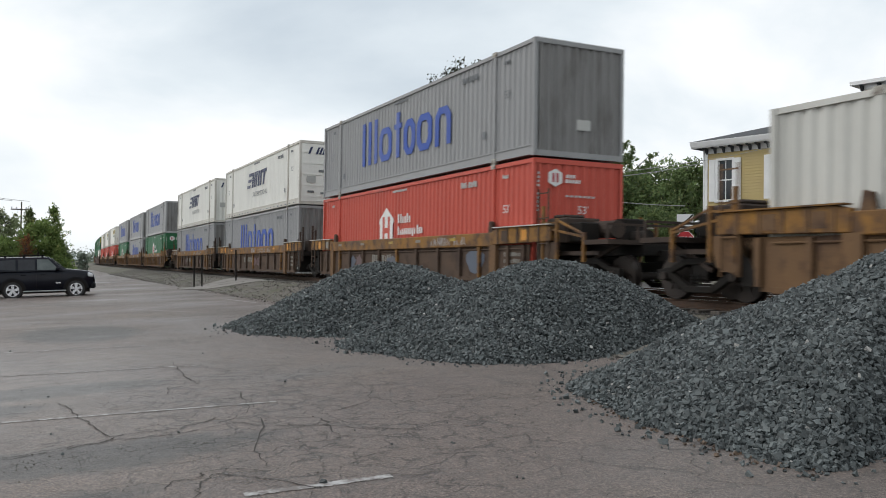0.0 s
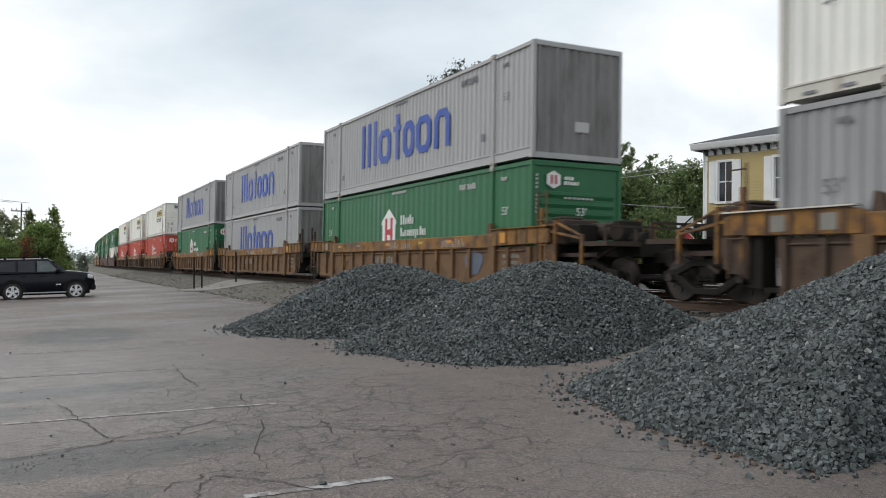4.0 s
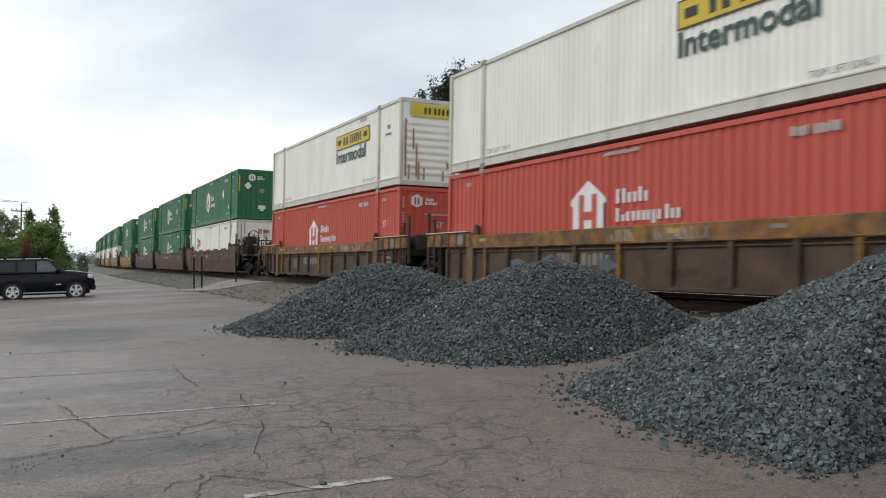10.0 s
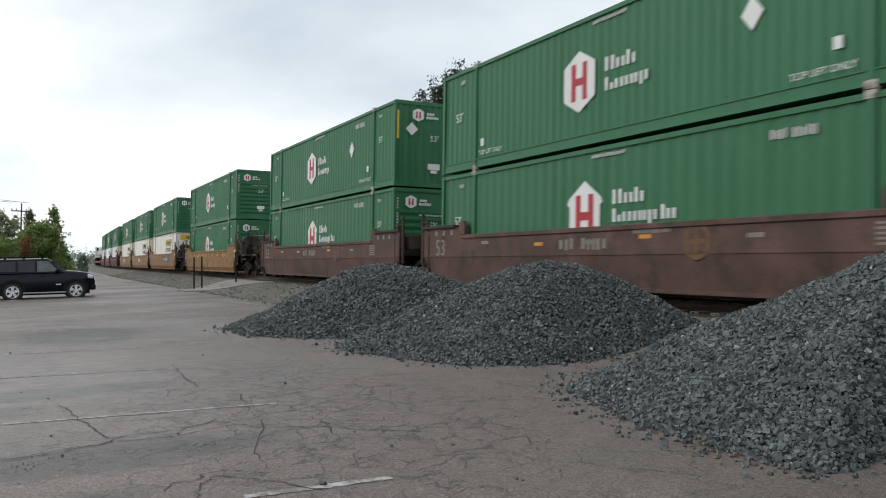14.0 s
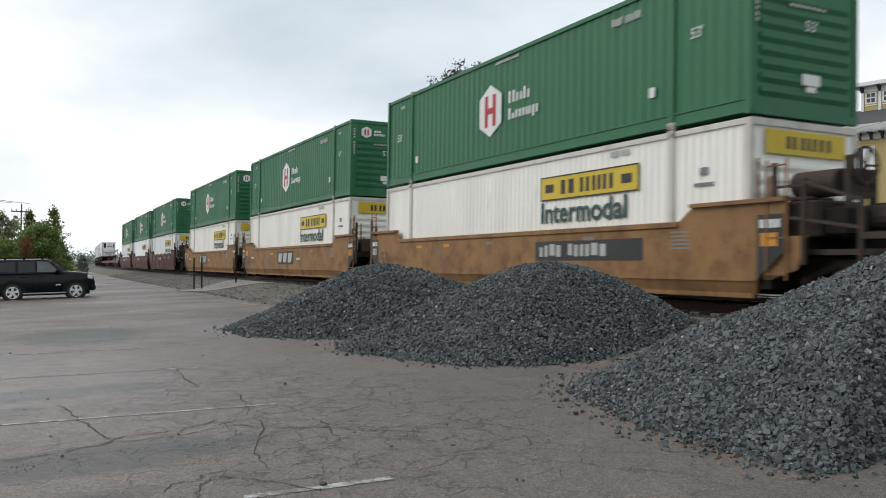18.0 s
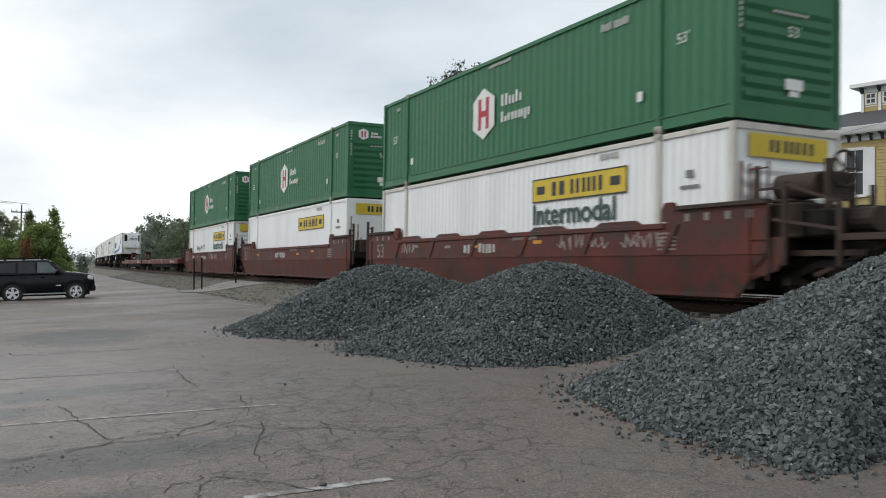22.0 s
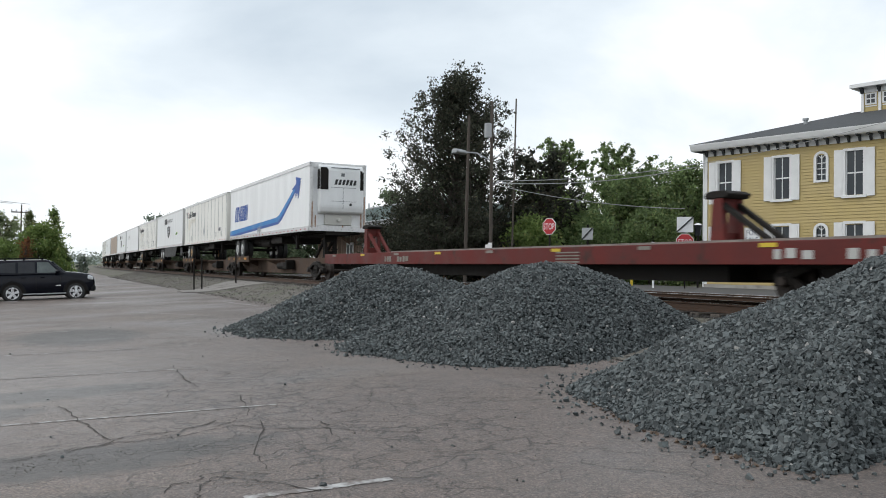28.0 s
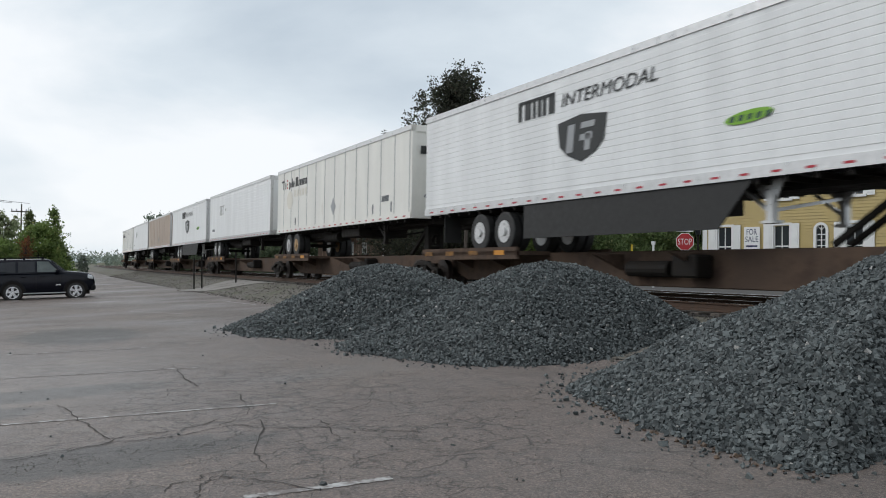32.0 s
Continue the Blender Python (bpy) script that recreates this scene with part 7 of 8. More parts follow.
# ---- beyond the tracks: street, yellow building, depot ----
CONCRETE = surface("worn_pale_concrete", (0.30, 0.285, 0.26), (0.42, 0.40, 0.37), 1.2, 0.8, 0, 0.2, 40, (0.2, 0.18, 0.16), 1.0, 0.55, 0.7)
STREET = surface("grey_street_asphalt", (0.045, 0.043, 0.041), (0.08, 0.076, 0.072), 0.8, 0.9, 0, 0.2, 40)
SIDING = surface("mustard_yellow_siding_paint", (0.415, 0.312, 0.118), (0.48, 0.37, 0.15), 0.9, 0.55, 0, 0.05, 30, (0.34, 0.27, 0.125), 0.8, 0.6, 0.8)
TRIM = surface("white_trim_paint", (0.72, 0.72, 0.71), (0.82, 0.82, 0.81), 2, 0.5, 0, 0.03, 30)
SHINGLE = surface("dark_grey_shingles", (0.035, 0.037, 0.04), (0.075, 0.078, 0.083), 6, 0.85, 0, 0.3, 30)
GREEN_ROOF = surface("dark_green_shingle_roof", (0.03, 0.05, 0.045), (0.065, 0.095, 0.085), 5, 0.85, 0, 0.3, 25)
PLANK = surface("brown_board_wall", (0.12, 0.075, 0.05), (0.21, 0.14, 0.1), 2.0, 0.8, 0, 0.2, 30, stretch=(1, 1, 0.15))
BATTEN = surface("pale_brown_batten", (0.24, 0.17, 0.12), (0.34, 0.25, 0.18), 3, 0.8, 0, 0.1, 30)
FASCIA = surface("grey_fascia_paint", (0.3, 0.31, 0.32), (0.42, 0.43, 0.44), 2, 0.6, 0, 0.05, 30)
POLE_WOOD = surface("weathered_pole_wood", (0.05, 0.04, 0.032), (0.11, 0.09, 0.075), 5, 0.85, 0, 0.4, 40, stretch=(1, 1, 0.1))
GALV = surface("galvanised_steel", (0.3, 0.31, 0.32), (0.42, 0.43, 0.44), 8, 0.5, 0.6, 0.05, 40)
SIGN_RED = surface("stop_sign_red", (0.42, 0.018, 0.025), (0.48, 0.03, 0.035), 3, 0.45, 0, 0.02, 40)
SIGN_WHITE = surface("sign_white", (0.75, 0.75, 0.75), (0.82, 0.82, 0.82), 3, 0.45, 0, 0.02, 40)
DARK_INSIDE = surface("dark_room_inside", (0.02, 0.02, 0.022), (0.04, 0.04, 0.04), 2, 0.9, 0, 0, 20)
GLASS = bpy.data.materials.new("window_glass")
GLASS.use_nodes = True
gb = GLASS.node_tree.nodes["Principled BSDF"]
gb.inputs["Base Color"].default_value = (0.02, 0.024, 0.028, 1)
gb.inputs["Roughness"].default_value = 0.08
gb.inputs["Specular IOR Level"].default_value = 0.6

PATH = surface("damp_grey_path_concrete", (0.17, 0.155, 0.14), (0.25, 0.235, 0.215), 1.2, 0.75, 0, 0.2, 40, (0.13, 0.115, 0.1), 1.0, 0.5, 0.66)

# street and its kerb behind the second track
strip("street", spread(-90, 60, 60), [7.3, 8.0, 10, 12, 15, 18.4], STREET, 0.0, "grey wet street behind the tracks")
g = Geo()
xs = spread(-60, 45, 40)
for x in xs:
    y = track_y(x) + 7.1
    g.v += [(x, y, 0.6), (x, y, 0.9), (x, y + 0.16, 0.9), (x, y + 0.16, 0.6)]
for i in range(len(xs) - 1):
    g.f += [(i * 4 + j, i * 4 + j + 1, i * 4 + j + 5, i * 4 + j + 4) for j in range(3)]
tagged(part("platform_edge", g, CONCRETE), "pale concrete platform edge along the far track", "platform edge", kind="structure")

BLD = Matrix.Translation((-33.3, 31.62, 0.72)) @ Matrix(((0.973, -0.2308, 0, 0), (0.2308, 0.973, 0, 0), (0, 0, 1, 0), (0, 0, 0, 1)))


def yellow_building():
    ob = thing("house", "two-storey mustard yellow clapboard building with white shutters", "house", at=BLD)
    W, D, H = 17.2, 11.0, 7.1
    z0 = -0.72
    holes, wins = [], []
    for x in (0.3, 3.34, 6.78, 9.2, 12.6, 15.0):
        c = x + 0.83
        for lo, hi in ((5.14 + z0, 7.16 + z0), (1.85 + z0, 3.88 + z0)):
            holes.append((c - 0.42, c + 0.42, lo, hi))
            wins.append((c, lo, hi, "sash"))
    for c in (6.1, 11.6):
        for lo, hi in ((5.92 + z0, 7.24 + z0), (2.6 + z0, 3.92 + z0)):
            holes.append((c - 0.24, c + 0.24, lo, hi - 0.1))
            wins.append((c, lo, hi, "arch"))
    # wall with openings, then lapped boards
    xs = sorted({0, W, *[h[0] for h in holes], *[h[1] for h in holes]})
    zs = sorted({0, H, *[h[2] for h in holes], *[h[3] for h in holes]})
    g = Geo()
    for a, b in zip(xs, xs[1:]):
        for c, d in zip(zs, zs[1:]):
            mx, mz = (a + b) / 2, (c + d) / 2
            if not any(h[0] < mx < h[1] and h[2] < mz < h[3] for h in holes):
                g.box(a, b, 0.0, 0.18, c, d)
    part("wall", g, SIDING, ob, "front wall")
    g = Geo()
    n = 48
    for k in range(n):
        z, dz = H * k / n, H / n
        cut = sorted((h[0], h[1]) for h in holes if h[2] < z + dz / 2 < h[3])
        x = 0.12
        for a, b in cut + [(W - 0.12, W)]:
            if a > x:
                g.prism(((-0.004, z + dz), (-0.03, z), (-0.004, z)), x, a, "x")
            x = max(x, b)
    tagged(part("siding", g, SIDING, ob, "lapped mustard yellow boards"), kind="stuff")
    part("wall", Geo().box(0.02, 0.2, 0.18, D, 0, H), SIDING, ob, "side wall")
    part("wall", Geo().box(W - 0.2, W - 0.02, 0.18, D, 0, H), SIDING, ob, "side wall")
    part("wall", Geo().box(0.2, W - 0.2, D - 0.2, D, 0, H), SIDING, ob, "back wall")
    part("ceiling", Geo().box(0.2, W - 0.2, 0.2, D - 0.2, H - 0.1, H), DARK_INSIDE, ob)
    part("inner_floor", Geo().box(0.2, W - 0.2, 0.2, D - 0.2, 3.35, 3.5), DARK_INSIDE, ob)
    for x in (-0.03, W - 0.13):
        part("corner_board", Geo().box(x, x + 0.16, -0.045, 0.12, 0, H), TRIM, ob, "white corner board")
    part("downpipe", Geo().tube((-0.09, -0.02), 0.045, 0.1, H, "z", 10), TRIM, ob)
    part("plinth", Geo().box(-0.02, W, -0.06, 0.0, 0, 0.28), CONCRETE, ob, "pale concrete plinth")
    # cornice with brackets
    part("frieze", Geo().box(-0.04, W + 0.04, -0.05, 0.02, H - 0.28, H), TRIM, ob, "white frieze")
    part("cornice", Geo().prism(((-0.55, H + 0.08), (-0.62, H + 0.28), (-0.62, H + 0.32), (0.4, H + 0.32), (0.4, H), (-0.5, H)), -0.55, W + 0.55, "x"), TRIM, ob, "white projecting cornice")
    part("cornice", Geo().prism(((-0.55, H), (-0.62, H + 0.28), (-0.62, H + 0.32), (0.2, H + 0.32), (0.2, H)), -0.4, D + 0.4), TRIM, ob, "white projecting cornice")
    br = Geo().prism(((-0.05, H - 0.3), (-0.12, H - 0.28), (-0.2, H - 0.1), (-0.46, H - 0.06), (-0.46, H), (-0.05, H)), -0.05, 0.05, "x").mesh("bracket")
    for k in range(36):
        part("bracket", br, SHINGLE, ob, at=pose(0.12 + k * 0.485, 0, 0))
    g = Geo()
    e, zz = 0.62, H + 0.33
    g.v = [(-e, -e, zz), (W + e, -e, zz), (W + e, D + e, zz), (-e, D + e, zz), (5.6, 4.4, zz + 1.55), (W - 5.6, 4.4, zz + 1.55), (W - 5.6, D - 4.4, zz + 1.55), (5.6, D - 4.4, zz + 1.55)]
    g.f = [(0, 1, 5, 4), (1, 2, 6, 5), (2, 3, 7, 6), (3, 0, 4, 7), (4, 5, 6, 7), (3, 2, 1, 0)]
    part("roof", g, SHINGLE, ob, "dark grey shingled hip roof")
    part("vent_pipe", Geo().tube((4.2, 2.2), 0.1, zz + 0.4, zz + 1.1, "z", 10).tube((4.2, 2.2), 0.15, zz + 1.05, zz + 1.15, "z", 10).tube((4.2, 2.2), 0.2, zz + 0.4, zz + 0.62, "z", 10, 0.1), GALV, ob)
    # windows
    for c, lo, hi, kind in wins:
        if kind == "sash":
            w = part("window", Geo().box(c - 0.5, c - 0.4, -0.06, 0.1, lo - 0.1, hi + 0.1).box(c + 0.4, c + 0.5, -0.06, 0.1, lo - 0.1, hi + 0.1).box(c - 0.4, c + 0.4, -0.06, 0.1, hi - 0.02, hi + 0.1), TRIM, ob, "white window with two sashes")
            part("sill", Geo().box(c - 0.55, c + 0.55, -0.12, 0.1, lo - 0.12, lo + 0.0), TRIM, w)
            part("sash", Geo().box(c - 0.4, c + 0.4, 0.03, 0.09, (lo + hi) / 2 - 0.03, (lo + hi) / 2 + 0.03).box(c - 0.02, c + 0.02, 0.03, 0.08, lo, hi).box(c - 0.4, c - 0.35, 0.03, 0.09, lo, hi).box(c + 0.35, c + 0.4, 0.03, 0.09, lo, hi), TRIM, w)
            for z, d in ((lo, (lo + hi) / 2), ((lo + hi) / 2, hi)):
                for a in (-0.37, 0.0):
                    part("pane", Geo().box(c + a, c + a + 0.37, 0.055, 0.065, z, d), GLASS, w)
            for o in (-1, 1):
                a, b = sorted((c + o * 0.5, c + o * 0.9))
                s = part("shutter", Geo().box(a, b, -0.075, -0.035, lo - 0.06, hi + 0.06), TRIM, w, "white panelled shutter")
                part("shutter_panel", Geo().box(a + 0.07, b - 0.07, -0.085, -0.075, lo + 0.05, (lo + hi) / 2 - 0.05).box(a + 0.07, b - 0.07, -0.085, -0.075, (lo + hi) / 2 + 0.05, hi - 0.05), TRIM, s)
        else:
            top = hi - 0.33
            ring = [(c + 0.35 * math.cos(a), top + 0.35 * math.sin(a)) for a in [math.pi * k / 10 for k in range(11)]]
            inn = [(c + 0.23 * math.cos(a), top + 0.23 * math.sin(a)) for a in [math.pi * k / 10 for k in range(11)]]
            g = Geo().box(c - 0.35, c - 0.23, -0.07, 0.08, lo - 0.06, top).box(c + 0.23, c + 0.35, -0.07, 0.08, lo - 0.06, top).box(c - 0.35, c + 0.35, -0.08, 0.08, lo - 0.1, lo)
            for k in range(10):
                g.prism((ring[k], ring[k + 1], inn[k + 1], inn[k]), -0.07, 0.08)
            w = part("window", g, TRIM, ob, "white round-headed window")
            g = Geo().box(c - 0.018, c + 0.018, 0.0, 0.04, lo, hi - 0.1)
            for k in range(3):
                g.box(c - 0.23, c + 0.23, 0.0, 0.04, lo + 0.25 + k * 0.26, lo + 0.285 + k * 0.26)
            for a in (0.8, 2.34):
                g.beam((c, 0.02, top), (c + 0.25 * math.cos(a), 0.02, top + 0.25 * math.sin(a)), 0.03)
            part("glazing_bars", g, TRIM, w)
            part("pane", Geo().prism([(c - 0.24, lo), (c + 0.24, lo)] + inn, 0.05, 0.06), GLASS, w)
            for a, b in ((c - 0.24, c + 0.24),):
                g = Geo()
                for o in (-1, 1):
                    pts = [(c + o * 0.36, hi + 0.02), (c + o * 0.36, top)] + [(c + o * 0.24 * math.cos(t), top + 0.24 * math.sin(t)) for t in [math.pi / 2 * k / 5 for k in range(6)]] + [(c, hi + 0.02)]
                    g.prism(pts, -0.028, 0.03)
                part("spandrel", g, SIDING, w)
    # cupola
    x0, y0, zc, wc = 6.1, 4.0, zz + 1.2, 3.4
    cu = part("cupola", Geo().box(x0, x0 + wc, y0, y0 + wc, zc - 0.6, zc + 1.15), SIDING, ob, "small square cupola with white trim")
    part("cupola_frieze", Geo().box(x0 - 0.05, x0 + wc + 0.05, y0 - 0.05, y0 + wc + 0.05, zc + 1.15, zc + 1.4), TRIM, cu)
    part("cupola_roof", Geo().box(x0 - 0.4, x0 + wc + 0.4, y0 - 0.4, y0 + wc + 0.4, zc + 1.4, zc + 1.58), TRIM, cu)
    for k in range(5):
        x = x0 + 0.02 + k * 0.82
        part("cupola_post", Geo().box(x, x + 0.13, y0 - 0.06, y0, zc - 0.4, zc + 1.15), TRIM, cu)
        part("cupola_bracket", Geo().prism(((y0 - 0.3, zc + 1.38), (y0 - 0.05, zc + 1.38), (y0 - 0.05, zc + 1.1)), x, x + 0.13, "x"), SHINGLE, cu)
    for k in range(4):
        x = x0 + 0.2 + k * 0.82
        w = part("cupola_window", Geo().box(x, x + 0.55, y0 - 0.04, y0, zc + 0.55, zc + 1.12).box(x, x + 0.55, y0 - 0.03, y0, zc + 0.45, zc + 0.5), TRIM, cu)
        for a in (0.08, 0.3):
            for b in (0.62, 0.87):
                part("pane", Geo().box(x + a, x + a + 0.17, y0 - 0.05, y0 - 0.04, zc + b, zc + b + 0.19), GLASS, w)


yellow_building()
sale = thing("sale_sign", "white board with dark blue sale words on the wall", "sign", at=BLD @ pose(2.24, -0.09, 2.0))
part("board", Geo().box(0, 0.85, 0, 0.03, 0, 1.1), SIGN_WHITE, sale, bevel=0.005)
words("lettering", "FOR", 0.28, NAVY_INK, sale, pose(0.15, -0.004, 0.72, 90), 0.55)
words("lettering", "SALE", 0.28, NAVY_INK, sale, pose(0.08, -0.004, 0.36, 90), 0.69)
part("small_print", Geo().box(0.12, 0.73, -0.004, 0, 0.12, 0.2), NAVY_INK, sale)


def depot():
    ob = thing("depot", "low brown board-walled depot with dark green hip roof", "depot", at=pose(-81, 23, 0.82))
    L, D, H = 34.0, 11.0, 3.95
    x0, y0, x1, y1 = 3.2, 2.4, L - 2, D - 2.4
    part("wall", Geo().box(x0, x1, y0, y0 + 0.2, 0, H), PLANK, ob, "brown board wall")
    part("wall", Geo().box(x0, x0 + 0.2, y0 + 0.2, y1, 0, H), PLANK, ob, "brown end wall")
    part("wall", Geo().box(x1 - 0.2, x1, y0 + 0.2, y1, 0, H), PLANK, ob, "brown end wall")
    part("wall", Geo().box(x0 + 0.2, x1 - 0.2, y1 - 0.2, y1, 0, H), PLANK, ob, "brown back wall")
    me = Geo().box(-0.06, 0.06, -0.05, 0, 0, H).mesh("batten")
    for k in range(27):
        part("batten", me, BATTEN, ob, at=pose(x0 + 0.4 + k * 1.05, y0, 0))
    part("eave", Geo().box(0, L, 0, D, H, H + 0.14).box(0, L, -0.05, 0.0, H - 0.1, H + 0.28).box(-0.05, 0, -0.05, D, H - 0.1, H + 0.28), FASCIA, ob, "grey fascia board")
    part("gutter", Geo().tube((-0.1, H + 0.2), 0.07, 0, L, "x", 8), GALV, ob)
    g = Geo()
    z = H + 0.15
    g.v = [(-0.1, -0.1, z), (L + 0.1, -0.1, z), (L + 0.1, D + 0.1, z), (-0.1, D + 0.1, z), (8.5, D / 2, z + 2.1), (L - 8.5, D / 2, z + 2.1)]
    g.f = [(0, 1, 5, 4), (1, 2, 5), (2, 3, 4, 5), (3, 0, 4), (3, 2, 1, 0)]
    part("roof", g, GREEN_ROOF, ob, "dark green shingled hip roof")
    part("ridge_cap", Geo().box(8.4, L - 8.4, D / 2 - 0.12, D / 2 + 0.12, z + 2.06, z + 2.18), FASCIA, ob)
    part("vent_pipe", Geo().tube((8.3, D / 2), 0.12, z + 1.9, z + 2.6, "z", 8), SIGN_WHITE, ob)
    for x, w in ((11.2, 1.7), (15.0, 0.9), (19.5, 1.0), (24.0, 1.7)):
        d = part("door", Geo().box(x, x + 0.12, y0 - 0.08, y0, 0, 2.9).box(x + w - 0.12, x + w, y0 - 0.08, y0, 0, 2.9).box(x + w / 2 - 0.06, x + w / 2 + 0.06, y0 - 0.08, y0, 0, 2.9).box(x, x + w, y0 - 0.08, y0, 2.75, 2.95), TRIM, ob, "white framed glazed door")
        part("pane", Geo().box(x + 0.1, x + w - 0.1, y0 - 0.05, y0 - 0.03, 0.3, 2.76), GLASS, d)
    for k in range(8):
        x = x0 + 1.0 + k * 3.9
        part("eave_brace", Geo().beam((x, y0, H - 1.1), (x, 0.4, H), 0.14), BATTEN, ob)


depot()


# ---- poles, lamps, signs, wires ----
def utility_pole(x, y, top, lean, label, r=0.095):
    z = land(x, y)
    ob = thing("utility_pole", label, "utility pole", at=pose(x, y, z))
    part("shaft", Geo().tube((0, 0), r, -0.1, top - z, "z", 12, r * 0.72), POLE_WOOD, ob, at=pose(0, 0, 0, 0, math.degrees(math.atan2(lean, top - z))))
    return ob


utility_pole(-38.9, 20.6, 9.5, 0.25, "leaning weathered wooden utility pole")
p2 = utility_pole(-36.5, 20.75, 9.9, -0.05, "wooden utility pole with street lamp and transformer")
part("lamp_arm", Geo().beam((0, -0.1, 6.1), (-0.25, -0.7, 6.45), 0.06).beam((-0.25, -0.7, 6.45), (-0.6, -1.25, 6.5), 0.06), GALV, p2, "curved steel lamp arm")
part("lamp_head", Geo().prism(((-0.15, -0.1), (0.15, -0.1), (0.2, 0.0), (0.12, 0.12), (-0.12, 0.12), (-0.2, 0.0)), -0.4, 0.4), GALV, p2, "grey cobra lamp head", pose(-0.7, -1.45, 6.5, 0, 0, 25), bevel=0.03)
part("transformer", Geo().tube((0.05, -0.26), 0.18, 7.2, 7.9, "z", 16), FASCIA, p2, "grey transformer can", bevel=0.02)
part("paper_notice", Geo().box(-0.18, 0.18, -0.2, -0.17, 1.5, 1.95), SIGN_WHITE, p2)
utility_pole(-39.5, 23.75, 10.8, 0.3, "thin wooden pole behind the tree", 0.055)
p4 = utility_pole(-110, 0.1, 8.4, 0, "distant wooden utility pole with crossarm", 0.1)
part("crossarm", Geo().box(-0.06, 0.06, -1.1, 1.1, 7.45, 7.58), POLE_WOOD, p4)
for k in (-1.0, -0.5, 0.5, 1.0):
    part("insulator", Geo().tube((0, k), 0.06, 7.6, 7.8, "z", 8), GALV, p4)

WIRE = surface("weathered_grey_cable", (0.28, 0.28, 0.28), (0.38, 0.38, 0.38), 20, 0.6, 0, 0, 60)


def wire(p, q, sag, r=0.016):
    cu = bpy.data.curves.new("cable", "CURVE")
    cu.dimensions, cu.bevel_depth, cu.bevel_resolution = "3D", r, 1
    sp = cu.splines.new("POLY")
    sp.points.add(16)
    for k in range(17):
        t = k / 16
        c = Vector(p).lerp(Vector(q), t)
        sp.points[k].co = (c.x, c.y, c.z - 4 * sag * t * (1 - t), 1)
    cu.materials.append(WIRE)
    tmp = bpy.data.objects.new("cable", cu)
    scene.collection.objects.link(tmp)
    bpy.context.view_layer.update()
    me = bpy.data.meshes.new_from_object(tmp.evaluated_get(bpy.context.evaluated_depsgraph_get()))
    bpy.data.objects.remove(tmp)
    return tagged(new("cable", me), "sagging grey overhead cable between pole and building", "cable", "overhead cables")


wire((-36.5, 20.75, 5.85), (-33.4, 31.5, 7.1), 0.35, 0.022)
wire((-36.5, 20.75, 5.95), (-33.4, 31.5, 7.25), 0.25, 0.02)
wire((-36.5, 20.75, 5.8), (-29.6, 26.9, 4.45), 0.25, 0.018)
wire((-33.4, 31.4, 7.2), (-12, 33.0, 9.9), 0.5, 0.012)
wire((-110, 0.9, 8.5), (-80, -14, 9.0), 0.4, 0.03)
wire((-110, -0.9, 8.5), (-80, -16, 9.0), 0.4, 0.03)


def stop_sign(x, y, z, face, r=0.4, extra=None):
    """An eight-sided stop sign on a post; face: the way it looks, in degrees."""
    zl = land(x, y)
    ob = thing("stop_sign", "red octagonal stop sign on a dark post", "stop sign", "stop signs", pose(x, y, zl, 0, 0, face))
    h = z - zl
    part("post", Geo().box(-0.03, 0.03, 0.0, 0.06, 0, h + 0.55 + (0.7 if extra else 0)), STEEL_DARK, ob)
    oct8 = [(r * math.cos(math.pi / 8 + k * math.pi / 4), h + r * math.sin(math.pi / 8 + k * math.pi / 4)) for k in range(8)]
    face_p = part("border", Geo().prism(oct8, -0.02, 0.0), SIGN_WHITE, ob, "white sign border")
    inn = [(0.93 * r * math.cos(math.pi / 8 + k * math.pi / 4), h + 0.93 * r * math.sin(math.pi / 8 + k * math.pi / 4)) for k in range(8)]
    part("face", Geo().prism(inn, -0.026, -0.018), SIGN_RED, face_p, "red sign face")
    words("lettering", "STOP", 0.27, SIGN_WHITE, face_p, pose(-0.3, -0.03, h - 0.135, 90), 0.6)
    if extra:
        cb = part("cross_sign", Geo().box(-0.36, 0.36, -0.02, 0.0, h + 0.45, h + 1.15), SIGN_WHITE, ob, "white square sign with a black diagonal")
        part("diagonal", Geo().beam((-0.34, -0.03, h + 0.48), (0.34, -0.03, h + 1.12), 0.06), BLACK_INK, cb)


stop_sign(-31.4, 20.8, 3.5, 18, 0.385)
stop_sign(-29.6, 26.9, 2.93, 45, 0.42, True)
ob = thing("road_sign", "square white sign with diagonal on a post seen at a slant", "road sign", at=pose(-32.3, 23.5, 0.82, 0, 0, 20))
part("post", Geo().box(-0.03, 0.03, 0, 0.05, 0, 2.9), STEEL_DARK, ob)
cs = part("panel", Geo().box(-0.3, 0.3, -0.02, 0, 2.2, 2.75), FASCIA, ob, "pale sign panel")
part("diagonal", Geo().beam((-0.28, -0.03, 2.22), (0.28, -0.03, 2.73), 0.05), BLACK_INK, cs)
ob = thing("lamp_post", "small dark lamp post with lantern beside the yellow building", "lamp post", at=pose(-30.7, 28.7, 0.82))
part("post", Geo().tube((0, 0), 0.05, 0, 2.5, "z", 10), STEEL_DARK, ob)
part("lantern", Geo().tube((0, 0), 0.13, 2.5, 3.0, "z", 8, 0.18), GLASS, ob)
part("cap", Geo().tube((0, 0), 0.22, 3.0, 3.1, "z", 8, 0.05), SIGN_WHITE, ob)
ob = thing("bollard", "yellow marker post by the street", "bollard", at=pose(-29.6, 23.9, 0.82))
part("post", Geo().tube((0, 0), 0.05, 0, 1.9, "z", 10), YELLOW_INK, ob, bevel=0.01)
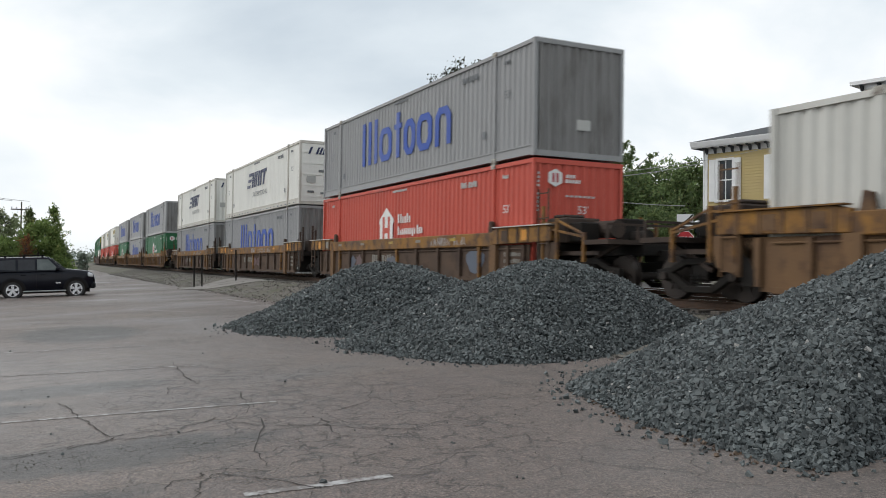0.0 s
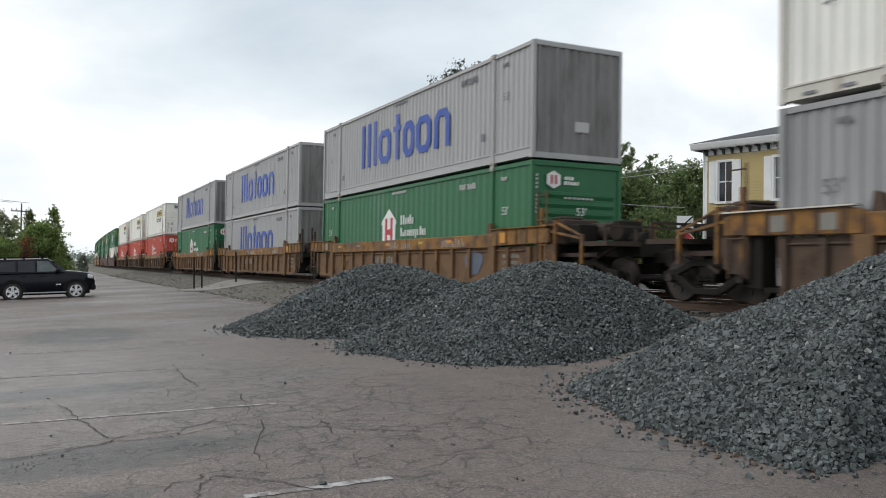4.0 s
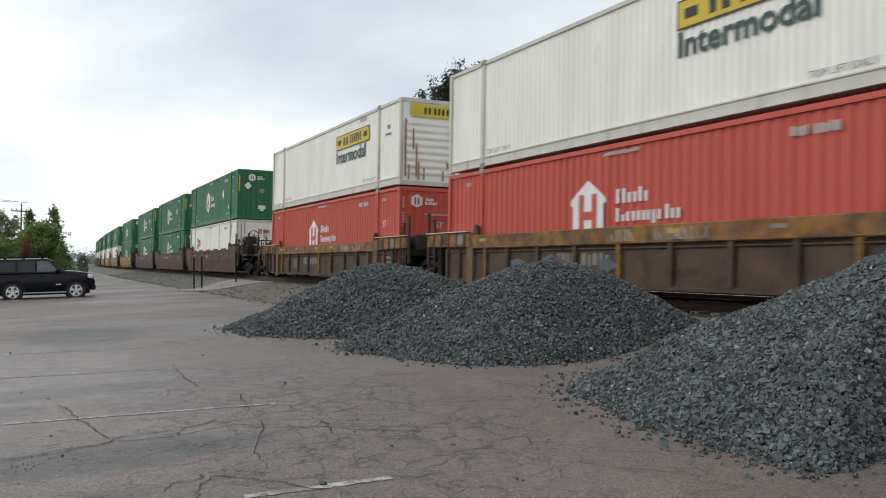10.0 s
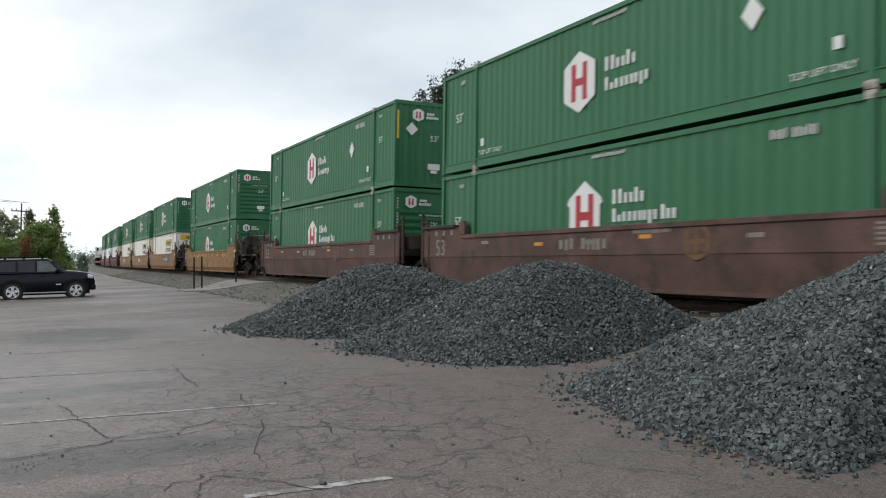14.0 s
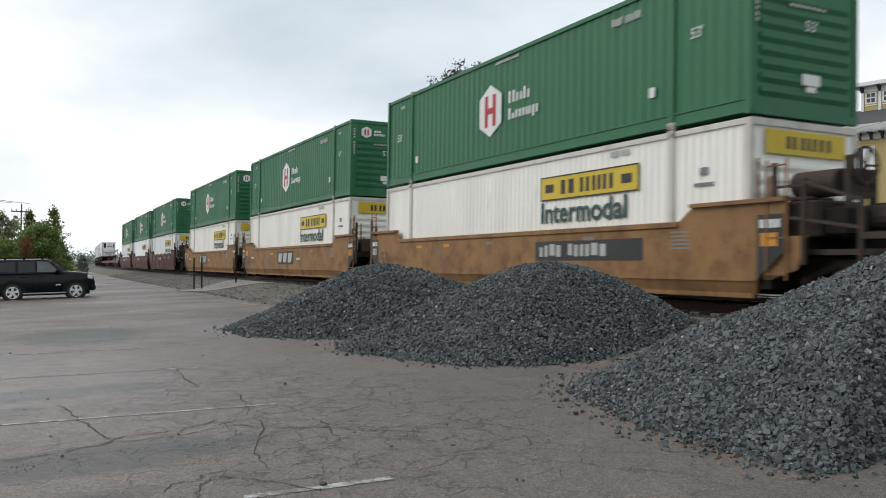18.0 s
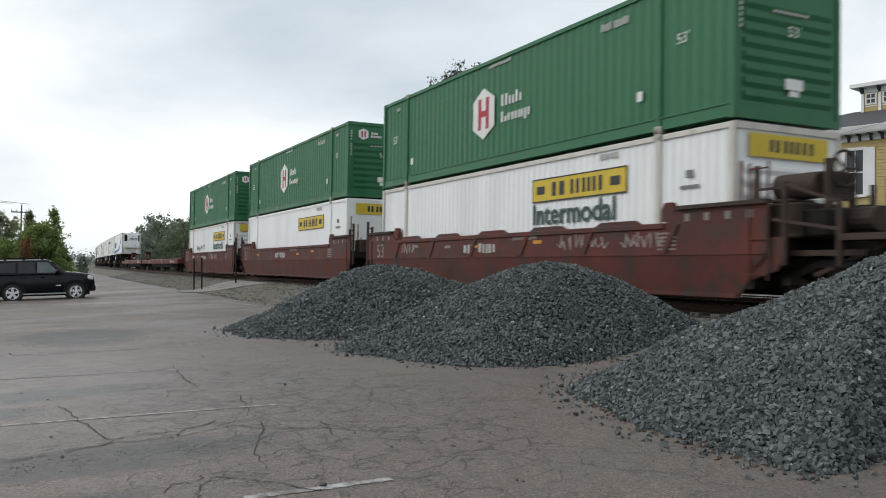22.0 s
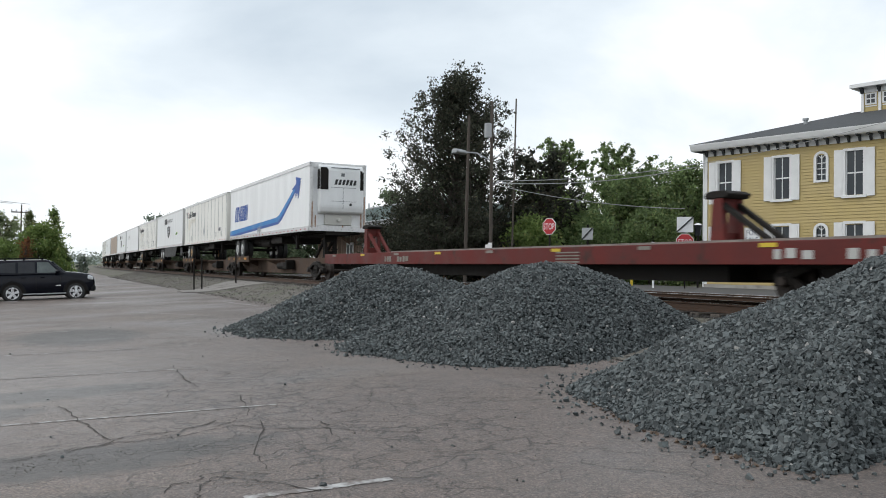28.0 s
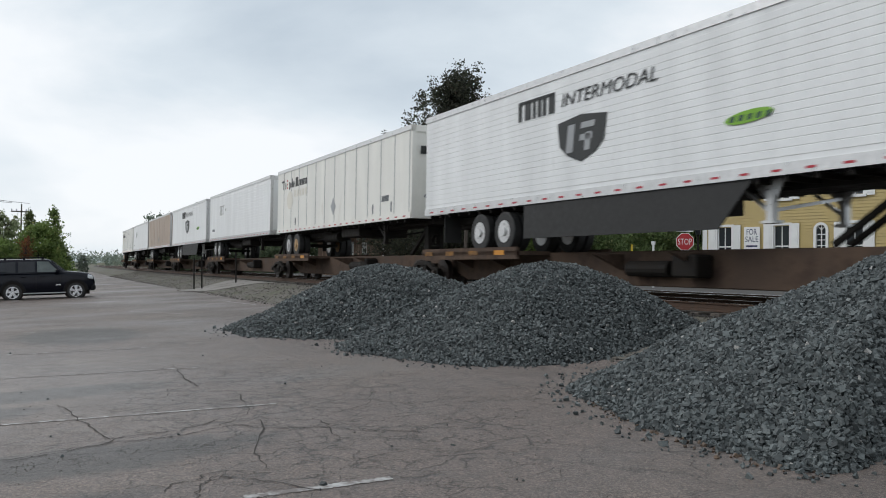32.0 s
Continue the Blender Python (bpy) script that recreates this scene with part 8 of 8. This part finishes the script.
ob = thing("bollard", "white capped marker post by the street", "bollard", at=pose(-30.2, 25.6, 0.82))
part("post", Geo().tube((0, 0), 0.05, 0, 2.0, "z", 10).tube((0, 0), 0.09, 1.95, 2.1, "z", 10), SIGN_WHITE, ob)
ob = thing("notice_board", "small white notice on a short post by the far track", "sign", at=pose(-33.1, 18.8, 0.72))
part("post", Geo().box(-0.04, 0.04, 0, 0.06, 0, 1.75), POLE_WOOD, ob)
part("panel", Geo().box(-0.16, 0.16, -0.02, 0, 1.55, 2.05), SIGN_WHITE, ob)

# ---- walkway over the tracks and its posts ----
g = Geo()
cols = []
for k in range(9):
    t = k / 8
    y = 6.9 + 3.55 * t
    for x in (-42.9 - 2.6 * t, -40.9 + 2.8 * t):
        cols.append((x, y, land(x, y) + 0.05))
        cols.append((x, y, land(x, y) - 0.1))
g.v = cols
for k in range(8):
    b = k * 4
    g.f += [(b, b + 4, b + 6, b + 2), (b + 1, b + 5, b + 4, b), (b + 2, b + 6, b + 7, b + 3)]
g.f += [(0, 2, 3, 1)]
tagged(part("walkway", g, PATH), "pale worn concrete walkway rising to the tracks", "walkway", kind="structure")
for x, y, h in ((-43.1, 7.75, 1.6), (-42.7, 8.05, 1.6), (-42.0, 9.55, 1.55)):
    po = tagged(part("marker_post", Geo().tube((0, 0), 0.036, -0.1, h, "z", 10), STEEL_DARK, None, "thin dark steel post beside the walkway", pose(x, y, land(x, y), 1, -1.5)), category="post", group="posts at the walkway")

# ---- sleepers ----
bed = bpy.data.objects["track_bed"]
tie_me = Geo().box(-0.115, 0.115, -1.3, 1.3, -0.1, 0.0).mesh("tie", 0.012)
for off in (0.0, 4.3):
    for k in range(110):
        m = on_track(-52 + k * 0.52, off, -0.165)
        part("tie", tie_me, TIE, bed, at=m @ pose(0, 0, 0, 0, 0, random.uniform(-1, 1)))

# ---- stones on the ballast shoulder, scattered bits on the lot ----
rng = np.random.default_rng(41)
n = 30000
sx_, su_ = rng.uniform(-95, 2, n) * 1.0, rng.uniform(-5.25, 6.4, n)
keep = (su_ < -1.0) | (rng.random(n) < 0.6)
sx_, su_ = sx_[keep], su_[keep]
pl = np.array([(x, track_y(x) + u, land(x, track_y(x) + u) + rng.uniform(0.0, 0.03)) for x, u in zip(sx_, su_)])
near = su_ < -1.75
for mask, mat, lab in ((near, TAN_STONE, "loose grey-brown ballast stones"), (~near, DARK_STONE, "dark ballast stones between the rails")):
    tagged(stones("ballast_stone", pl[mask], 0.026 * rng.lognormal(0, 0.25, int(mask.sum())), mat, rng), lab, "ballast", kind="stuff")
pts = []
for cx, cy, rr, many in ((-17.2, 7.05, 2.95, 200), (-12.16, 7.8, 2.8, 200), (-4.9, 8.2, 3.5, 130)):
    for _ in range(many):
        a, d = rng.uniform(0, 2 * math.pi), rr + abs(rng.normal(0, 0.25))
        pts.append((cx + d * math.cos(a), cy + d * math.sin(a)))
for _ in range(60):
    pts.append((rng.uniform(-22, -3.5), rng.uniform(-1, 6.5)))
pl = np.array([(x, y, land(x, y) + 0.004) for x, y in pts if y < 7.3])
grit = []
for _ in range(1800):
    grit.append((rng.uniform(-13, -4.2), rng.uniform(-0.6, 5.2)))
for cx, cy, sx, sy, many in ((-7.0, 0.45, 0.17, 0.8, 600), (-5.6, 0.1, 0.3, 0.6, 300), (-8.4, 2.6, 0.9, 0.9, 500)):
    for _ in range(many):
        grit.append((rng.normal(cx, sx), rng.normal(cy, sy)))
gp = np.array([(x, y, land(x, y) + 0.002) for x, y in grit])
lit = []
for cx, cy, rr, many, lo, hi in ((-4.9, 8.2, 3.45, 260, 3.6, 5.0), (-12.16, 7.8, 2.7, 120, 3.9, 5.6), (-17.2, 7.05, 2.9, 60, 3.9, 5.6)):
    for _ in range(many):
        a, d = rng.uniform(lo, hi), rr + rng.normal(0.05, 0.14)
        lit.append((cx + d * math.cos(a), cy + d * math.sin(a)))
lp = np.array([(x, y, land(x, y) + 0.008) for x, y in lit if y < 7.3])
tagged(stones("leaf_litter", lp, 0.012 * rng.lognormal(0, 0.4, len(lp)), LITTER, rng), "brown leaf litter and grit at the foot of the heaps", "litter", kind="stuff")
tagged(stones("loose_grit", gp, 0.0026 * rng.lognormal(0, 0.45, len(gp)), TAN_STONE, rng), "fine loose grit on the asphalt", "grit", kind="stuff")
tagged(stones("scattered_stone", pl, 0.013 * rng.lognormal(0, 0.35, len(pl)), STONE, rng), "small loose stones on the asphalt", "stones", kind="stuff")

# ---- painted bay lines ----
LINE = surface("worn_white_road_paint", (0.36, 0.35, 0.34), (0.54, 0.53, 0.52), 1.1, 0.5, 0, 0.1, 40, (0.135, 0.112, 0.10), 9.0, 0.36, 0.53)
for (xa, ya), (xb, yb), w in (((-5.37, 1.3), (-5.32, 2.28), 0.1), ((-9.31, -3.0), (-8.64, 2.4), 0.07), ((-13.0, -3.0), (-12.18, 2.25), 0.075), ((-16.1, -3.0), (-15.5, 2.0), 0.085), ((-20.6, -0.4), (-20.4, 1.0), 0.08), ((-26.9, 3.0), (-24.0, 4.4), 0.1), ((-31, 6.6), (-27.2, 6.9), 0.12)):
    d = Vector((xb - xa, yb - ya)).normalized()
    s = Vector((-d.y, d.x)) * w / 2
    g = Geo()
    k = 60
    for i in range(k + 1):
        x, y = xa + (xb - xa) * i / k, ya + (yb - ya) * i / k
        s = Vector((-d.y, d.x)) * w / 2 * random.uniform(0.62, 1.15)
        g.v += [(x + s.x, y + s.y, land(x + s.x, y + s.y) + 0.004), (x - s.x, y - s.y, land(x - s.x, y - s.y) + 0.004)]
    g.f = [(2 * i, 2 * i + 1, 2 * i + 3, 2 * i + 2) for i in range(k)]
    tagged(part("bay_line", g, LINE), "faded white parking bay line on the asphalt", "road marking", "parking bay lines", kind="structure")


# ---- the parked car ----
CAR_PAINT = surface("glossy_black_car_paint", (0.004, 0.005, 0.009), (0.008, 0.009, 0.015), 2, 0.16, 0, 0.0, 40, spec=0.2, rough_var=0.04)
CAR_TRIM = surface("dark_grey_plastic_trim", (0.008, 0.008, 0.009), (0.016, 0.016, 0.018), 6, 0.7, 0, 0.05, 60, spec=0.15)
CHROME = surface("silver_alloy", (0.55, 0.56, 0.58), (0.7, 0.71, 0.73), 8, 0.25, 0.9, 0.0, 60)
LAMP = surface("clear_headlamp", (0.6, 0.62, 0.65), (0.8, 0.82, 0.85), 5, 0.12, 0.3, 0.0, 60)
RED_LENS = surface("red_lamp_lens", (0.3, 0.01, 0.01), (0.4, 0.02, 0.02), 5, 0.2, 0, 0, 60)


def loft(rings):
    """A skin over closed rings of equal count, capped at both ends."""
    g = Geo()
    n = len(rings[0])
    for r in rings:
        g.v += r
    for i in range(len(rings) - 1):
        g.f += [(i * n + j, i * n + (j + 1) % n, (i + 1) * n + (j + 1) % n, (i + 1) * n + j) for j in range(n)]
    g.f += [tuple(range(n)), tuple(range(len(g.v) - 1, len(g.v) - n - 1, -1))]
    return g


TINT = surface("black_tinted_glass", (0.012, 0.013, 0.017), (0.02, 0.022, 0.027), 3, 0.1, 0, 0, 40, spec=0.4, rough_var=0.03)
# Opaque glass; daylight showing through the cabin is put into its pale colour.
SIDE_GLASS = surface("opaque_side_glass_painted_pale", (0.05, 0.062, 0.062), (0.11, 0.13, 0.125), 3, 0.1, 0, 0, 40, spec=0.5, rough_var=0.03)


def parked_suv(m):
    ob = thing("car", "black sport utility vehicle with alloy wheels parked on the lot", "car", at=m)
    R = 0.345
    fx, rx = 1.2, -1.2
    half = ((0.0, 0), (0.86, 0), (0.97, 0.08), (1.0, 0.35), (1.0, 0.6), (0.97, 0.8), (0.93, 0.93), (0.82, 1.0), (0.4, 1.02))
    rings = []
    for x, zb, zt, w in ((-2.13, 0.5, 1.0, 0.72), (-2.1, 0.38, 1.1, 0.83), (-1.9, 0.33, 1.16, 0.89), (-1.2, 0.31, 1.17, 0.9), (0.0, 0.30, 1.18, 0.9), (0.72, 0.30, 1.2, 0.9), (1.0, 0.30, 1.17, 0.9), (1.45, 0.31, 1.12, 0.885), (1.72, 0.33, 1.07, 0.85), (1.86, 0.35, 1.0, 0.79), (1.94, 0.38, 0.9, 0.7), (1.97, 0.44, 0.72, 0.62)):
        sec = [(w * a, zb + (zt - zb) * b) for a, b in half]
        rings.append([(x, y, z) for y, z in sec] + [(x, -y, z) for y, z in reversed(sec[1:])])
    body = part("body", loft(rings), CAR_PAINT, ob, "glossy black body", smooth=True)

    def rounded(x0, x1, w, z, c):
        pts = []
        for cx, cy, a0 in ((x1 - c, w - c, 0), (x0 + c, w - c, 90), (x0 + c, c - w, 180), (x1 - c, c - w, 270)):
            pts += [(cx + c * math.cos(radians(a0 + k * 30)), cy + c * math.sin(radians(a0 + k * 30)), z) for k in range(4)]
        return pts

    part("cabin", loft([rounded(-2.08, 0.86, 0.88, 1.12, 0.15), rounded(-1.93, 0.30, 0.72, 1.62, 0.15), rounded(-1.87, 0.2, 0.67, 1.70, 0.14), rounded(-1.6, 0.0, 0.5, 1.735, 0.14)]), CAR_PAINT, body)

    def side_y(z, o, d=0.012):
        return o * (0.88 - 0.32 * (z - 1.12) + d)

    for o in (-1, 1):
        for pts, glass, lab in (([(-0.27, 1.17), (0.55, 1.17), (0.16, 1.61), (-0.27, 1.62)], SIDE_GLASS, "front side window with see-through light painted as pale colour"), ([(-0.98, 1.17), (-0.36, 1.17), (-0.36, 1.62), (-0.98, 1.62)], TINT, "dark tinted side window"), ([(-1.86, 1.22), (-1.08, 1.17), (-1.08, 1.62), (-1.7, 1.58)], TINT, "dark tinted side window")):
            g = Geo()
            g.v = [(x, side_y(z, o), z) for x, z in pts] + [(x, side_y(z, o, -0.01), z) for x, z in pts]
            g.f = [(0, 1, 2, 3), (7, 6, 5, 4), (0, 4, 5, 1), (1, 5, 6, 2), (2, 6, 7, 3), (3, 7, 4, 0)]
            part("window", g, glass, ob, lab)
        for x in (-1.03, -0.32, 0.62):
            part("door_seam", Geo().box(x - 0.005, x + 0.005, o * 0.9 - 0.004, o * 0.9 + 0.004, 0.45, 1.05), STEEL_DARK, ob)
        for x in (-0.88, -0.16):
            part("door_handle", Geo().box(x, x + 0.18, min(o * 0.88, o * 0.93), max(o * 0.88, o * 0.93), 0.97, 1.01), CAR_PAINT, ob, bevel=0.01)
        part("rocker_trim", Geo().box(-0.82, 0.82, o * 0.9 - 0.04, o * 0.9 + 0.04, 0.27, 0.32), FASCIA, ob, "grey side step", bevel=0.012)
        part("badge", Geo().box(0.42, 0.62, o * 0.903 - 0.006, o * 0.903 + 0.006, 0.6, 0.65), CHROME, ob)
        part("mirror", Geo().box(0.42, 0.58, min(o * 0.88, o * 1.06), max(o * 0.88, o * 1.06), 1.14, 1.3), CAR_PAINT, ob, bevel=0.05)
        part("roof_rail", Geo().box(-1.6, 0.0, o * 0.6 - 0.02, o * 0.6 + 0.02, 1.765, 1.795).box(-1.5, -1.42, o * 0.6 - 0.015, o * 0.6 + 0.015, 1.70, 1.77).box(-0.8, -0.72, o * 0.6 - 0.015, o * 0.6 + 0.015, 1.70, 1.77).box(-0.1, -0.02, o * 0.6 - 0.015, o * 0.6 + 0.015, 1.70, 1.77), CAR_TRIM, ob)
        part("headlamp", Geo().prism(((1.66, 0.86), (1.9, 0.82), (1.88, 0.97), (1.68, 1.04)), min(o * 0.55, o * 0.86), max(o * 0.55, o * 0.86)), LAMP, ob, "clear headlamp", bevel=0.03)
        part("tail_lamp", Geo().box(-2.13, -1.98, min(o * 0.68, o * 0.88), max(o * 0.68, o * 0.88), 0.85, 1.3), RED_LENS, ob, bevel=0.02)
        part("fog_lamp", Geo().tube((o * 0.5, 0.52), 0.07, 1.9, 1.99, "x", 12), LAMP, ob)
        for cx in (fx, rx):
            # Dark disc on the uncut body stands in for the shaded arch hollow.
            part("wheel_well", Geo().tube((cx, R + 0.02), 0.42, min(o * 0.7, o * 0.902), max(o * 0.7, o * 0.902), "y", 28), STEEL_DARK, ob)
            part("arch_trim", Geo().prism([(cx + r * math.cos(a), 0.36 + r * math.sin(a)) for r, an in ((0.5, [math.pi * k / 12 for k in range(13)]), (0.42, [math.pi * k / 12 for k in range(12, -1, -1)])) for a in an], o * 0.9 - 0.02, o * 0.9 + 0.02), CAR_TRIM, ob)
            w = part("wheel", Geo().tube((cx, R), R, o * 0.83 - 0.08, o * 0.83 + 0.08, "y", 32).tube((cx, R), R if o < 0 else R, min(o * 0.91, o * 0.93), max(o * 0.91, o * 0.93), "y", 32, None), RUBBER, ob, "black tyre on alloy rim", bevel=0.012)
            y = o * 0.93
            part("barrel", Geo().tube((cx, R), 0.245, min(y, y + o * 0.006), max(y, y + o * 0.006), "y", 28), CAR_TRIM, w, "dark rim barrel")
            g = Geo().tube((cx, R), 0.075, min(y, y + o * 0.025), max(y, y + o * 0.025), "y", 14)
            for k in range(24):
                a, b = 2 * math.pi * k / 24, 2 * math.pi * (k + 1) / 24
                g.prism([(cx + d * math.cos(e), R + d * math.sin(e)) for d, e in ((0.25, a), (0.25, b), (0.215, b), (0.215, a))], min(y, y + o * 0.02), max(y, y + o * 0.02))
            for k in range(5):
                a = 2 * math.pi * k / 5 + 0.3
                c, s = math.cos(a), math.sin(a)
                g.prism([(cx + c * d - s * e, R + s * d + c * e) for d, e in ((0.05, -0.045), (0.22, -0.065), (0.22, 0.065), (0.05, 0.045))], min(y + o * 0.004, y + o * 0.018), max(y + o * 0.004, y + o * 0.018))
            part("rim", g, CHROME, w, "five-spoke silver alloy")
    # Underbody as a dark box, added for the shadow beneath the car.
    part("underbody", Geo().box(-1.9, 1.75, -0.7, 0.7, 0.2, 0.36), STEEL_DARK, ob)
    part("windscreen", Geo().prism(((0.31, 1.63), (0.83, 1.17), (0.85, 1.19), (0.33, 1.65)), -0.66, 0.66), SIDE_GLASS, ob)
    part("rear_window", Geo().prism(((-2.03, 1.3), (-1.93, 1.6), (-1.95, 1.6), (-2.06, 1.3)), -0.6, 0.6), GLASS, ob)
    part("front_grille", Geo().box(1.9, 1.985, -0.45, 0.45, 0.7, 0.86), CHROME, ob, "chrome grille", bevel=0.01)
    part("front_bumper", Geo().box(1.75, 1.99, -0.8, 0.8, 0.34, 0.6), CAR_TRIM, ob, bevel=0.06)
    part("rear_bumper", Geo().box(-2.17, -1.9, -0.85, 0.85, 0.36, 0.62), CAR_TRIM, ob, bevel=0.06)
    part("antenna", Geo().beam((-1.3, 0.3, 1.72), (-1.6, 0.3, 2.05), 0.012), STEEL_DARK, ob)


parked_suv(pose(-40.2, 1.0, 0.04 * 1.0 - 0.05, 0, -2.2, 90))

# ---- long open cracks across the lot ----
CRACK = surface("dirt_filled_crack", (0.035, 0.03, 0.027), (0.065, 0.057, 0.05), 8, 0.95, 0, 0.2, 40)
crng = random.Random(9)
for line in (((-9.85, 0.37), (-9.56, 0.48), (-8.86, 0.53), (-8.43, 0.6), (-7.71, 0.72), (-7.75, 0.96), (-7.76, 1.23), (-7.9, 1.54), (-8.12, 1.71)),
             ((-7.31, -0.09), (-7.41, 0.16), (-7.49, 0.42), (-7.51, 0.64), (-7.68, 0.8)),
             ((-5.73, 0.85), (-5.94, 0.95), (-5.92, 1.11), (-6.1, 1.19), (-6.07, 1.39), (-5.87, 1.6)),
             ((-12.77, 2.0), (-11.9, 1.96), (-10.79, 1.91), (-10.29, 1.93)), ((-10.29, 1.93), (-10.27, 1.58), (-9.73, 1.5)),
             ((-7.24, -0.05), (-7.37, 0.27), (-7.55, 0.76), (-7.5, 1.24), (-7.66, 1.51), (-7.74, 1.78), (-7.43, 2.05), (-7.21, 2.43), (-6.89, 2.72), (-6.5, 3.16)),
             ((-5.42, 1.0), (-5.83, 1.12), (-6.01, 1.25), (-5.73, 1.49), (-5.28, 1.77)),
             ((-9.5, 2.22), (-8.29, 2.03), (-7.93, 1.78), (-7.8, 1.6)), ((-7.87, 2.06), (-6.5, 1.65), (-5.96, 1.63)),
             ((-7.6, 2.5), (-7.06, 2.45), (-6.5, 2.36)), ((-9.0, 3.6), (-8.1, 3.2), (-7.8, 2.7))):
    pts = []
    for (xa, ya), (xb, yb) in zip(line, line[1:]):
        for k in range(6):
            pts.append((xa + (xb - xa) * k / 6 + crng.gauss(0, 0.015), ya + (yb - ya) * k / 6 + crng.gauss(0, 0.015)))
    pts.append(line[-1])
    g = Geo()
    for i, (x, y) in enumerate(pts):
        p, q = pts[max(0, i - 1)], pts[min(len(pts) - 1, i + 1)]
        d = Vector((q[0] - p[0], q[1] - p[1])).normalized()
        w = 0.0062 * crng.uniform(0.3, 1.6) * (0.2 if i in (0, len(pts) - 1) else 1)
        g.v += [(x - d.y * w, y + d.x * w, land(x, y) + 0.005), (x + d.y * w, y - d.x * w, land(x, y) + 0.005)]
    g.f = [(2 * i, 2 * i + 1, 2 * i + 3, 2 * i + 2) for i in range(len(pts) - 1)]
    tagged(part("asphalt_crack", g, CRACK), "jagged open crack in the wet asphalt", "crack", "cracks in the lot", kind="structure")


# ---- what moves ----
def motions():
    """The train runs through at a steady speed; the wheels turn while they pass the lot."""
    along = {}
    for ob, s, z in RIDERS:
        along[ob.name] = s
        walk(ob, [(t, on_track(s + SPEED * t, 0, z)) for t in (0, 4, 8, 12, 16, 20, 24, 28, 32)])
    for w in [o for o in bpy.data.objects if o.name.startswith("wheelset")]:
        at = w.matrix_basis.translation.copy()
        s = along[w.parent.parent.name] + w.parent.matrix_basis.translation.x + at.x
        t0, t1 = max(0.0, (-34 - s) / SPEED), min(32.0, (4 - s) / SPEED)
        if t1 <= t0:
            continue
        n = int((t1 - t0) / 0.038) + 1
        turn = math.degrees(SPEED / 0.42) * (t1 - t0) / n
        rows = [(t0 + (t1 - t0) * k / n, pose(*at, 0, turn * k)) for k in range(n + 1)]
        if t0 > 0.0:
            rows.insert(0, (0.0, pose(*at)))
        if t1 < 32.0:
            rows.append((32.0, pose(*at, 0, turn * n)))
        walk(w, rows)


motions()
